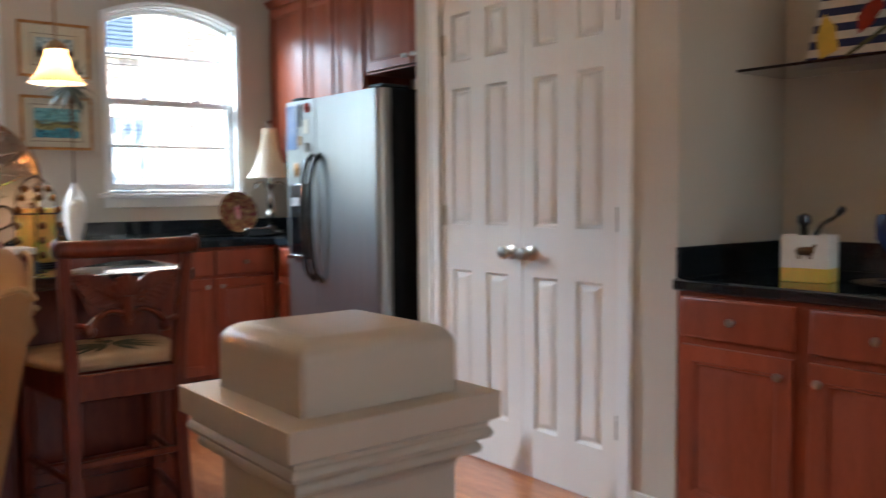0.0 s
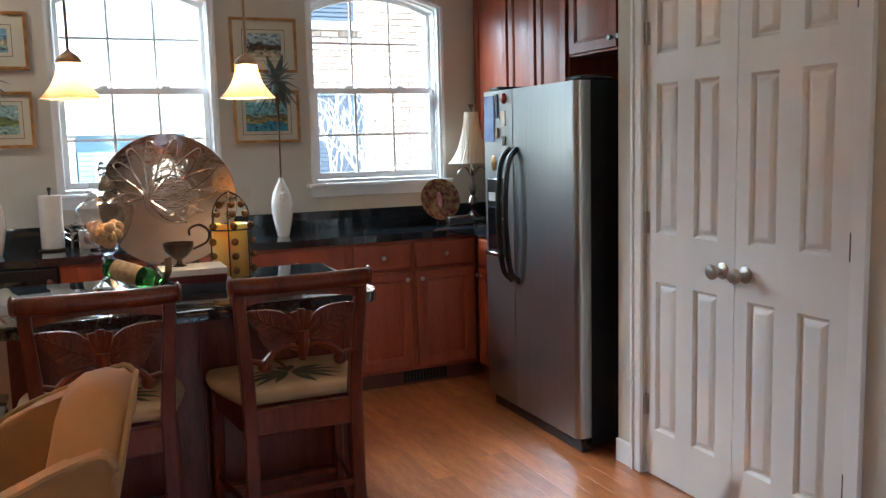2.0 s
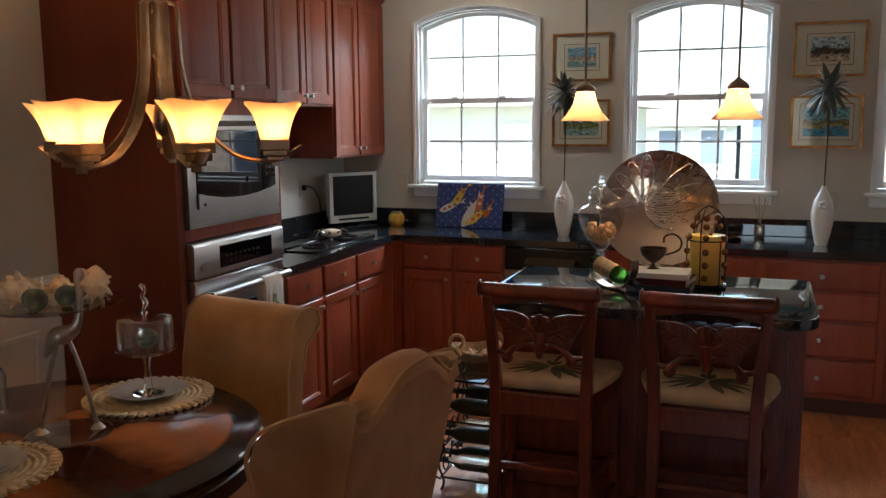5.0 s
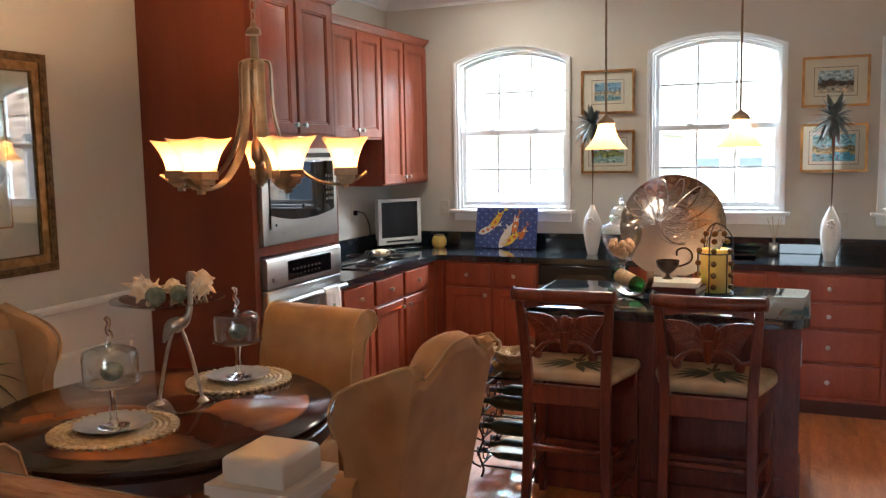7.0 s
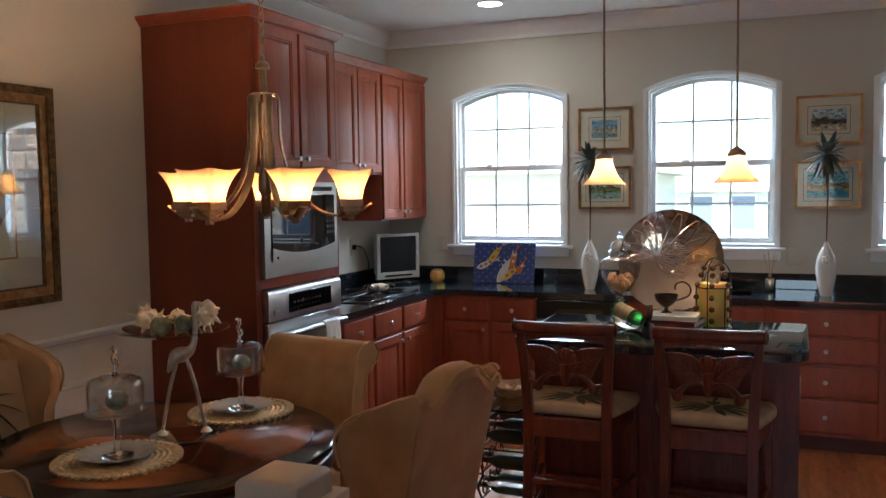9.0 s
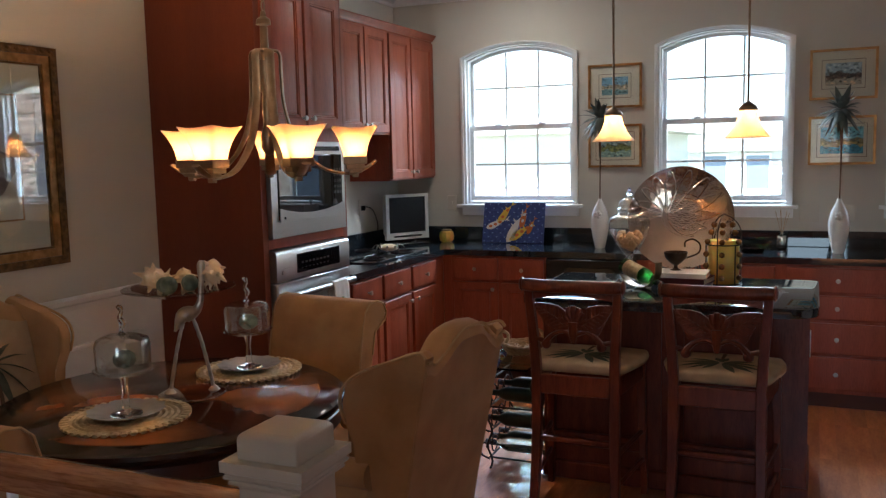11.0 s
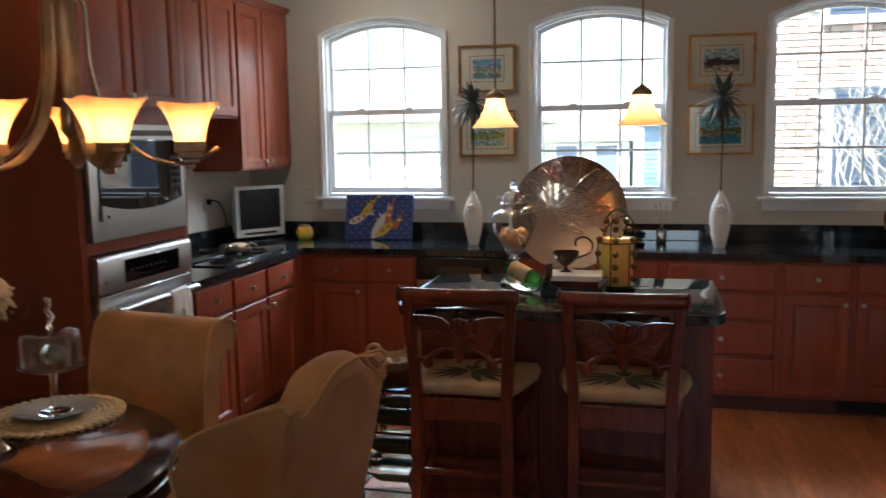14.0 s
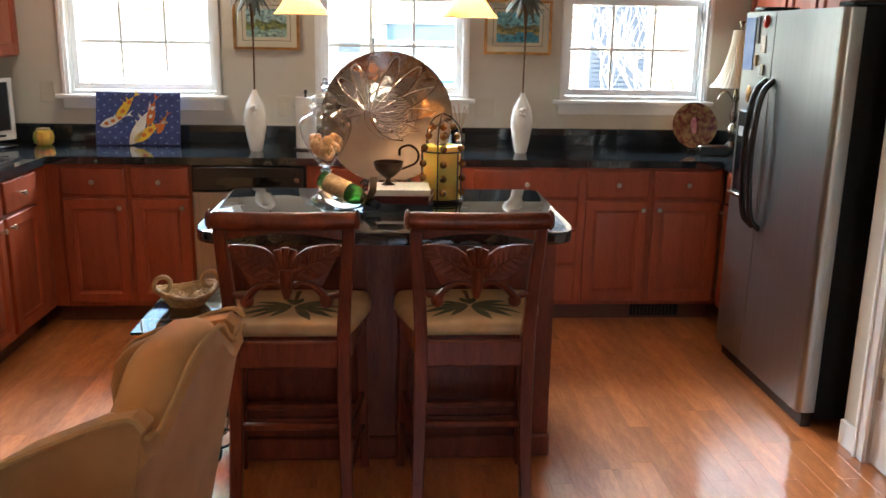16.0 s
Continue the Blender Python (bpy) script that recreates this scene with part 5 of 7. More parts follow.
# bird-shaped stand with a glass dish of shells
b = thing("bird_stand", (-1.305, -3.875, TZ + 0.001), "silver long-legged bird stand carrying a wide glass dish", "serving stand", "", 38)
part("base", lathe([(0, 0), (0.108, 0.0), (0.110, 0.004), (0.098, 0.009), (0, 0.010)], 40), ETCHED, b, "clear glass disc")
for s in (-1, 1):
    pts = smooth_path([(s * 0.070, 0, 0.010), (s * 0.055, 0, 0.09), (s * 0.036, 0, 0.18), (s * 0.012, 0, 0.262)], 5)
    part("leg", tube(pts, [0.0055 + 0.0012 * (k % 2) for k in range(len(pts))], 8), PEWTER, b)
    part("bird_foot", lathe([(0, 0), (0.020, 0.0), (0.010, 0.012), (0, 0.02)], 10, at=(s * 0.070, 0, 0.010)), PEWTER, b)
pts = smooth_path([(-0.045, 0, 0.215), (-0.022, 0, 0.26), (0.0, 0, 0.272), (0.028, 0, 0.285), (0.042, 0, 0.32), (0.046, 0, 0.37), (0.048, 0, 0.42), (0.050, 0, 0.445)], 3)
rad = [0.004, 0.010, 0.016, 0.022, 0.026, 0.027, 0.026, 0.024, 0.020, 0.016, 0.013, 0.011, 0.010, 0.009, 0.009, 0.009, 0.010, 0.012, 0.013, 0.014, 0.012, 0.008]
part("bird_body", tube(pts, rad[:len(pts)], 12), PEWTER, b)
part("dish", lathe([(0.0, 0.335), (0.10, 0.335), (0.150, 0.350), (0.182, 0.356), (0.183, 0.360), (0.148, 0.353), (0.10, 0.338), (0.0, 0.338)], 48, at=(-0.025, 0.02, 0)), ETCHED, b)
random.seed(4)


def seashell(loc_, r, turn, label, group):
    """A spiny conch: a turned body with horns; loc_ is where it rests."""
    prof, n = [], 12
    for k in range(n + 1):
        u = k / n
        prof.append((max(0.0, r * (0.55 * math.sin(math.pi * min(1, u * 1.15)) ** 0.8 if u < 0.87 else 0.1 * (1 - u))), r * 1.7 * (u - 0.5)))
    prof[0], prof[-1] = (0, prof[0][1]), (0, prof[-1][1])
    m = Euler([radians(a) for a in turn]).to_matrix().to_4x4()
    pieces = [("body", lathe(prof, 14))]
    for k in range(13):
        a = k * 0.85
        d = Vector((math.cos(a), math.sin(a), 0.75 - 0.12 * k)).normalized()
        L = (0.98, 0.66, 0.82, 0.60)[k % 4]
        pieces.append(("spine", tube([d * r * 0.30, d * r * 0.58, d * r * L + Vector((0, 0, r * 0.10))], [r * 0.22, r * 0.13, r * 0.03], 6)))
    for _, q in pieces:
        bmesh.ops.transform(q, matrix=m, verts=q.verts)
    lo = min(v.co.z for _, q in pieces for v in q.verts)
    t = thing("seashell", (loc_[0], loc_[1], loc_[2] - lo), label, "seashell", group)
    for nm, q in pieces:
        part(nm, q, SHELLM, t)


for k, (dx, dy, r) in enumerate(((-0.100, -0.035, 0.064), (-0.06, 0.075, 0.048), (0.085, 0.045, 0.062), (0.035, 0.10, 0.044), (-0.125, 0.055, 0.042))):
    seashell((-1.33 + dx, -3.86 + dy, TZ + 0.342), r, (60 * k + 70, 25, 70 * k), "cream and peach spiny seashell on the glass dish", "shells on the dish")
for dx, dy, r in ((-0.012, -0.035, 0.030), (0.01, 0.045, 0.028), (-0.055, -0.005, 0.026)):
    bm = bmesh.new()
    bmesh.ops.create_icosphere(bm, subdivisions=3, radius=r)
    solo("moss_ball", bm, MOSS, (-1.335 + dx, -3.88 + dy, TZ + 0.341 + r), "grey-green moss ball among the shells", "ornament", "moss balls")

# ---- counter stools ----
def leaf_shape(L, wd, n=10):
    """Half-outlines of a pointed leaf along +x."""
    up = [(L * k / n, wd * math.sin(math.pi * (k / n) ** 0.85) * (1 + 0.06 * (k % 2))) for k in range(n + 1)]
    return up + [(x, -y) for x, y in up[-2:0:-1]]


def bar(points, w, d, bevel=0.004, bm=None):
    """A square-edged bar along points that run mostly upwards, w wide in x and d deep in y; w may be a list."""
    out = bm or bmesh.new()
    ws = w if isinstance(w, (list, tuple)) else [w] * len(points)
    loops = []
    for (x, y, z), ww in zip(points, ws):
        c = [(-1, -1), (1, -1), (1, 1), (-1, 1)]
        loop = []
        for k, (u, v) in enumerate(c):
            for bu, bv in (((0, 1), (1, 0)) if k % 2 == 0 else ((1, 0), (0, 1))):
                loop.append(out.verts.new((x + u * (ww / 2 - bevel * bu), y + v * (d / 2 - bevel * bv), z)))
        loops.append(loop)
    for p, q in zip(loops, loops[1:]):
        for k in range(8):
            out.faces.new((p[k], p[(k + 1) % 8], q[(k + 1) % 8], q[k]))
    out.faces.new(loops[0][::-1])
    out.faces.new(loops[-1])
    return out


def stool(loc, label):
    """Origin at the foot of the back, on the floor; the stool faces +y."""
    t = thing("counter_stool", loc, label, "counter stool", "stools at the island")
    lean = lambda z: -0.045 * max(0, (z - 0.62) / 0.42) ** 1.3 + 0.03 - 0.05 * max(0, (0.45 - z) / 0.45) ** 2
    side = lambda z: 0.167 + 0.020 * min(1, max(0, (z - 0.62) / 0.34)) ** 1.4 + 0.012 * max(0, (0.5 - z) / 0.5) ** 1.5
    for s in (-1, 1):
        zs = [1.02 * k / 20 for k in range(21)]
        part("back_post", bar([(s * side(z), lean(z), z) for z in zs], [0.034 + 0.008 * math.sin(math.pi * min(1, z / 1.0)) for z in zs], 0.040), MAHOG, t)
        part("front_leg", bar([(s * 0.222, 0.425, 0.0), (s * 0.214, 0.408, 0.3), (s * 0.208, 0.40, 0.632)], [0.028, 0.034, 0.040], 0.036), MAHOG, t)
        bm = bmesh.new()
        prism([(s * 0.158, 0.045), (s * 0.180, 0.045), (s * 0.219, 0.385), (s * 0.197, 0.385)], 0.550, 0.632, "z", bm, bevel=0.003)
        part("side_rail", bm, MAHOG, t)
        part("side_stretcher", tube([(s * 0.172, 0.03, 0.30), (s * 0.214, 0.41, 0.30)], 0.011, 8), MAHOG, t)
        part("side_stretcher", tube([(s * 0.176, 0.02, 0.17), (s * 0.218, 0.415, 0.17)], 0.010, 8), MAHOG, t)
    part("back_rail", bbox(-0.150, lean(0.6) - 0.014, 0.548, 0.150, lean(0.6) + 0.014, 0.632, bevel=0.004), MAHOG, t)
    part("front_rail", bbox(-0.19, 0.39, 0.555, 0.19, 0.412, 0.63, bevel=0.004), MAHOG, t)
    part("back_stretcher", bbox(-0.152, lean(0.35) - 0.011, 0.340, 0.152, lean(0.35) + 0.011, 0.362, bevel=0.004), MAHOG, t)
    part("foot_rest", bbox(-0.20, 0.395, 0.235, 0.20, 0.425, 0.262, bevel=0.006), MAHOG, t)
    # crest: a round rail rolled backwards over a board that is arched below
    y1 = lean(1.02)
    rail = [(0.208 * (k / 10 - 1), y1 - 0.012, 1.020 + 0.004 * abs(k / 10 - 1) ** 3) for k in range(21)]
    part("crest_rail", tube(rail, [0.024] + [0.027] * 19 + [0.024], 14), MAHOG, t)
    low = [(-0.168 + 0.336 * k / 14, 0.962 + 0.020 * math.sin(math.pi * k / 14)) for k in range(15)]
    part("crest_board", prism(low + [(0.168, 1.018), (-0.168, 1.018)], y1 - 0.004, y1 + 0.016, "y", bevel=0.003), MAHOG, t)
    for s in (-1, 1):
        part("rail_end", lathe([(0, 0), (0.027, 0.0), (0.032, 0.005), (0.027, 0.010), (0.020, 0.014), (0, 0.016)], 16, m=pose(s * 0.207, y1 - 0.012, 1.026, 0, 90 * s)), MAHOG, t)
    # carved splat: two veined leaves spread from a fan, over a scrolled arch
    yb = lean(0.88)
    for s in (-1, 1):
        m = Matrix.Translation((s * 0.004, yb, 0.842)) @ Euler((0, radians(-31) if s > 0 else radians(180 + 31), 0)).to_matrix().to_4x4()
        bm = prism(leaf_shape(0.195, 0.047), -0.008, 0.008, "y", bevel=0.004)
        for k in range(1, 10):
            x = 0.195 * k / 10
            hw = 0.040 * math.sin(math.pi * (k / 10) ** 0.85)
            for q in (-1, 1):
                tube([(x - 0.012, -0.009, 0), (x + 0.012, -0.0105, q * hw)], [0.0042, 0.0022], 5, bm)
        tube([(0, -0.011, 0), (0.19, -0.010, 0)], [0.006, 0.002], 6, bm)
        bmesh.ops.transform(bm, matrix=m, verts=bm.verts)
        part("carved_leaf", bm, MAHOG, t)
        pts = smooth_path([(s * 0.004, yb, 0.812), (s * 0.045, yb, 0.826), (s * 0.085, yb, 0.812), (s * 0.112, yb, 0.785), (s * 0.122, yb, 0.768)], 4)
        bm = tube(pts, [0.015, 0.015, 0.014, 0.013, 0.013, 0.013, 0.013, 0.014, 0.015, 0.016, 0.017, 0.018, 0.019, 0.020, 0.021, 0.021, 0.020], 8, flat=0.7)
        bmesh.ops.create_icosphere(bm, subdivisions=2, radius=0.022, matrix=Matrix.Translation((s * 0.118, yb, 0.768)))
        part("carved_scroll", bm, MAHOG, t)
        part("splat_strut", tube([(s * 0.120, yb, 0.780), (s * 0.160, yb, 0.790)], 0.010, 8), MAHOG, t)
    fan = part("carved_fan", tube([(0, yb, 0.775), (0, yb, 0.815), (0, yb, 0.87)], [0.009, 0.022, 0.026], 8), MAHOG, t)
    for k in range(7):
        a = radians(90 + (k - 3) * 24)
        c = (0.0, yb, 0.852)
        part("fan_ray", tube([(c[0], c[1], c[2]), (c[0] + 0.042 * math.cos(a), c[1] - 0.005, c[2] + 0.056 * math.sin(a)), (c[0] + 0.058 * math.cos(a), c[1] - 0.002, c[2] + 0.084 * math.sin(a))], [0.009, 0.015, 0.012], 8), MAHOG, fan)
    # the ground between leaves and arch
    part("splat_board", prism([(-0.105, 0.815), (-0.05, 0.838), (0.05, 0.838), (0.105, 0.815), (0.130, 0.860), (0.150, 0.925), (0.04, 0.905), (-0.04, 0.905), (-0.150, 0.925), (-0.130, 0.860)], yb - 0.001, yb + 0.007, "y", bevel=0.002), MAHOG, t)
    # a seat cushion wider in front, with a printed palm
    half = lambda y: 0.172 + 0.076 * min(1, max(0, (y - 0.03) / 0.26)) ** 0.8

    def top_z(x, y):
        u, v = x / half(y), (y - 0.245) / 0.215
        return 0.672 + 0.020 * max(0, 1 - u * u) * max(0, 1 - v * v)
    bm = bbox(-0.2, 0.054, 0.633, 0.2, 0.452, 0.672, bevel=0.018, seg=3)
    bmesh.ops.subdivide_edges(bm, edges=[e for e in bm.edges if e.calc_length() > 0.12], cuts=7, use_grid_fill=True)
    bend(bm, lambda x, y, z: (x / 0.2 * half(y) * (1 - 0.06 * max(0, (y - 0.38) / 0.07)), y, z if z < 0.66 else z + top_z(x / 0.2 * half(y), y) - 0.672))
    part("seat_cushion", bm, CREAMF, t, "cream fabric cushion with a green palm print")
    for k, (ang, L) in enumerate(((-30, 0.15), (-10, 0.17), (10, 0.165), (30, 0.15), (150, 0.15), (170, 0.165), (190, 0.17), (210, 0.15), (232, 0.11), (-62, 0.13), (75, 0.09), (108, 0.09))):
        a = radians(ang)
        pts = [(r * math.cos(a), 0.200 + r * math.sin(a) * 0.95 - 0.8 * r * r * abs(math.cos(a)), 0) for r in (0.010 + (L - 0.010) * q / 6 for q in range(7))]
        pts = [(x, y, top_z(x, y) + 0.0012) for x, y, _ in pts]
        w = 0.013 if k % 3 else 0.018
        part("printed_leaf", tube(pts, [0.003, w * 0.5, w * 0.85, w, w * 0.85, w * 0.5, 0.001], 6, flat=0.10), GREENF, t)
    part("printed_trunk", tube([(0, y, top_z(0, y) + 0.001) for y in (0.215, 0.30, 0.39)], [0.004, 0.007, 0.009], 6, flat=0.12), BROWNF, t)
    return t


s1 = stool((-0.326, -2.665, 0), "mahogany counter stool with carved leaf back and palm-print cushion")
s2 = copy_thing(s1, pose(0.246, -2.660, 0))

# ---- things on the island ----
SHARDG = surface("silvered_glass_relief", (0.66, 0.58, 0.52), rough=0.12, metal=1.0, scale=30, vary=0.15)
IZ = 0.9145
p = thing("glass_platter", (-0.025, -1.69, IZ + 0.048), "large mirrored smoky platter with moulded palm leaf on iron stand", "platter")
R = 0.256
tilt = pose(0, 0, 0.256 + 0.008, -11) @ Euler((radians(90), 0, 0)).to_matrix().to_4x4()
dish = lambda r: 0.050 * (r / R) ** 2.2
bm = lathe([(R * k / 14, dish(R * k / 14)) for k in range(15)] + [(R + 0.002, dish(R) - 0.002), (R, dish(R) - 0.006)] + [(R * k / 6, dish(R * k / 6) - 0.006) for k in range(5, -1, -1)], 84)
bmesh.ops.transform(bm, matrix=tilt, verts=bm.verts)
part("disc", bm, PLATEG, p)
bm = bmesh.new()
O = Vector((-0.075, 0.015))
lift = lambda x, y: (x, y, dish(math.hypot(x, y)) + 0.001)
for ang, L, wd in ((-50, 0.15, 0.020), (-28, 0.19, 0.024), (-6, 0.24, 0.026), (14, 0.27, 0.026), (34, 0.275, 0.026), (54, 0.25, 0.026), (76, 0.215, 0.026), (98, 0.20, 0.025), (120, 0.17, 0.023), (144, 0.14, 0.020), (170, 0.12, 0.018)):
    a = radians(ang)
    ca, sa = math.cos(a), math.sin(a)
    pts = []
    for u, w in [(q / 9, wd * math.sin(math.pi * min(1, 0.10 + 0.90 * q / 9) ** 1.3)) for q in range(10)] + [(q / 9, -wd * math.sin(math.pi * min(1, 0.10 + 0.90 * q / 9) ** 1.3)) for q in range(8, -1, -1)]:
        lx, ly = 0.02 + L * u, w + 0.04 * u * u
        v = Vector((O.x + lx * ca - ly * sa, O.y + lx * sa + ly * ca))
        if v.length > R - 0.018:
            v *= (R - 0.018) / v.length
        pts.append(lift(v.x, v.y))
    tube(pts, 0.0040, 6, bm, flat=0.4)
    tube([lift(O.x + ca * 0.02, O.y + sa * 0.02), pts[4]], 0.003, 6, bm, flat=0.4)
bmesh.ops.transform(bm, matrix=tilt, verts=bm.verts)
part("moulded_leaf", bm, SHARDG, p)
bm = bmesh.new()
rnd = random.Random(9)
for k in range(15):
    y = -0.072 + 0.0103 * k
    w = 0.070 * math.sqrt(max(0.05, 1 - (y / 0.078) ** 2))
    pts = [(0.015 + w * (2 * q / 12 - 1), 0.02 + y + rnd.uniform(-0.004, 0.004)) for q in range(13)]
    tube([lift(x_, y_ + 0.010 * ((x_ - 0.015) / 0.07) ** 2) for x_, y_ in pts], [0.0035 + 0.004 * rnd.random() for _ in pts], 6, bm, flat=0.5)
for rr in (0.082, 0.104):
    tube([lift(0.015 + rr * math.cos(2 * math.pi * q / 60), 0.02 + rr * math.sin(2 * math.pi * q / 60)) for q in range(60)], 0.0024, 5, bm, closed=True)
bmesh.ops.transform(bm, matrix=tilt, verts=bm.verts)
part("moulded_centre", bm, SHARDG, p, kind="stuff")
p2 = thing("platter_stand", (-0.025, -1.70, IZ), "dark iron easel stand with curled arms under the platter", "stand")
for s in (-1, 1):
    part("arm", tube(smooth_path([(s * 0.10, 0.05, 0.004), (s * 0.09, 0.0, 0.006), (s * 0.075, -0.05, 0.012), (s * 0.07, -0.065, 0.05), (s * 0.085, -0.055, 0.075), (s * 0.105, -0.045, 0.06)], 4), 0.005, 8), IRON, p2)
    part("back_leg", tube([(s * 0.10, 0.05, 0.004), (s * 0.055, 0.10, 0.20)], 0.005, 8), IRON, p2)
part("crossbar", tube([(-0.12, 0.05, 0.006), (0.12, 0.05, 0.006)], 0.005, 8), IRON, p2)
part("ledge", tube([(-0.09, 0.0, 0.045), (0.09, 0.0, 0.045)], 0.006, 8), IRON, p2)
# apothecary jar
j = thing("apothecary_jar", (-0.262, -1.80, IZ), "clear glass apothecary jar on a stem, half full of shells", "jar")
j.matrix_world = j.matrix_world @ Matrix.Diagonal((1, 1, 0.93, 1))
part("foot", lathe([(0, 0), (0.068, 0.0), (0.066, 0.006), (0.035, 0.03), (0.016, 0.06), (0.013, 0.085), (0.026, 0.10), (0.013, 0.112), (0.024, 0.125), (0.014, 0.14), (0, 0.142)], 32), CLEAR, j)
part("bowl", lathe([(0, 0.142), (0.022, 0.146), (0.040, 0.172), (0.068, 0.215), (0.090, 0.262), (0.101, 0.305), (0.100, 0.330), (0.088, 0.350), (0.064, 0.362), (0.054, 0.370), (0.053, 0.386)], 48), THIN, j)
part("rim", tube([(0.054 * math.cos(2 * math.pi * q / 40), 0.054 * math.sin(2 * math.pi * q / 40), 0.387) for q in range(40)], 0.0035, 8, closed=True), CLEAR, j)
lid = part("lid", lathe([(0.061, 0.391), (0.060, 0.398), (0.050, 0.404), (0.050, 0.414), (0.054, 0.418), (0.044, 0.438), (0.026, 0.452), (0.010, 0.458)], 40), THIN, j)
part("flange", tube([(0.060 * math.cos(2 * math.pi * q / 40), 0.060 * math.sin(2 * math.pi * q / 40), 0.395) for q in range(40)], 0.003, 8, closed=True), CLEAR, lid)
part("finial", lathe([(0, 0.456), (0.012, 0.457), (0.008, 0.464), (0.016, 0.474), (0.017, 0.482), (0.009, 0.492), (0.011, 0.499), (0.006, 0.508), (0, 0.511)], 20), CLEAR, lid)
random.seed(7)
for k in range(26):
    a, z = k * 2.4, 0.188 + 0.075 * (k / 26)
    r = random.uniform(0.3, 1.0) * min(0.068, 0.012 + (z - 0.175) * 0.9)
    bm = bmesh.new()
    bmesh.ops.create_icosphere(bm, subdivisions=2, radius=0.021)
    bend(bm, lambda x, y, z_: (x * 1.1, y * 0.75, z_ * (0.6 + 0.4 * abs(math.sin(x * 200)))))
    bmesh.ops.transform(bm, matrix=pose(0, 0, 0, random.uniform(0, 180), random.uniform(0, 180), 0), verts=bm.verts)
    solo("small_shell", bm, surface("peach_shell", (0.50, 0.20, 0.07), (0.72, 0.42, 0.20), rough=0.5, scale=40) if k == 0 else MATS["peach_shell"], (-0.262 + r * math.cos(a), -1.80 + r * math.sin(a), IZ + z * 0.93), "small peach-coloured shell in the glass jar", "seashell", "shells in the jar")
# lantern with candle
BEADM = surface("brown_amber_bead", (0.10, 0.042, 0.016), (0.24, 0.11, 0.03), rough=0.2, scale=60)
DBRONZE = surface("dark_bronze", (0.10, 0.068, 0.05), rough=0.3, metal=1.0, scale=25, vary=0.25)
l = thing("candle_lantern", (0.19, -1.80, IZ), "dark wire candle holder hung with round beads and a looped handle", "candle holder")
for z, r in ((0.012, 0.081), (0.20, 0.082)):
    part("hoop", tube([(r * math.cos(2 * math.pi * k / 28), r * math.sin(2 * math.pi * k / 28), z) for k in range(28)], 0.0035, 6, closed=True), IRON, l)
for k in range(6):
    a = radians(60 * k + 15)
    c, s_ = math.cos(a), math.sin(a)
    part("wire", tube([(0.081 * c, 0.081 * s_, 0.0), (0.082 * c, 0.082 * s_, 0.20)], 0.003, 6), IRON, l)
    if k % 2 == 0:
        part("handle_wire", tube(smooth_path([(0.082 * c, 0.082 * s_, 0.20), (0.078 * c, 0.078 * s_, 0.27), (0.045 * c, 0.045 * s_, 0.32), (0.0, 0.0, 0.345)], 4), 0.003, 6), IRON, l)
part("base_disc", lathe([(0, 0), (0.084, 0.0), (0.086, 0.006), (0, 0.008)], 28), IRON, l)
for k in range(3):
    a = radians(-150 + 60 * k)
    for z in (0.045, 0.10, 0.155, 0.215, 0.26, 0.295):
        rr = 0.088 if z < 0.21 else 0.088 - (z - 0.2) * 0.42
        bm = bmesh.new()
        bmesh.ops.create_icosphere(bm, subdivisions=2, radius=0.0145)
        bmesh.ops.transform(bm, matrix=Matrix.Translation((rr * math.cos(a), rr * math.sin(a), z)), verts=bm.verts)
        part("bead", bm, BEADM, l)
solo("candle", lathe([(0, 0), (0.070, 0.0), (0.072, 0.004), (0.072, 0.205), (0.068, 0.212), (0.060, 0.205), (0, 0.20)], 32), WAX, (0.19, -1.80, IZ + 0.0085), "thick yellow pillar candle in a wire holder", "candle")
solo("tag_ornament", lathe([(0, -0.022), (0.015, -0.02), (0.023, -0.005), (0.02, 0.012), (0.008, 0.018), (0, 0.014)], 18), RED, (0.095, -1.93, IZ + 0.022), "small red glazed apple on the island", "ornament")
# books
for k, (w_, d_, h_, a) in enumerate(((0.20, 0.26, 0.030, 3), (0.19, 0.25, 0.028, -4), (0.18, 0.23, 0.022, 6))):
    z = IZ + sum((0.030, 0.028, 0.022)[:k])
    bk = thing("book", (0.02, -1.93, z), ("dark blue hardback book with cream pages under a stack", "dark red hardback book in the middle of a stack", "white-covered hardback book lying on top of a stack")[k], "book", "books on the island", 84 + a)
    part("pages", bbox(-w_ / 2 + 0.004, -d_ / 2 + 0.004, 0.003, w_ / 2 - 0.005, d_ / 2 - 0.004, h_ - 0.003), PAGES, bk)
    bm = bmesh.new()
    box(bm, -w_ / 2, -d_ / 2, 0, w_ / 2, d_ / 2, 0.003)
    box(bm, -w_ / 2, -d_ / 2, h_ - 0.003, w_ / 2, d_ / 2, h_)
    box(bm, -w_ / 2, -d_ / 2, 0.003, -w_ / 2 + 0.004, d_ / 2, h_ - 0.003)
    part("cover", bm, (BOOKC, REDC, PAPER)[k], bk)
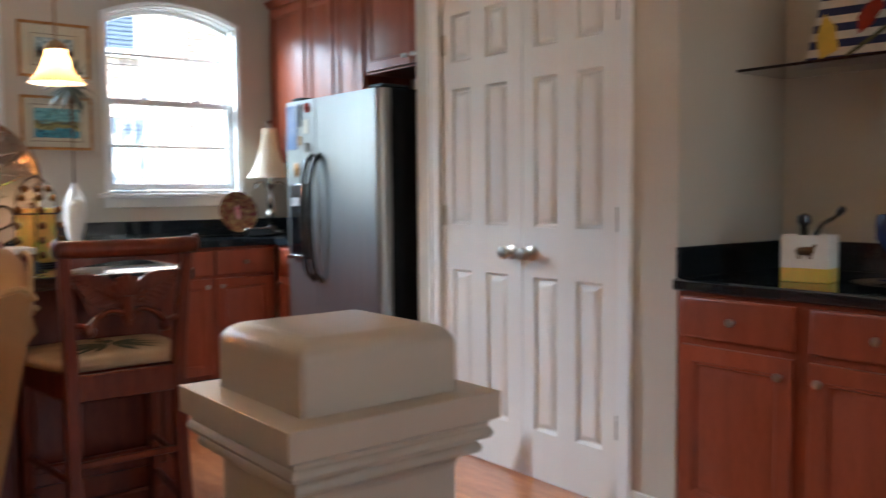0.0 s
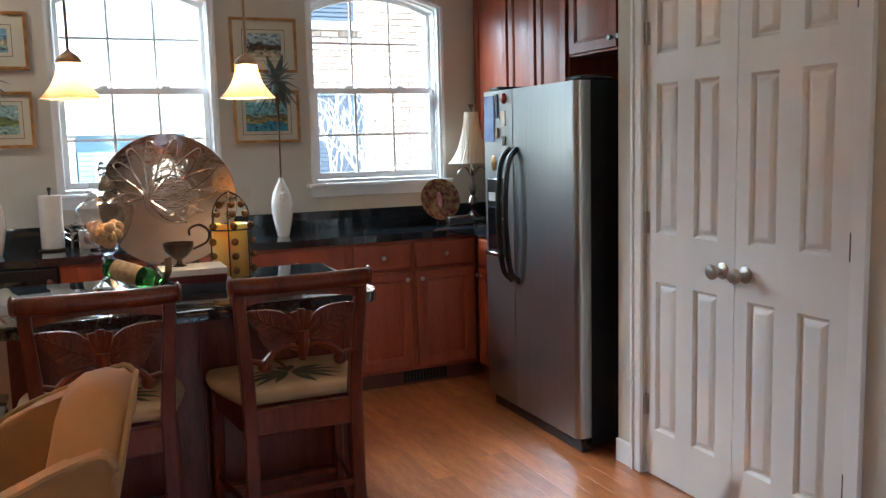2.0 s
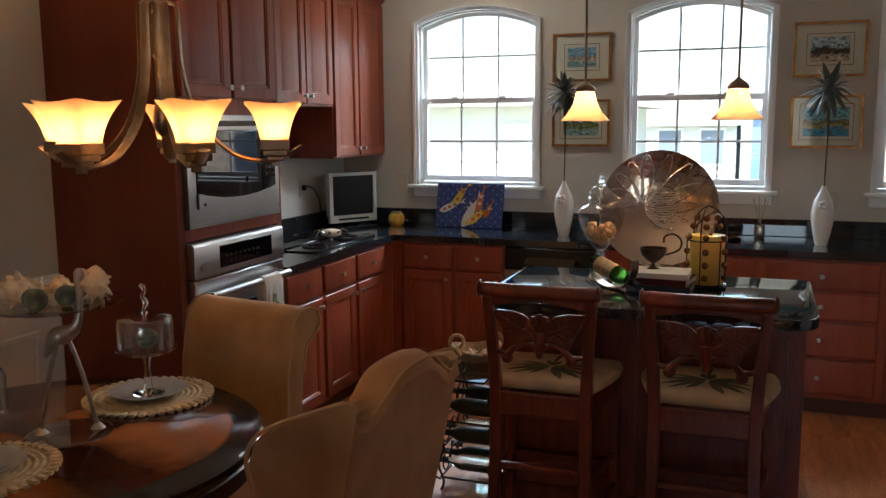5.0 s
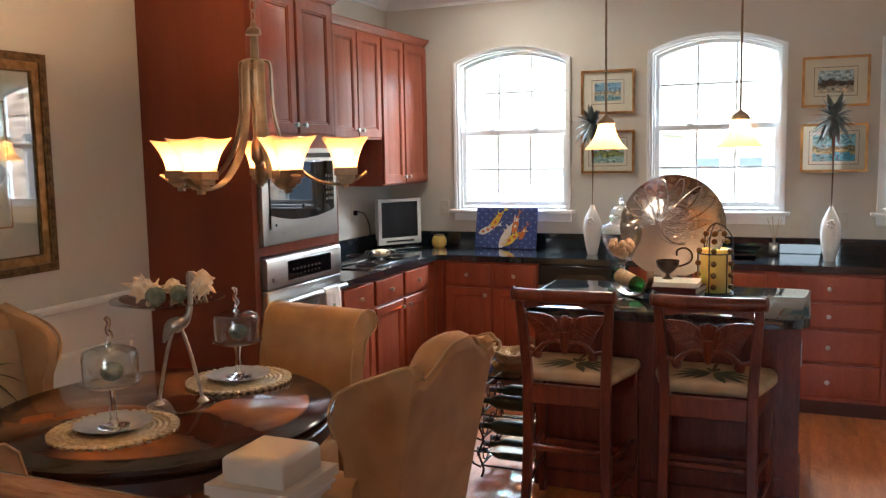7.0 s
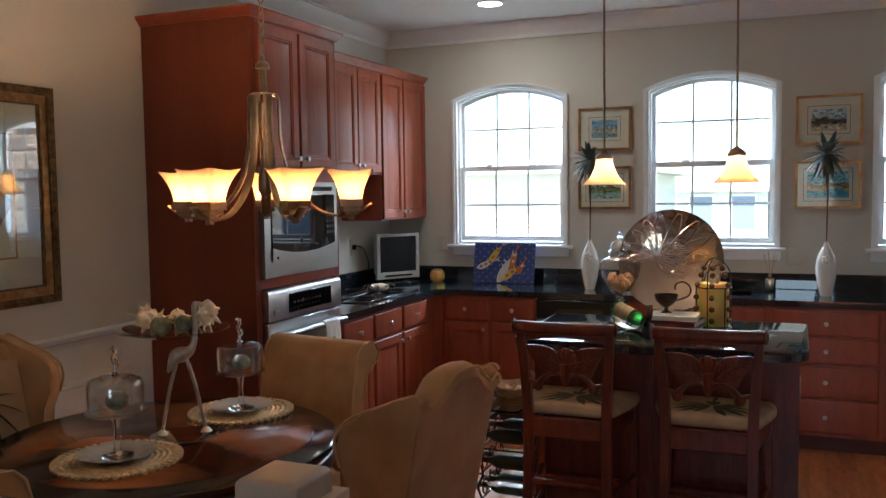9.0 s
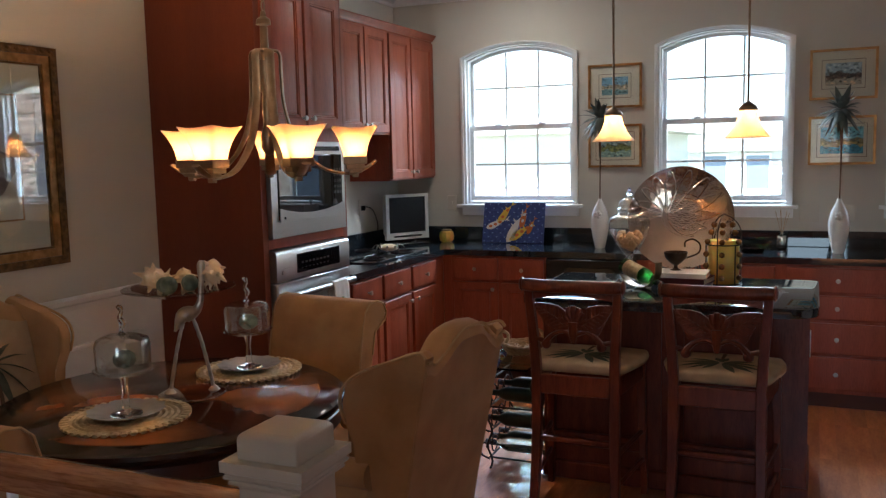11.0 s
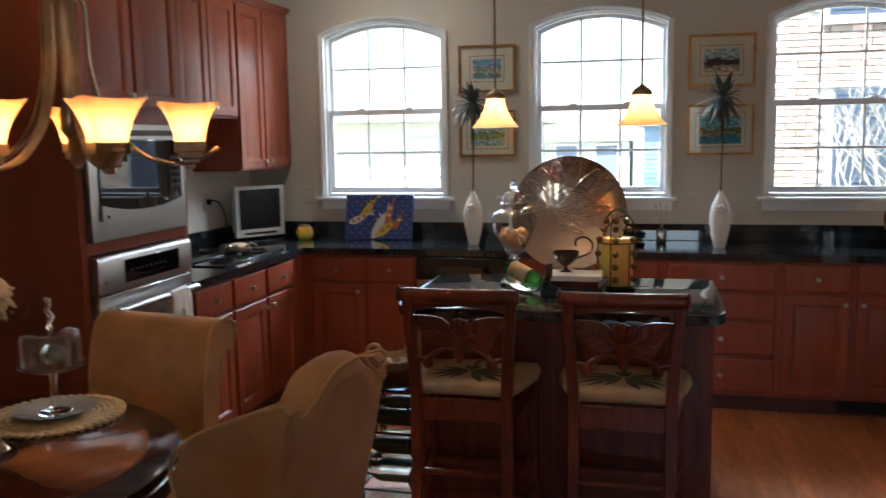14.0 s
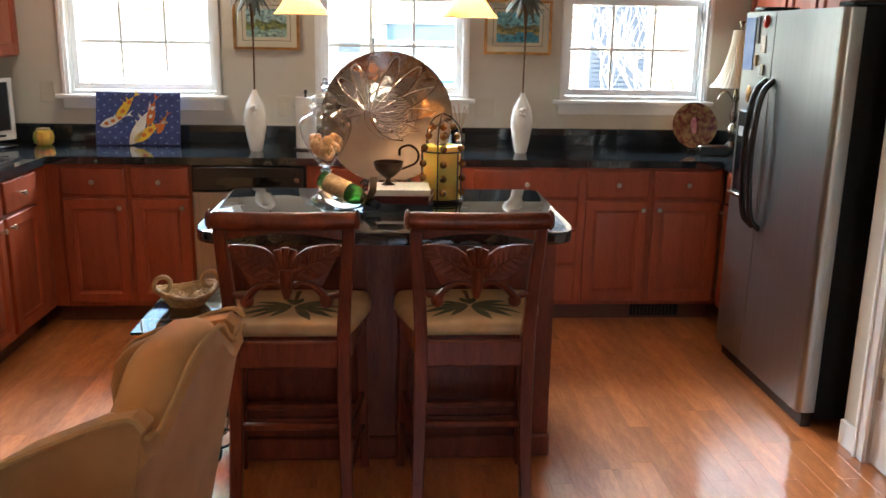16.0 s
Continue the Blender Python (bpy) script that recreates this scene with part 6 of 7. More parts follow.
# wine bottle lying in a curved steel cradle
cr = thing("bottle_cradle", (-0.17, -1.985, IZ), "curved bronze metal cradle holding a wine bottle", "bottle holder", "", -38)
pts = smooth_path([(-0.13, 0, 0.05), (-0.08, 0, 0.015), (0.0, 0, 0.003), (0.07, 0, 0.02), (0.115, 0, 0.075), (0.12, 0, 0.13)], 5)
bm = bmesh.new()
rows = [[bm.verts.new((q.x, -0.022, q.z)), bm.verts.new((q.x, 0.022, q.z)), bm.verts.new((q.x, 0.022, q.z + 0.005)), bm.verts.new((q.x, -0.022, q.z + 0.005))] for q in pts]
for a, b_ in zip(rows, rows[1:]):
    for k in range(4):
        bm.faces.new((a[k], a[(k + 1) % 4], b_[(k + 1) % 4], b_[k]))
bm.faces.new(rows[0])
bm.faces.new(rows[-1][::-1])
part("band", bm, BRONZE, cr)


def bottle(loc, m, glass_, label, lab=None, L=0.29, group=""):
    t = new("wine_bottle")
    t.matrix_world = Matrix.Translation(loc) @ m
    tagged(t, label, "bottle", group)
    part("glass", lathe([(0, 0.004), (0.03, 0.0), (0.037, 0.006), (0.037, L * 0.6), (0.030, L * 0.68), (0.016, L * 0.76), (0.0135, L * 0.97), (0.015, L), (0, L)], 24), glass_, t)
    if lab:
        part("paper_label", lathe([(0.0374, L * lab[0]), (0.0378, L * lab[0] + 0.0003), (0.0378, L * lab[1]), (0.0374, L * lab[1] + 0.0003)], 24), WICKER, t, "brown paper label")
    part("neck_foil", lathe([(0.0142, L * 0.82), (0.0146, L * 0.975), (0.0158, L * 1.002), (0, L * 1.003)], 16), BOOKC, t)
    return t


bottle((-0.270, -1.90, IZ + 0.098), Euler((0, radians(104), radians(-38))).to_matrix().to_4x4(), GREENG, "green glass wine bottle with a label in a metal cradle", (0.12, 0.50), 0.28)
# small copper pitcher in front of the platter
q = thing("cream_pitcher", (-0.02, -1.90, IZ + 0.081), "dark bronze footed pitcher with a looped handle on the books", "pitcher")
part("body", lathe([(0, 0), (0.028, 0.0), (0.011, 0.010), (0.009, 0.022), (0.030, 0.036), (0.052, 0.060), (0.058, 0.088), (0.055, 0.088), (0.048, 0.062), (0, 0.040)], 24), DBRONZE, q)
part("handle", tube(smooth_path([(0.052, 0, 0.060), (0.105, 0, 0.085), (0.112, 0, 0.125), (0.080, 0, 0.150), (0.045, 0, 0.138), (0.042, 0, 0.112)], 4), 0.0045, 8), DBRONZE, q)

DARKB = surface("dark_bottle_glass", (0.012, 0.022, 0.012), rough=0.3, scale=20, spec=0.35)

# ---- wine rack and basket beside the island ----
r = thing("wine_rack", (-0.765, -2.02, 0), "black wrought-iron scroll wine rack with a glass top", "wine rack")
for sx in (-0.115, 0.115):
    for sy in (-0.17, 0.17):
        pts = [(sx + 0.012 * math.sin(z * 40), sy, z) for z in [0.02 * k for k in range(28)]]
        part("post", tube(pts, 0.006, 6), IRON, r)
    for z in (0.06, 0.19, 0.32, 0.45, 0.54):
        part("side_bar", tube([(sx, -0.17, z), (sx, 0.17, z)], 0.005, 6), IRON, r)
    for z in (0.06, 0.19, 0.32):
        for y in (-0.10, 0.0, 0.10):
            c = [(sx, y + 0.042 * math.cos(2 * math.pi * k / 20), z + 0.052 + 0.042 * math.sin(2 * math.pi * k / 20)) for k in range(20)]
            part("ring", tube(c, 0.004, 6, closed=True), IRON, r)
for sx in (-1, 1):
    for z in (0.10, 0.24, 0.38):
        part("scroll", tube(smooth_path([(sx * 0.115, -0.172, z - 0.05), (sx * 0.16, -0.172, z - 0.03), (sx * 0.165, -0.172, z + 0.02), (sx * 0.135, -0.172, z + 0.03), (sx * 0.13, -0.172, z + 0.005)], 4), 0.005, 6), IRON, r)
for z in (0.06, 0.32, 0.54):
    for sy in (-0.17, 0.17):
        part("cross_bar", tube([(-0.115, sy, z), (0.115, sy, z)], 0.005, 6), IRON, r)
part("glass_top", bbox(-0.125, -0.33, 0.552, 0.135, 0.25, 0.562, bevel=0.003), TEALG, r, "clear greenish glass")
for k, (y, z, g_) in enumerate(((-0.10, 0.075, TEALG), (0.0, 0.075, DARKB), (0.10, 0.075, TEALG), (-0.10, 0.205, DARKB), (0.0, 0.205, TEALG), (-0.10, 0.335, DARKB), (0.10, 0.335, DARKB))):
    bottle((-0.765 + 0.14, -2.02 + y, z + 0.037), Euler((0, radians(-90), 0)).to_matrix().to_4x4(), g_,
           "pale teal glass bottle lying in the iron rack" if g_ is TEALG else "dark glass wine bottle lying in the iron rack", None, 0.30, "bottles in the rack")
b = thing("basket", (-0.765, -2.04, 0.563), "small oval woven rope basket with ring handles on the glass top", "basket", "", 28)
for k in range(7):
    rx, ry, z = 0.062 + 0.008 * k, 0.056 + 0.008 * k, 0.009 + 0.0085 * k
    pts = [(rx * math.cos(2 * math.pi * q / 40), ry * math.sin(2 * math.pi * q / 40), z + 0.012 * (k / 6) * math.cos(4 * math.pi * q / 40) + 0.0018 * (q % 2)) for q in range(40)]
    part("rope_coil", tube(pts, 0.0075, 6, closed=True), WICKER, b)
part("bottom", lathe([(0, 0.001), (0.066, 0.001), (0.066, 0.008), (0, 0.008)], 30, m=Matrix.Diagonal((1, 0.65, 1, 1))), WICKER, b)
for s in (-1, 1):
    part("ring_handle", tube([(s * 0.088 + 0.030 * math.cos(2 * math.pi * q / 20), 0.0, 0.088 + 0.030 * math.sin(2 * math.pi * q / 20)) for q in range(20)], 0.009, 6, closed=True), WICKER, b)
for dx, dy in ((-0.02, 0.0), (0.04, 0.015)):
    seashell((-0.765 + dx, -2.04 + dy, 0.572), 0.03, (80, 20, 40 + 900 * dx), "white spiny seashell in the woven basket", "shells in the basket")

# ---- things on the counters ----
CZ = 0.9145


def palm_vase(loc, label, seed):
    rnd = random.Random(seed)
    v = thing("vase", loc, label, "vase", "pair of vases under the pictures")
    part("body", lathe([(0, 0), (0.030, 0.0), (0.034, 0.006), (0.048, 0.07), (0.060, 0.14), (0.061, 0.19), (0.050, 0.25), (0.028, 0.295), (0.015, 0.32), (0.014, 0.335), (0.010, 0.335), (0.012, 0.31), (0, 0.29)], 32), CERAM, v)
    bm = bmesh.new()
    for k in range(5):
        a = radians(72 * k)
        bmesh.ops.create_icosphere(bm, subdivisions=2, radius=0.013, matrix=pose(0.015 * math.cos(a), -0.056, 0.232 + 0.016 * math.sin(a)))
    part("moulded_flower", bm, CERAM, v)
    p = thing("dried_palm", (loc[0], loc[1], loc[2] + 0.30), "grey-green artificial palm head on a thin dark stem", "artificial plant", "pair of palm stems")
    part("stem", tube([(0, 0, 0), (0.003, 0, 0.3), (0, 0, 0.46), (0, 0, 0.59)], [0.0045, 0.0045, 0.011, 0.018], 8), BROWNF, p)
    for k in range(46):
        a = 2.399 * k
        up = 1.3 - 2.3 * k / 45
        L = 0.105 + 0.065 * rnd.random()
        d = Vector((math.cos(a) * math.cos(up), math.sin(a) * math.cos(up), math.sin(up)))
        pts = [Vector((0, 0, 0.572)) + d * L * q / 4 - Vector((0, 0, 0.05)) * (q / 4) ** 2 * math.cos(up) for q in range(5)]
        part("leaf", tube(pts, [0.006, 0.014, 0.018, 0.012, 0.002], 6, flat=0.2), LEAFM, p)


palm_vase((-0.742, -0.355, CZ), "slim white ceramic vase with a moulded flower beside the sink", 1)
palm_vase((0.728, -0.350, CZ), "slim white ceramic vase with a moulded flower on the open worktop", 2)

# koi picture leaning on the wall
k_ = thing("koi_tile", (-1.435, -0.155, CZ), "blue tile picture with yellow and orange koi leaning on wall", "picture")
lean_m = pose(0, 0, 0, -13)
bm = bbox(-0.235, -0.006, 0.0, 0.235, 0.006, 0.30, bevel=0.002)
bmesh.ops.transform(bm, matrix=lean_m, verts=bm.verts)
part("panel", bm, BLUE, k_)
random.seed(11)


def koi(x, z, ang, L, body, spots):
    m = lean_m @ Matrix.Translation((x, -0.0068, z)) @ Euler((0, radians(-ang), 0)).to_matrix().to_4x4()
    n = 12
    up = [(-L / 2 + L * 0.8 * k / n, L * 0.13 * math.sin(math.pi * (k / n) ** 0.7)) for k in range(n + 1)]
    bend_ = lambda u: 0.12 * L * math.sin(2.5 * u / L)
    pts = [(u, w + bend_(u)) for u, w in up] + [(L * 0.5, bend_(L * .5) + 0.1 * L), (L * 0.42, bend_(L * .42)), (L * 0.5, bend_(L * .5) - 0.1 * L)] + [(u, -w + bend_(u)) for u, w in up[-1:0:-1]]
    bm = prism(pts, -0.002, 0.0, "y")
    bmesh.ops.transform(bm, matrix=m, verts=bm.verts)
    part("fish", bm, body, k_)
    for sx in (-0.12, 0.02):
        bm = prism([(sx * L, bend_(sx * L)), (sx * L + 0.10 * L, bend_(sx * L) + 0.22 * L), (sx * L + 0.12 * L, bend_(sx * L))], -0.0015, 0.0, "y")
        bmesh.ops.transform(bm, matrix=m, verts=bm.verts)
        part("fin", bm, body, k_)
    for sx in spots:
        bm = prism([(sx * L + 0.07 * L * math.cos(a), bend_(sx * L) + 0.055 * L * math.sin(a)) for a in [2 * math.pi * q / 8 for q in range(8)]], -0.003, -0.0018, "y")
        bmesh.ops.transform(bm, matrix=m, verts=bm.verts)
        part("fish_marking", bm, ORG if body is not ORG else WHT, k_)


koi(-0.06, 0.225, 38, 0.20, YEL, (-0.2, 0.1))
koi(-0.12, 0.145, 8, 0.19, WHT, (-0.3, -0.1, 0.1))
koi(0.02, 0.12, 48, 0.26, WHT, ())
koi(0.08, 0.20, 60, 0.18, ORG, (-0.2, 0.05))
koi(0.07, 0.085, 20, 0.22, YEL, (-0.2, 0.0, 0.2))
koi(0.14, 0.13, 50, 0.14, ORG, (0.0,))
bm = bmesh.new()
for a in range(15):
    for b2 in range(10):
        if (a + b2) % 2 == 0:
            cx, cz = -0.22 + 0.0315 * a, 0.012 + 0.0305 * b2
            prism([(cx - 0.008, cz), (cx, cz - 0.006), (cx + 0.008, cz), (cx, cz + 0.006)], -0.0064, -0.0060, "y", bm)
bmesh.ops.transform(bm, matrix=lean_m, verts=bm.verts)
part("wave_pattern", bm, surface("pale_blue_dots", (0.20, 0.30, 0.55), rough=0.4), k_, kind="stuff")

# television
tv = thing("television", (-2.21, -0.33, CZ), "small silver-framed flat television, switched off, on a stand", "television", "", 57.6)
part("bezel", arch_ring([(-0.185, 0.035), (0.185, 0.035), (0.185, 0.37), (-0.185, 0.37)], [(-0.158, 0.085), (0.158, 0.085), (0.158, 0.348), (-0.158, 0.348)], -0.025, 0.0), PALEP, tv)
part("screen", bbox(-0.1585, -0.018, 0.0845, 0.1585, -0.012, 0.3485), BLACKP, tv)
part("back_shell", bbox(-0.18, 0.0, 0.065, 0.18, 0.045, 0.365, bevel=0.015), PALEP, tv)
part("speaker_strip", bbox(-0.12, -0.027, 0.052, 0.12, -0.0245, 0.064), BLACKP, tv)
part("neck", bbox(-0.05, -0.005, 0.012, 0.05, 0.035, 0.065, bevel=0.004), BLACKP, tv)
part("foot", bbox(-0.15, -0.10, 0.0, 0.15, 0.08, 0.013, bevel=0.006), BLACKP, tv)
solo("power_cord", tube(smooth_path([(-2.425, -0.62, 1.20), (-2.395, -0.60, 1.205), (-2.36, -0.57, 1.18), (-2.35, -0.52, 1.08), (-2.37, -0.48, 0.95), (-2.33, -0.44, CZ + 0.004), (-2.25, -0.36, CZ + 0.006)], 6), 0.004, 8), BLACKP, (0, 0, 0), "black power cord from the wall outlet to the television", "cord")
pk = thing("pumpkin_candle", (-1.95, -0.17, CZ), "small ribbed yellow pumpkin candle jar with a dark lid", "candle")
bm = lathe([(0, 0), (0.035, 0.0), (0.050, 0.015), (0.055, 0.045), (0.048, 0.075), (0.036, 0.084), (0, 0.084)], 40)
bend(bm, lambda x, y, z: (x * (1 + 0.05 * math.cos(10 * math.atan2(y, x))), y * (1 + 0.05 * math.cos(10 * math.atan2(y, x))), z))
part("body", bm, WAX, pk)
part("lid", lathe([(0, 0.084), (0.038, 0.0845), (0.038, 0.094), (0.01, 0.098), (0, 0.098)], 24), WICKER, pk)
sh = thing("shell_ornament", (-2.03, -0.98, CZ + 0.015), "silver and cream crab-shaped shell ornament on the cooktop", "ornament")
bm = bmesh.new()
bmesh.ops.create_icosphere(bm, subdivisions=3, radius=0.055)
bend(bm, lambda x, y, z: (x * 1.25, y * (1 + 0.06 * math.sin(40 * x)), z * 0.45 + 0.03))
part("body", bm, SHELLM, sh)
for k in range(8):
    a = radians(20 + 45 * k)
    part("claw", tube(smooth_path([(0.05 * math.cos(a), 0.05 * math.sin(a), 0.03), (0.09 * math.cos(a), 0.09 * math.sin(a), 0.045), (0.115 * math.cos(a), 0.115 * math.sin(a), 0.004)], 3), [0.007, 0.007, 0.006, 0.006, 0.005, 0.004, 0.002], 6), SILVER, sh)
# between the windows by the sink
r_ = thing("paper_towel", (-0.475, -0.27, CZ), "upright roll of white paper towel on a dark stand", "paper towel")
part("roll", lathe([(0.018, 0.012), (0.055, 0.012), (0.057, 0.018), (0.057, 0.285), (0.055, 0.29), (0.018, 0.29)], 32), PAPER, r_)
part("stand", lathe([(0, 0), (0.07, 0), (0.07, 0.008), (0.008, 0.0118), (0.006, 0.31), (0.011, 0.318), (0.008, 0.33), (0, 0.333)], 24), IRON, r_)
f_ = thing("metal_flower", (-0.385, -0.33, CZ), "small dark pewter flower ornament beside the paper towel", "ornament")
part("stem", tube([(0, 0, 0), (0.005, 0, 0.08), (0, 0, 0.14)], 0.005, 6), SILVER, f_)
for k in range(9):
    a = 2.4 * k
    part("petal", tube([(0, 0, 0.04 + 0.011 * k), (0.035 * math.cos(a), 0.035 * math.sin(a), 0.055 + 0.011 * k), (0.045 * math.cos(a), 0.045 * math.sin(a), 0.04 + 0.011 * k)], [0.004, 0.011, 0.002], 6, flat=0.4), SILVER, f_)
w_ = thing("small_clock_radio", (-0.30, -0.28, CZ), "small white square box with a round speaker by the sink", "radio")
part("case", bbox(-0.05, -0.03, 0, 0.05, 0.03, 0.10, bevel=0.008, seg=2), PALEP, w_)
part("dial", lathe([(0, 0), (0.028, 0), (0.026, 0.004), (0, 0.004)], 24, m=pose(0, -0.0305, 0.052, 90)), SILVER, w_)
d_ = thing("reed_diffuser", (0.40, -0.16, CZ), "small square glass reed diffuser with wooden sticks", "diffuser")
part("bottle", bbox(-0.03, -0.03, 0, 0.03, 0.03, 0.085, bevel=0.008, seg=2), SILVER, d_)
part("neck", lathe([(0.014, 0.0855), (0.014, 0.10), (0.0, 0.10)], 14), SILVER, d_)
for k in range(7):
    a = 0.9 * k
    part("reed", tube([(0.004 * math.cos(a), 0.004 * math.sin(a), 0.1005), (0.045 * math.cos(a), 0.045 * math.sin(a), 0.235 + 0.01 * (k % 3))], 0.0017, 5), WICKER, d_)
# the right-hand corner: decorated plate, grey box, lamp
pl = thing("decorative_plate", (1.77, -0.20, CZ), "round amber and maroon decorative plate standing on an easel", "plate")
m = pose(0, 0, 0.150, -14) @ Euler((radians(90), 0, 0)).to_matrix().to_4x4()
bm = lathe([(0, -0.012), (0.07, -0.010), (0.11, 0.0), (0.132, 0.008), (0.133, 0.012), (0.108, 0.006), (0.07, -0.004), (0, -0.005)], 48)
bmesh.ops.transform(bm, matrix=m, verts=bm.verts)
part("plate_body", bm, surface("maroon_mosaic", (0.15, 0.02, 0.03), (0.42, 0.30, 0.14), rough=0.15, scale=34, coat=0.6), pl)
for k in range(12):
    a = 2 * math.pi * k / 12
    bm = lathe([(0, 0), (0.016, 0), (0.012, 0.006), (0, 0.007)], 10, m=m @ pose(0.10 * math.cos(a), 0.10 * math.sin(a), -0.004))
    part("rim_motif", bm, GREENG if k % 3 == 0 else (GOLD if k % 3 == 1 else RED), pl)
bm = lathe([(0, 0), (0.03, 0), (0.02, 0.008), (0, 0.009)], 8, m=m @ pose(0, 0, -0.010) @ Matrix.Diagonal((0.8, 2.2, 1, 1)))
part("centre_motif", bm, surface("pink_motif", (0.60, 0.15, 0.22), (0.85, 0.5, 0.5), rough=0.3, scale=30), pl)
part("easel", tube(smooth_path([(-0.05, -0.055, 0.03), (-0.045, -0.05, 0.006), (0, 0.03, 0.006), (0.045, -0.05, 0.006), (0.05, -0.055, 0.03)], 4), 0.004, 6), IRON, pl)
solo("trinket_box", bbox(-0.085, -0.045, 0, 0.085, 0.045, 0.055, bevel=0.006), SILVER, (1.83, -0.36, CZ), "low grey metal trinket box in front of the plate", "box", "", -4)
la = thing("table_lamp", (2.0, -0.20, CZ), "ornate pewter table lamp with a pleated linen bell shade, not lit", "table lamp")
part("foot", bbox(-0.06, -0.06, 0, 0.06, 0.06, 0.03, bevel=0.008, seg=2), SILVER, la)
part("column", lathe([(0.045, 0.031), (0.03, 0.05), (0.014, 0.065), (0.026, 0.085), (0.034, 0.11), (0.03, 0.14), (0.012, 0.165), (0.018, 0.18), (0.024, 0.21), (0.014, 0.25), (0.010, 0.30), (0.016, 0.32), (0.010, 0.34), (0.008, 0.40), (0, 0.40)], 24), SILVER, la)
for k in range(6):
    a = radians(60 * k + 10)
    c, s_ = math.cos(a), math.sin(a)
    part("metal_leaf", tube(smooth_path([(0.01 * c, 0.01 * s_, 0.29), (0.05 * c, 0.05 * s_, 0.345), (0.095 * c, 0.095 * s_, 0.335), (0.115 * c, 0.115 * s_, 0.30)], 3), [0.004, 0.007, 0.009, 0.010, 0.010, 0.009, 0.008, 0.006, 0.004, 0.002], 6, flat=0.4), SILVER, la)
bm = lathe([(0.148, 0.372), (0.120, 0.405), (0.090, 0.46), (0.066, 0.54), (0.050, 0.62), (0.044, 0.695)], 72)
bend(bm, lambda x, y, z: (x * (1 + 0.02 * math.cos(36 * math.atan2(y, x))), y * (1 + 0.02 * math.cos(36 * math.atan2(y, x))), z))
part("shade", bm, LINEN, la)
part("harp", tube([(0, 0, 0.40), (0, 0, 0.70)], 0.003, 6), SILVER, la)
part("finial", lathe([(0.04, 0.695), (0.006, 0.70), (0.008, 0.715), (0.018, 0.735), (0.020, 0.745), (0, 0.747)], 16), SILVER, la)

# outlets and switches
PLATEM = surface("almond_plastic", (0.60, 0.55, 0.47), rough=0.4, scale=20, vary=0.04)
for x, z, w2, n_, lab in ((-1.97, 1.20, 0.075, 1, "almond single light switch plate on the wall"), (-0.62, 1.135, 0.075, 1, "almond outlet plate between the windows"), (0.56, 1.135, 0.12, 2, "almond double switch plate under the pictures"), (0.80, 1.135, 0.075, 1, "almond outlet plate beside the switches")):
    o = thing("outlet_plate", (x, -0.001, z), lab, "outlet", "wall plates")
    part("plate", bbox(-w2 / 2, -0.005, -0.057, w2 / 2, 0, 0.057, bevel=0.002), PLATEM, o)
    for k in range(n_):
        xx = (k - (n_ - 1) / 2) * 0.046
        part("toggle", bbox(xx - 0.005, -0.012, -0.012, xx + 0.005, -0.0052, 0.012), PLATEM, o)
o = thing("outlet_plate", (XW + 0.001, -0.62, 1.20), "almond outlet plate above the cooktop", "outlet", "wall plates", 90)
part("plate", bbox(-0.037, -0.006, -0.058, 0.037, 0, 0.058, bevel=0.002), PLATEM, o)
part("plug", bbox(-0.015, -0.03, -0.02, 0.015, -0.0065, 0.015, bevel=0.004), BLACKP, o)
o = thing("floor_register", (1.50, -0.5375, 0.05), "dark metal air vent let into the toe kick", "air vent")
part("vent_frame", bbox(-0.14, -0.0085, -0.035, 0.14, -0.003, 0.035, bevel=0.002), BLACKM, o)
for k in range(12):
    part("slat", bbox(-0.125 + 0.021 * k, -0.011, -0.028, -0.118 + 0.021 * k, -0.009, 0.028), IRON, o)

# ---- pictures ----
ART = [painting("watercolour_town", (0.22, 0.42, 0.62), (0.62, 0.55, 0.42), (0.20, 0.36, 0.42), 1.0), painting("watercolour_garden", (0.35, 0.55, 0.60), (0.28, 0.36, 0.14), (0.30, 0.50, 0.50), 2.0),
       painting("watercolour_rock", (0.42, 0.56, 0.66), (0.10, 0.065, 0.05), (0.50, 0.44, 0.34), 3.5), painting("watercolour_bay", (0.20, 0.50, 0.62), (0.36, 0.33, 0.14), (0.05, 0.30, 0.50), 5.0)]


def gloss_pane(name, base=0.02):
    m, n, l, p = nodes_of(name)
    n.remove(p)
    tr, gl, mx, lw, pw, ma = (n.new(k) for k in ("ShaderNodeBsdfTransparent", "ShaderNodeBsdfGlossy", "ShaderNodeMixShader", "ShaderNodeLayerWeight", "ShaderNodeMath", "ShaderNodeMath"))
    pw.operation, pw.inputs[1].default_value = "POWER", 4.0
    ma.operation, ma.inputs[1].default_value, ma.inputs[2].default_value = "MULTIPLY_ADD", 0.7, base
    lw.inputs[0].default_value = 0.5
    l.new(lw.outputs["Facing"], pw.inputs[0])
    l.new(pw.outputs[0], ma.inputs[0])
    gl.inputs["Roughness"].default_value = 0.006
    tr.inputs[0].default_value = (0.97, 0.985, 0.98, 1)
    l.new(ma.outputs[0], mx.inputs[0])
    l.new(tr.outputs[0], mx.inputs[1])
    l.new(gl.outputs[0], mx.inputs[2])
    l.new(mx.outputs[0], n["Material Output"].inputs[0])
    return m


PGLASS = gloss_pane("picture_glass")


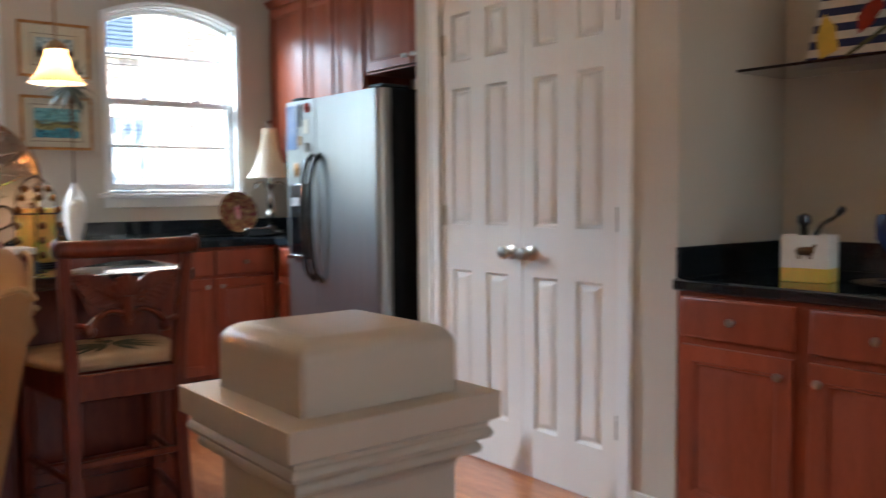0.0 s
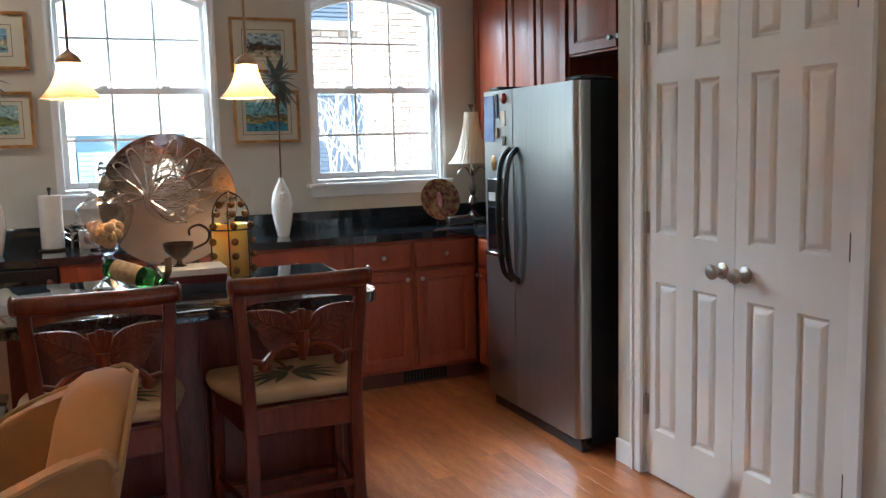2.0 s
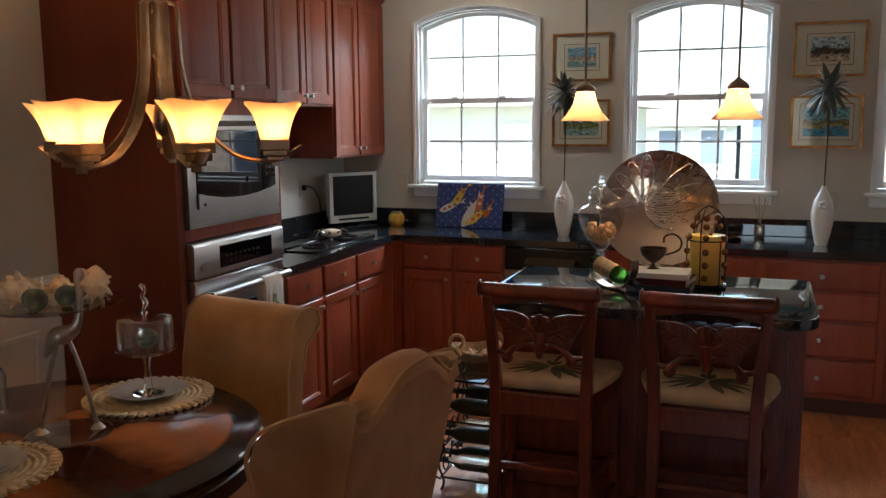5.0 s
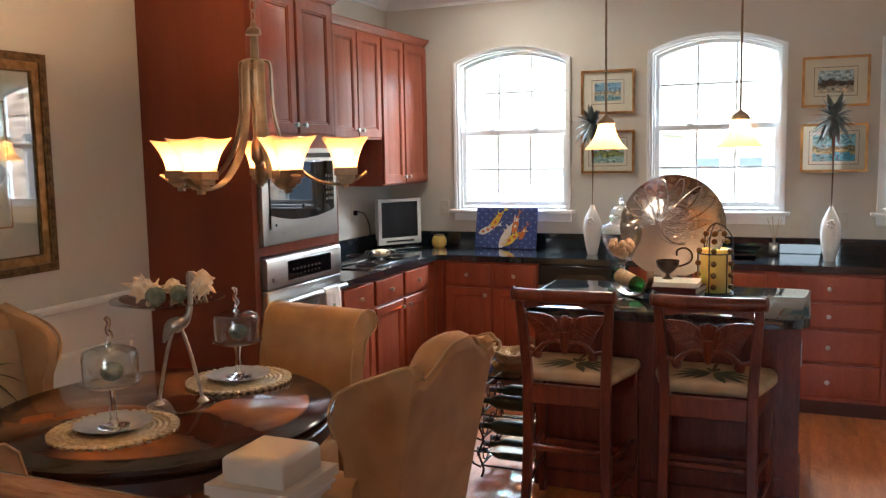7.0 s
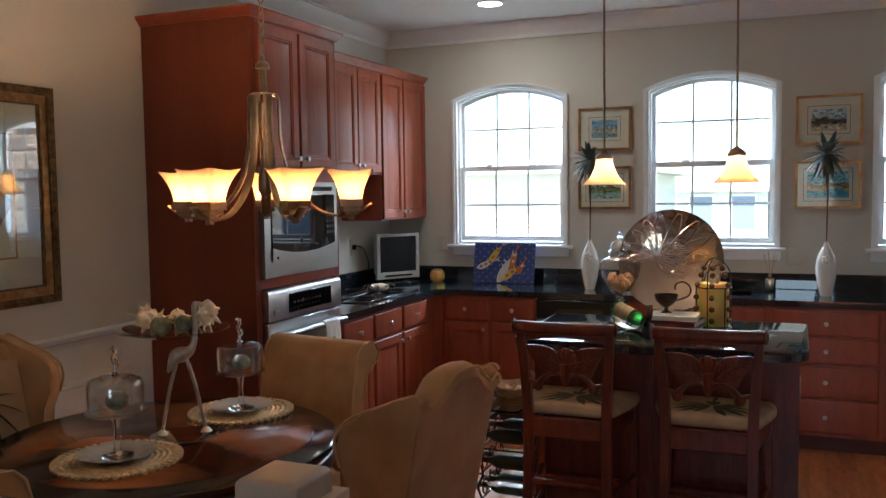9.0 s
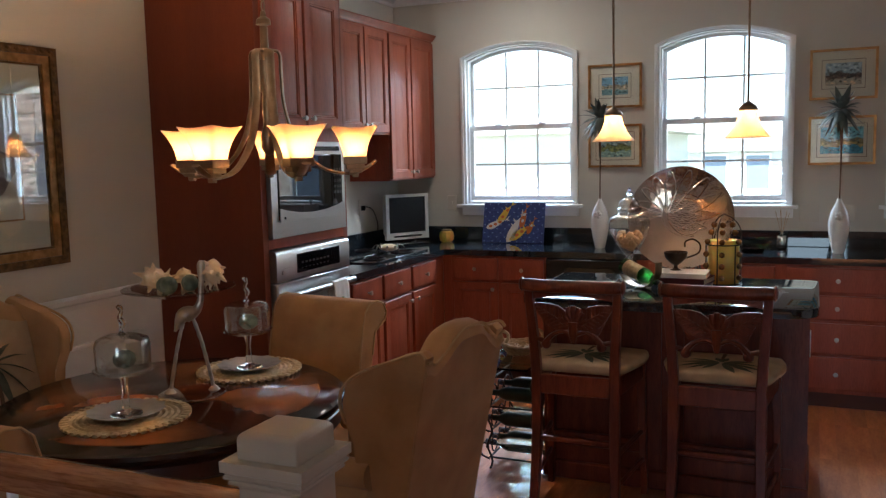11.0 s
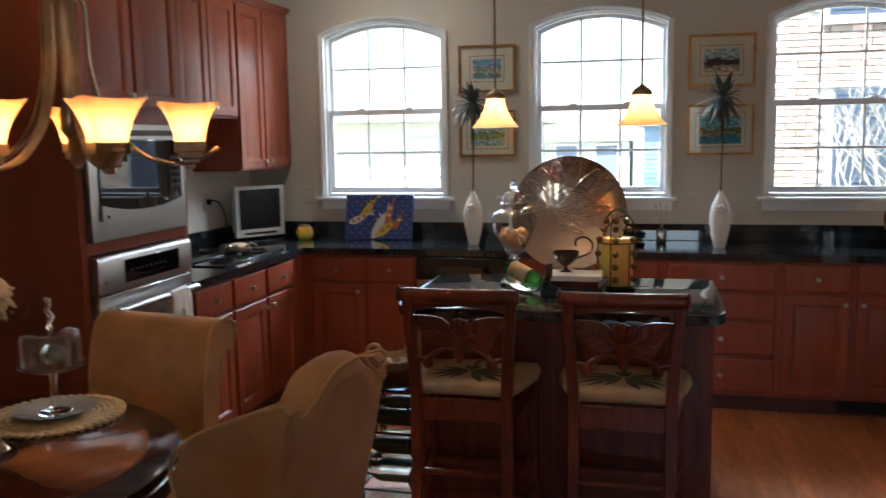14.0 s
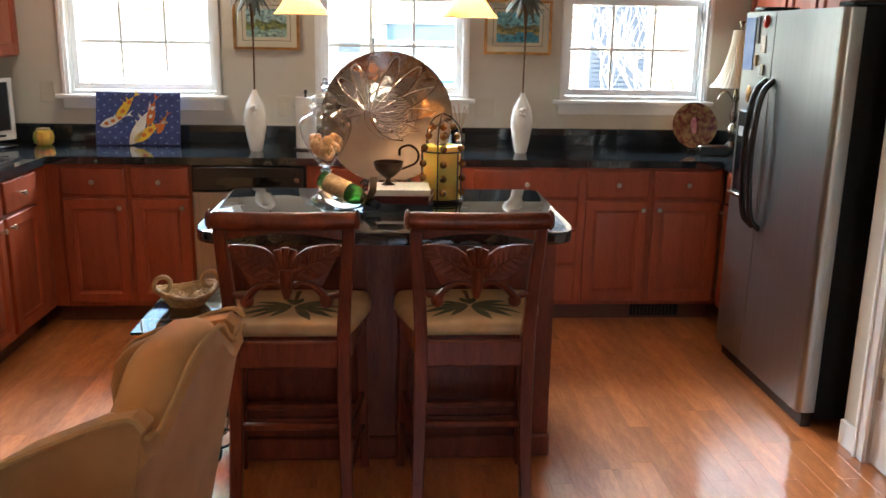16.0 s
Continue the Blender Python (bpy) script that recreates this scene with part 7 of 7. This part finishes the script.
def picture(x, z0, z1, art, aw, ah, label, w2=0.188):
    t = thing("framed_picture", (x, -0.001, z0), label, "picture", "pictures between the windows")
    h = z1 - z0
    fr = 0.016
    for n_, y in (("frame", 0),):
        part(n_, arch_ring([(-w2, 0), (w2, 0), (w2, h), (-w2, h)], [(-w2 + fr, fr), (w2 - fr, fr), (w2 - fr, h - fr), (-w2 + fr, h - fr)], -0.022, 0.0), GOLD, t)
    part("mat", bbox(-w2 + fr, -0.010, fr, w2 - fr, -0.006, h - fr), MATB, t)
    part("mat_line", arch_ring([(-aw - 0.022, h / 2 - ah - 0.022), (aw + 0.022, h / 2 - ah - 0.022), (aw + 0.022, h / 2 + ah + 0.022), (-aw - 0.022, h / 2 + ah + 0.022)],
                               [(-aw - 0.019, h / 2 - ah - 0.019), (aw + 0.019, h / 2 - ah - 0.019), (aw + 0.019, h / 2 + ah + 0.019), (-aw - 0.019, h / 2 + ah + 0.019)], -0.0105, -0.0098), BROWNF, t)
    part("print", bbox(-aw, -0.0112, h / 2 - ah, aw, -0.0098, h / 2 + ah), art, t)
    g = part("glass", bbox(-w2 + fr, -0.0150, fr, w2 - fr, -0.0142, h - fr), PGLASS, t, smooth=False)
    g.visible_shadow = False


picture(-0.713, 1.868, 2.172, ART[0], 0.092, 0.062, "gilt-framed watercolour of white houses by the sea in a wide mat")
picture(-0.713, 1.453, 1.753, ART[1], 0.115, 0.078, "gilt-framed watercolour of a green garden in a wide mat")
picture(0.740, 1.862, 2.180, ART[2], 0.105, 0.070, "gilt-framed watercolour of a dark rocky hill in a wide mat", 0.197)
picture(0.740, 1.448, 1.758, ART[3], 0.125, 0.085, "gilt-framed watercolour of a blue bay in a wide mat", 0.197)
# large framed print on the dining wall
MY = -3.325
m_ = thing("wall_picture", (XW + 0.001, MY, 1.143), "large dark gilt carved frame with a matted print behind glass", "picture", "", 90)
FW, FH = 0.95, 0.915
for i0, i1, y, mt_ in ((0.0, 0.035, -0.034, DGOLD), (0.035, 0.07, -0.026, GOLD), (0.07, 0.078, -0.020, DGOLD)):
    part("frame", arch_ring([(-FW + i0, i0), (-i0, i0), (-i0, FH - i0), (-FW + i0, FH - i0)], [(-FW + i1, i1), (-i1, i1), (-i1, FH - i1), (-FW + i1, FH - i1)], y, 0.0), mt_, m_)
bm = bmesh.new()
for k in range(22):
    bmesh.ops.create_icosphere(bm, subdivisions=1, radius=0.011, matrix=pose(-0.017, -0.033, 0.03 + 0.041 * k) @ Matrix.Diagonal((0.8, 0.5, 1.5, 1)))
    bmesh.ops.create_icosphere(bm, subdivisions=1, radius=0.011, matrix=pose(-0.03 - 0.042 * k, -0.033, 0.017) @ Matrix.Diagonal((1.5, 0.5, 0.8, 1)))
    bmesh.ops.create_icosphere(bm, subdivisions=1, radius=0.011, matrix=pose(-0.03 - 0.042 * k, -0.033, FH - 0.017) @ Matrix.Diagonal((1.5, 0.5, 0.8, 1)))
part("carving", bm, DGOLD, m_, kind="stuff")
part("mat", bbox(-FW + 0.078, -0.010, 0.078, -0.078, -0.004, FH - 0.078), MATB, m_)
part("mat_fillet", arch_ring([(-FW + 0.20, 0.20), (-0.20, 0.20), (-0.20, FH - 0.2), (-FW + 0.20, FH - 0.20)], [(-FW + 0.207, 0.207), (-0.207, 0.207), (-0.207, FH - 0.207), (-FW + 0.207, FH - 0.207)], -0.0125, -0.0098), GOLD, m_)
part("print", prism([(-0.36 + 0.13 * math.cos(a) * (1 + 0.2 * math.sin(3 * a)), 0.40 + 0.10 * math.sin(a)) for a in [2 * math.pi * k / 28 for k in range(28)]], -0.0115, -0.0099, "y"), surface("shell_print", (0.16, 0.12, 0.12), (0.35, 0.28, 0.24), rough=0.7, scale=14), m_)
g = part("glass", bbox(-FW + 0.078, -0.0172, 0.078, -0.078, -0.0164, FH - 0.078), gloss_pane("large_picture_glass", 0.12), m_, smooth=False)
g.visible_shadow = False

# ---- lamps ----
def bell(r_top, r_rim, h, seg, n=14, th=0.003, square=0.0):
    """A flared glass shade, closed end at z = 0, opening at z = h (h may be negative)."""
    out = []
    for k in range(n + 1):
        u = k / n
        out.append((r_top + (r_rim - r_top) * (0.35 * u + 0.65 * u ** 2.6), h * u))
    inner = [(max(0.001, r - th), z) for r, z in out[::-1]]
    bm = lathe(out + inner, seg)
    if square:
        def f(x, y, z):
            a, u = math.atan2(y, x), max(0, z / h)
            k = 1 / (abs(math.cos(a)) ** 8 + abs(math.sin(a)) ** 8) ** 0.125
            return (x * k, y * k, z + h * square * u ** 4 * (k - 1))
        bend(bm, f)
    return bm


for k, (x, y) in enumerate(((-0.345, -1.78), (0.290, -1.78))):
    p = thing("pendant_light", (x, y, H), "lit pendant lamp with a flared amber glass shade", "pendant light", "pendants over the island")
    part("canopy", lathe([(0, 0), (0.072, -0.001), (0.070, -0.012), (0.054, -0.024), (0.022, -0.042), (0.012, -0.060), (0, -0.060)], 28), BRONZE, p)
    part("rod", tube([(0, 0, -0.03), (0, 0, 1.775 - H)], 0.0055, 8), BRONZE, p)
    part("socket", lathe([(0.006, 1.792 - H), (0.012, 1.786 - H), (0.020, 1.780 - H), (0.034, 1.770 - H), (0.044, 1.756 - H), (0.045, 1.745 - H), (0.0, 1.744 - H)], 28), BRONZE, p)
    bm = bell(0.040, 0.108, -0.125, 40, square=0.0)
    bmesh.ops.transform(bm, matrix=Matrix.Translation((0, 0, 1.743 - H)), verts=bm.verts)
    part("shade", bm, AMBER, p)
    b_ = part("bulb", lathe([(0, 0), (0.012, -0.002), (0.022, -0.03), (0.020, -0.048), (0, -0.06)], 16, at=(0, 0, 1.735 - H)), glow("bulb_glow", (1.0, 0.80, 0.55), 22) if k == 0 else MATS["bulb_glow"], p)
    lamp("pendant_bulb", "POINT", 0.9, pose(x, y, 1.645), (1.0, 0.82, 0.62), 0.02)

CX, CY = -1.018, -3.79
c = thing("chandelier", (CX, CY, -0.012), "lit five-arm brushed bronze chandelier with flared amber glass shades", "chandelier", "", 3)
part("canopy", lathe([(0, H + 0.0115), (0.065, H + 0.0115), (0.06, H - 0.015), (0.015, H - 0.035), (0, H - 0.035)], 28), BRONZE, c)
z = H - 0.035
k = 0
while z > 2.045:
    pts = [(0.009 * math.cos(a), 0, z - 0.020 + 0.020 * math.sin(a)) if k % 2 == 0 else (0, 0.009 * math.cos(a), z - 0.020 + 0.020 * math.sin(a)) for a in [2 * math.pi * q / 14 for q in range(14)]]
    part("chain_link", tube(pts, 0.0024, 5, closed=True), BRONZE, c)
    z -= 0.0335
    k += 1
part("loop", lathe([(0, 2.05), (0.008, 2.045), (0.010, 2.03), (0.022, 2.02), (0.024, 2.005), (0, 2.0)], 16), BRONZE, c)
part("column", lathe([(0.012, 2.0), (0.014, 1.90), (0.018, 1.895), (0.018, 1.80), (0.013, 1.79), (0.012, 1.70), (0.022, 1.66), (0.024, 1.62), (0.010, 1.60), (0, 1.595)], 20), BRONZE, c, "pale gold brushed metal")
for turn in (29, -41, -96, -172, 121):
    a = radians(turn)
    ca, sa = math.cos(a), math.sin(a)
    pp = smooth_path([(r * ca, r * sa, zz) for r, zz in [(0.022, 1.925), (0.045, 1.915), (0.048, 1.85), (0.054, 1.75), (0.09, 1.635), (0.165, 1.555), (0.25, 1.533), (0.30, 1.546), (0.34, 1.572)]], 5)
    part("arm", tube(pp, 0.0155, 8, flat=0.35), BRONZE, c)
    bx, by = 0.272 * ca, 0.272 * sa
    bm = bmesh.new()
    for w_, z0_, z1_ in ((0.010, 1.520, 1.534), (0.020, 1.534, 1.546), (0.030, 1.546, 1.562), (0.037, 1.562, 1.588)):
        box(bm, -w_, -w_, z0_, w_, w_, z1_, bevel=0.002)
    bmesh.ops.transform(bm, matrix=pose(bx, by, 0, 0, 0, math.degrees(a)), verts=bm.verts)
    part("cup", bm, BRONZE, c)
    bm = bell(0.036, 0.073, 0.090, 64, square=0.22)
    bmesh.ops.transform(bm, matrix=pose(bx, by, 1.588, 0, 0, math.degrees(a)), verts=bm.verts)
    part("shade", bm, AMBER, c)
    part("bulb", lathe([(0, 1.592), (0.012, 1.594), (0.021, 1.63), (0.018, 1.648), (0, 1.656)], 16, at=(bx, by, 0)), MATS["bulb_glow"], c)
    m3 = math.radians(3)
    lamp("chandelier_bulb", "POINT", 2.3, pose(CX + bx * math.cos(m3) - by * math.sin(m3), CY + bx * math.sin(m3) + by * math.cos(m3), 1.638), (1.0, 0.57, 0.27), 0.02)

for x, y, on in ((-1.32, -0.71, True), (0.09, -0.35, False), (-1.3, -3.0, False), (0.6, -3.0, False)):
    d = thing("ceiling_downlight", (x, y, H), "recessed white ceiling light, lit" if on else "recessed white ceiling light, not lit", "ceiling light", "recessed ceiling lights")
    part("ring", lathe([(0.098, 0), (0.096, -0.006), (0.078, -0.007), (0.076, -0.001)], 36), TRIM, d)
    part("diffuser", lathe([(0, -0.002), (0.0765, -0.0025), (0.0765, -0.0015), (0, -0.001)], 32), glow("lit_diffuser", (1.0, 0.93, 0.82), 12) if on else PALEP, d)
lamp("downlight", "AREA", 0.9, pose(-1.32, -0.71, H - 0.012), (1.0, 0.85, 0.68), 0.12)

# ---- outside ----
structure("ground", prism([(0.3, -0.6), (9.0, -0.6), (21.0, -3.6), (160.0, -3.6), (160.0, -5.0), (0.3, -5.0)], -90, 90, "x"), GROUND)
structure("pavement", bbox(-9, 3.4, -0.6, 30, 5.0, -0.57), CONC, "pale concrete path")
structure("road", bbox(-40, 22, -3.62, 50, 28, -3.56), CONC, "pale sunlit road")


FARWIN = surface("far_window_glass", (0.20, 0.24, 0.30), rough=0.3, scale=20)
PALEROOF = surface("pale_shingles", (0.42, 0.41, 0.40), (0.36, 0.35, 0.34), rough=0.9, scale=12)


def simple_house(name, x0, y0, x1, y1, h, mat_, label, wins, ridge=1.8, trim=TRIM, base=-3.6, roof=PALEROOF):
    t = thing(name, (x0, y0, base), label, "house", "houses outside")
    w, d = x1 - x0, y1 - y0
    part("wall", bbox(0, 0, 0, w, d, h), mat_, t)
    bm = bmesh.new()
    prism([(-0.4, h), (w + 0.4, h), (w / 2, h + ridge)], -0.4, d + 0.4, "y", bm)
    part("roof", bm, roof, t)
    for wx, wz, ww, wh in wins:
        wd = part("window", bbox(wx, -0.04, wz, wx + ww, 0.0, wz + wh), FARWIN, t)
        part("window_frame", arch_ring([(wx - 0.09, wz - 0.09), (wx + ww + 0.09, wz - 0.09), (wx + ww + 0.09, wz + wh + 0.09), (wx - 0.09, wz + wh + 0.09)], [(wx, wz), (wx + ww, wz), (wx + ww, wz + wh), (wx, wz + wh)], -0.07, -0.0), trim, wd)
    bm = bmesh.new()
    for k in range(int(h / 0.2)):
        box(bm, 0, -0.02, 0.2 * k, w, -0.002, 0.2 * k + 0.012)
    part("siding_shadow_line", bm, mat_, t, kind="stuff")
    return t


simple_house("white_house", -9.5, 7.5, -1.9, 13, 2.45, SIDING, "pale sided neighbouring house with a low pale roof", [], ridge=0.5, base=-0.6, roof=CONC)
simple_house("pale_house", -6.5, 32, -0.6, 40, 5.0, SIDING, "pale two-storey house across the road", [(x, z, 0.9, 1.4) for x in (0.9, 2.8, 4.5) for z in (0.9, 3.4)])
simple_house("blue_house", 0.0, 32, 4.4, 40, 5.6, BLUEH, "blue two-storey house with white-trimmed windows across the road", [(x, z, 0.9, 1.4) for x in (0.7, 2.4, 4.0) for z in (0.9, 3.4)])
simple_house("green_house", -14.5, 33, -6.5, 35, 5.4, GREENH, "green two-storey house across the road", [(x, z, 0.9, 1.4) for x in (0.9, 3.8) for z in (0.9, 3.4)])
v = thing("pickup_truck", (1.6, 25.0, -3.56), "dark parked pickup truck on the road", "truck")
part("body", prism([(-2.4, 0.45), (2.4, 0.45), (2.4, 1.05), (0.9, 1.1), (0.5, 1.75), (-0.7, 1.75), (-1.0, 1.1), (-2.4, 1.05)], -0.9, 0.9, "y", bevel=0.05), BOOKC, v)
for x in (-1.5, 1.5):
    part("wheel", tube([(x, -0.95, 0.38), (x, -0.7, 0.38)], 0.38, 20), BLACKP, v)
part("side_window", bbox(-0.55, -0.915, 1.15, 0.45, -0.902, 1.6), BLACKG, v)

# the brick house beyond the third window
BX0, BX1, BY, BH = 1.55, 9.0, 4.6, 6.6
b = thing("brick_house", (BX0, BY, -0.6), "sunlit tan and red brick house wall with slate-blue shuttered windows", "house", "houses outside")
part("wall", bbox(0.0, 0.02, 0, BX1 - BX0, 6.0, BH), MORTAR, b)
part("roof", prism([(-0.4, BH), (BX1 - BX0 + 0.4, BH), ((BX1 - BX0) / 2, BH + 2.4)], -0.4, 6.4, "y"), ROOF, b)
WINS = [(0.70, 1.22, 0.62, 1.42), (0.62, 3.42, 0.62, 1.3), (4.2, 1.22, 0.9, 1.42), (4.2, 3.42, 0.9, 1.3)]
for wx, wz, ww, wh in WINS:
    wd = part("window", bbox(wx, -0.02, wz, wx + ww, 0.015, wz + wh), SHUT, b, "dark slate-blue blinds behind glass")
    for k in range(int(wh / 0.05)):
        part("blind_slat", bbox(wx + 0.02, -0.028, wz + 0.05 * k + 0.01, wx + ww - 0.02, -0.021, wz + 0.05 * k + 0.045), SHUT, wd)
    part("sill", bbox(wx - 0.06, -0.07, wz - 0.09, wx + ww + 0.06, -0.02, wz - 0.001), MORTAR, wd)

# bare tree in front of it
def bare_tree(loc, h, seed, label, name="bare_tree"):
    rnd = random.Random(seed)
    t = thing(name, loc, label, "tree", "trees outside")
    part("trunk", tube([(0, 0, 0), (0.02, 0.01, h * 0.25), (0.0, 0.0, h * 0.5)], [0.045, 0.035, 0.022], 8), BARK, t)
    bm = bmesh.new()

    def grow(p, d, L, r, depth):
        pts = [p]
        for k in range(4):
            d = (d + Vector((rnd.uniform(-.25, .25), rnd.uniform(-.25, .25), rnd.uniform(-.1, .2)))).normalized()
            pts.append(pts[-1] + d * L / 4)
        tube(pts, [r, r * 0.85, r * 0.7, r * 0.55, r * 0.4], 5, bm)
        if depth:
            for k in (1, 2, 3, 4):
                dd = (d + Vector((rnd.uniform(-1, 1), rnd.uniform(-.6, .6), rnd.uniform(-.2, .7)))).normalized()
                grow(pts[k], dd, L * 0.62, r * 0.55, depth - 1)
    for k in range(7):
        a = k * 0.9
        grow(Vector((0, 0, h * (0.2 + 0.045 * k))), Vector((math.cos(a), math.sin(a) * 0.6, 0.7)).normalized(), h * 0.33, 0.018, 3)
    part("branches", bm, BARK, t)


bare_tree((2.75, 3.0, -0.6), 3.0, 3, "small bare tree with pale twigs before the brick house")


def leafy_tree(loc, h, seed, label):
    rnd = random.Random(seed)
    t = thing("tree", loc, label, "tree", "trees outside")
    part("trunk", tube([(0, 0, 0), (0.05, 0, h * 0.3), (0, 0, h * 0.7)], [0.22, 0.16, 0.07], 8), BARK, t)
    verts, faces = [], []
    for k in range(7000):
        a, u, q = rnd.uniform(0, 6.28), rnd.uniform(-1, 1), rnd.random() ** 0.4
        rr = h * 0.28 * q * (1 + 0.35 * noise.noise(Vector((math.cos(a) * 2, math.sin(a) * 2, u * 3 + seed))))
        s_ = math.sqrt(1 - u * u)
        c_ = Vector((rr * s_ * math.cos(a), rr * s_ * math.sin(a), h * 0.66 + rr * u * 1.2))
        n1, n2 = Vector((rnd.uniform(-1, 1), rnd.uniform(-1, 1), rnd.uniform(-1, 1))) * 0.22, Vector((rnd.uniform(-1, 1), rnd.uniform(-1, 1), rnd.uniform(-1, 1))) * 0.22
        i0 = len(verts)
        verts += [c_ - n1, c_ - n2, c_ + n1, c_ + n2]
        faces.append((i0, i0 + 1, i0 + 2, i0 + 3))
    me = bpy.data.meshes.new("crown")
    me.from_pydata([tuple(v_) for v_ in verts], [], faces)
    me.materials.append(FOLI)
    ob = new("crown", me)
    ob.parent = t


for k, (x, y, h) in enumerate(((-19.0, 62, 7.5), (-12.5, 66, 7.0))):
    leafy_tree((x, y, -3.6), h, k, "green leafy tree beyond the neighbouring houses")

# ---- floor boards, laid north to south ----
PW = 0.083
board = {}


def board_mesh(L):
    key = round(L, 2)
    if key not in board:
        bm = bmesh.new()
        box(bm, 0.0001, 0.0001, -0.012, PW - 0.0001, key - 0.0003, 0.0)
        bmesh.ops.recalc_face_normals(bm, faces=bm.faces)
        bm.normal_update()
        top = list({e for f in bm.faces if f.normal.z > 0.5 for e in f.edges})
        bmesh.ops.bevel(bm, geom=top, offset=0.0003, segments=1, affect="EDGES")
        board[key] = finish(bm, "floor_board", FLOORW, False)
    return board[key]


floor = new("floor")
tagged(floor, "glossy red-brown oak strip floor", "", "", "structure")
rnd = random.Random(5)
near, far_v, far_f = [], [], []
x = XW
while x < NX:
    y = -rnd.uniform(0.2, 1.2)
    top_y = 0.0
    while top_y > SOUTH:
        L = round(rnd.choice((0.45, 0.6, 0.75, 0.9, 1.05, 1.2, 1.4)), 2)
        if top_y == 0.0:
            L = round(rnd.choice((0.3, 0.45, 0.6, 0.9)), 2)
        y0 = top_y - L
        if top_y > -5.0 and -1.0 < x < 1.75 and not (-0.55 < x < 0.5 and top_y < -1.6 and y0 > -2.15) and len(near) < 300 and top_y > -4.1:
            near.append((x, y0, L))
        else:
            i0 = len(far_v)
            a, b2 = x + 0.0004, x + PW - 0.0004
            far_v += [(a, y0 + 0.0004, -0.012), (b2, y0 + 0.0004, -0.012), (b2, top_y - 0.0006, -0.012), (a, top_y - 0.0006, -0.012), (a, y0 + 0.0004, 0), (b2, y0 + 0.0004, 0), (b2, top_y - 0.0006, 0), (a, top_y - 0.0006, 0)]
            far_f += [tuple(i0 + k for k in q) for q in ((3, 2, 1, 0), (4, 5, 6, 7), (0, 1, 5, 4), (1, 2, 6, 5), (2, 3, 7, 6), (3, 0, 4, 7))]
        top_y = y0
    x += PW
me = bpy.data.meshes.new("far_boards")
me.from_pydata(far_v, [], far_f)
me.materials.append(FLOORW)
ob = new("far_boards", me)
ob.parent = floor
tagged(ob, kind="stuff")
for x, y, L in near:
    ob = new("floor_board", board_mesh(L))
    ob.location = (x, y, 0)
    ob.parent = floor

# ---- bricks of the house outside ----
bw, bh, gap = 0.20, 0.062, 0.012
wall_b = [o for o in b.children if o.name.split(".")[0] == "wall"][0]
bmb = bbox(0, -0.012, 0, bw, 0.03, bh, bevel=0.003)
brick_me = finish(bmb, "brick", BRICK, False)
fv, ff, n_near = [], [], 0
rows_ = int(BH / (bh + gap))
for r_i in range(rows_):
    z = r_i * (bh + gap)
    xk = -(0.5 * (bw + gap) if r_i % 2 else 0)
    while xk < BX1 - BX0:
        x0, x1 = max(0, xk), min(BX1 - BX0, xk + bw)
        hit = any(x1 > wx - 0.0 and x0 < wx + ww and z + bh > wz - 0.09 and z < wz + wh for wx, wz, ww, wh in WINS)
        if not hit and x1 - x0 > 0.02:
            whole = x1 - x0 > bw - 0.001
            if whole and 1.75 < z < 2.95 and 0.2 < xk < 3.4 and n_near < 300:
                ob = new("brick", brick_me)
                ob.location = (xk, 0, z)
                ob.parent = wall_b
                n_near += 1
            else:
                i0 = len(fv)
                fv += [(x0, -0.012, z), (x1, -0.012, z), (x1, 0.03, z), (x0, 0.03, z), (x0, -0.012, z + bh), (x1, -0.012, z + bh), (x1, 0.03, z + bh), (x0, 0.03, z + bh)]
                ff += [tuple(i0 + k for k in q) for q in ((3, 2, 1, 0), (4, 5, 6, 7), (0, 1, 5, 4), (1, 2, 6, 5), (2, 3, 7, 6), (3, 0, 4, 7))]
        xk += bw + gap
me = bpy.data.meshes.new("bricks")
me.from_pydata(fv, [], ff)
me.materials.append(BRICK)
ob = new("bricks", me)
ob.parent = wall_b
tagged(ob, kind="stuff")
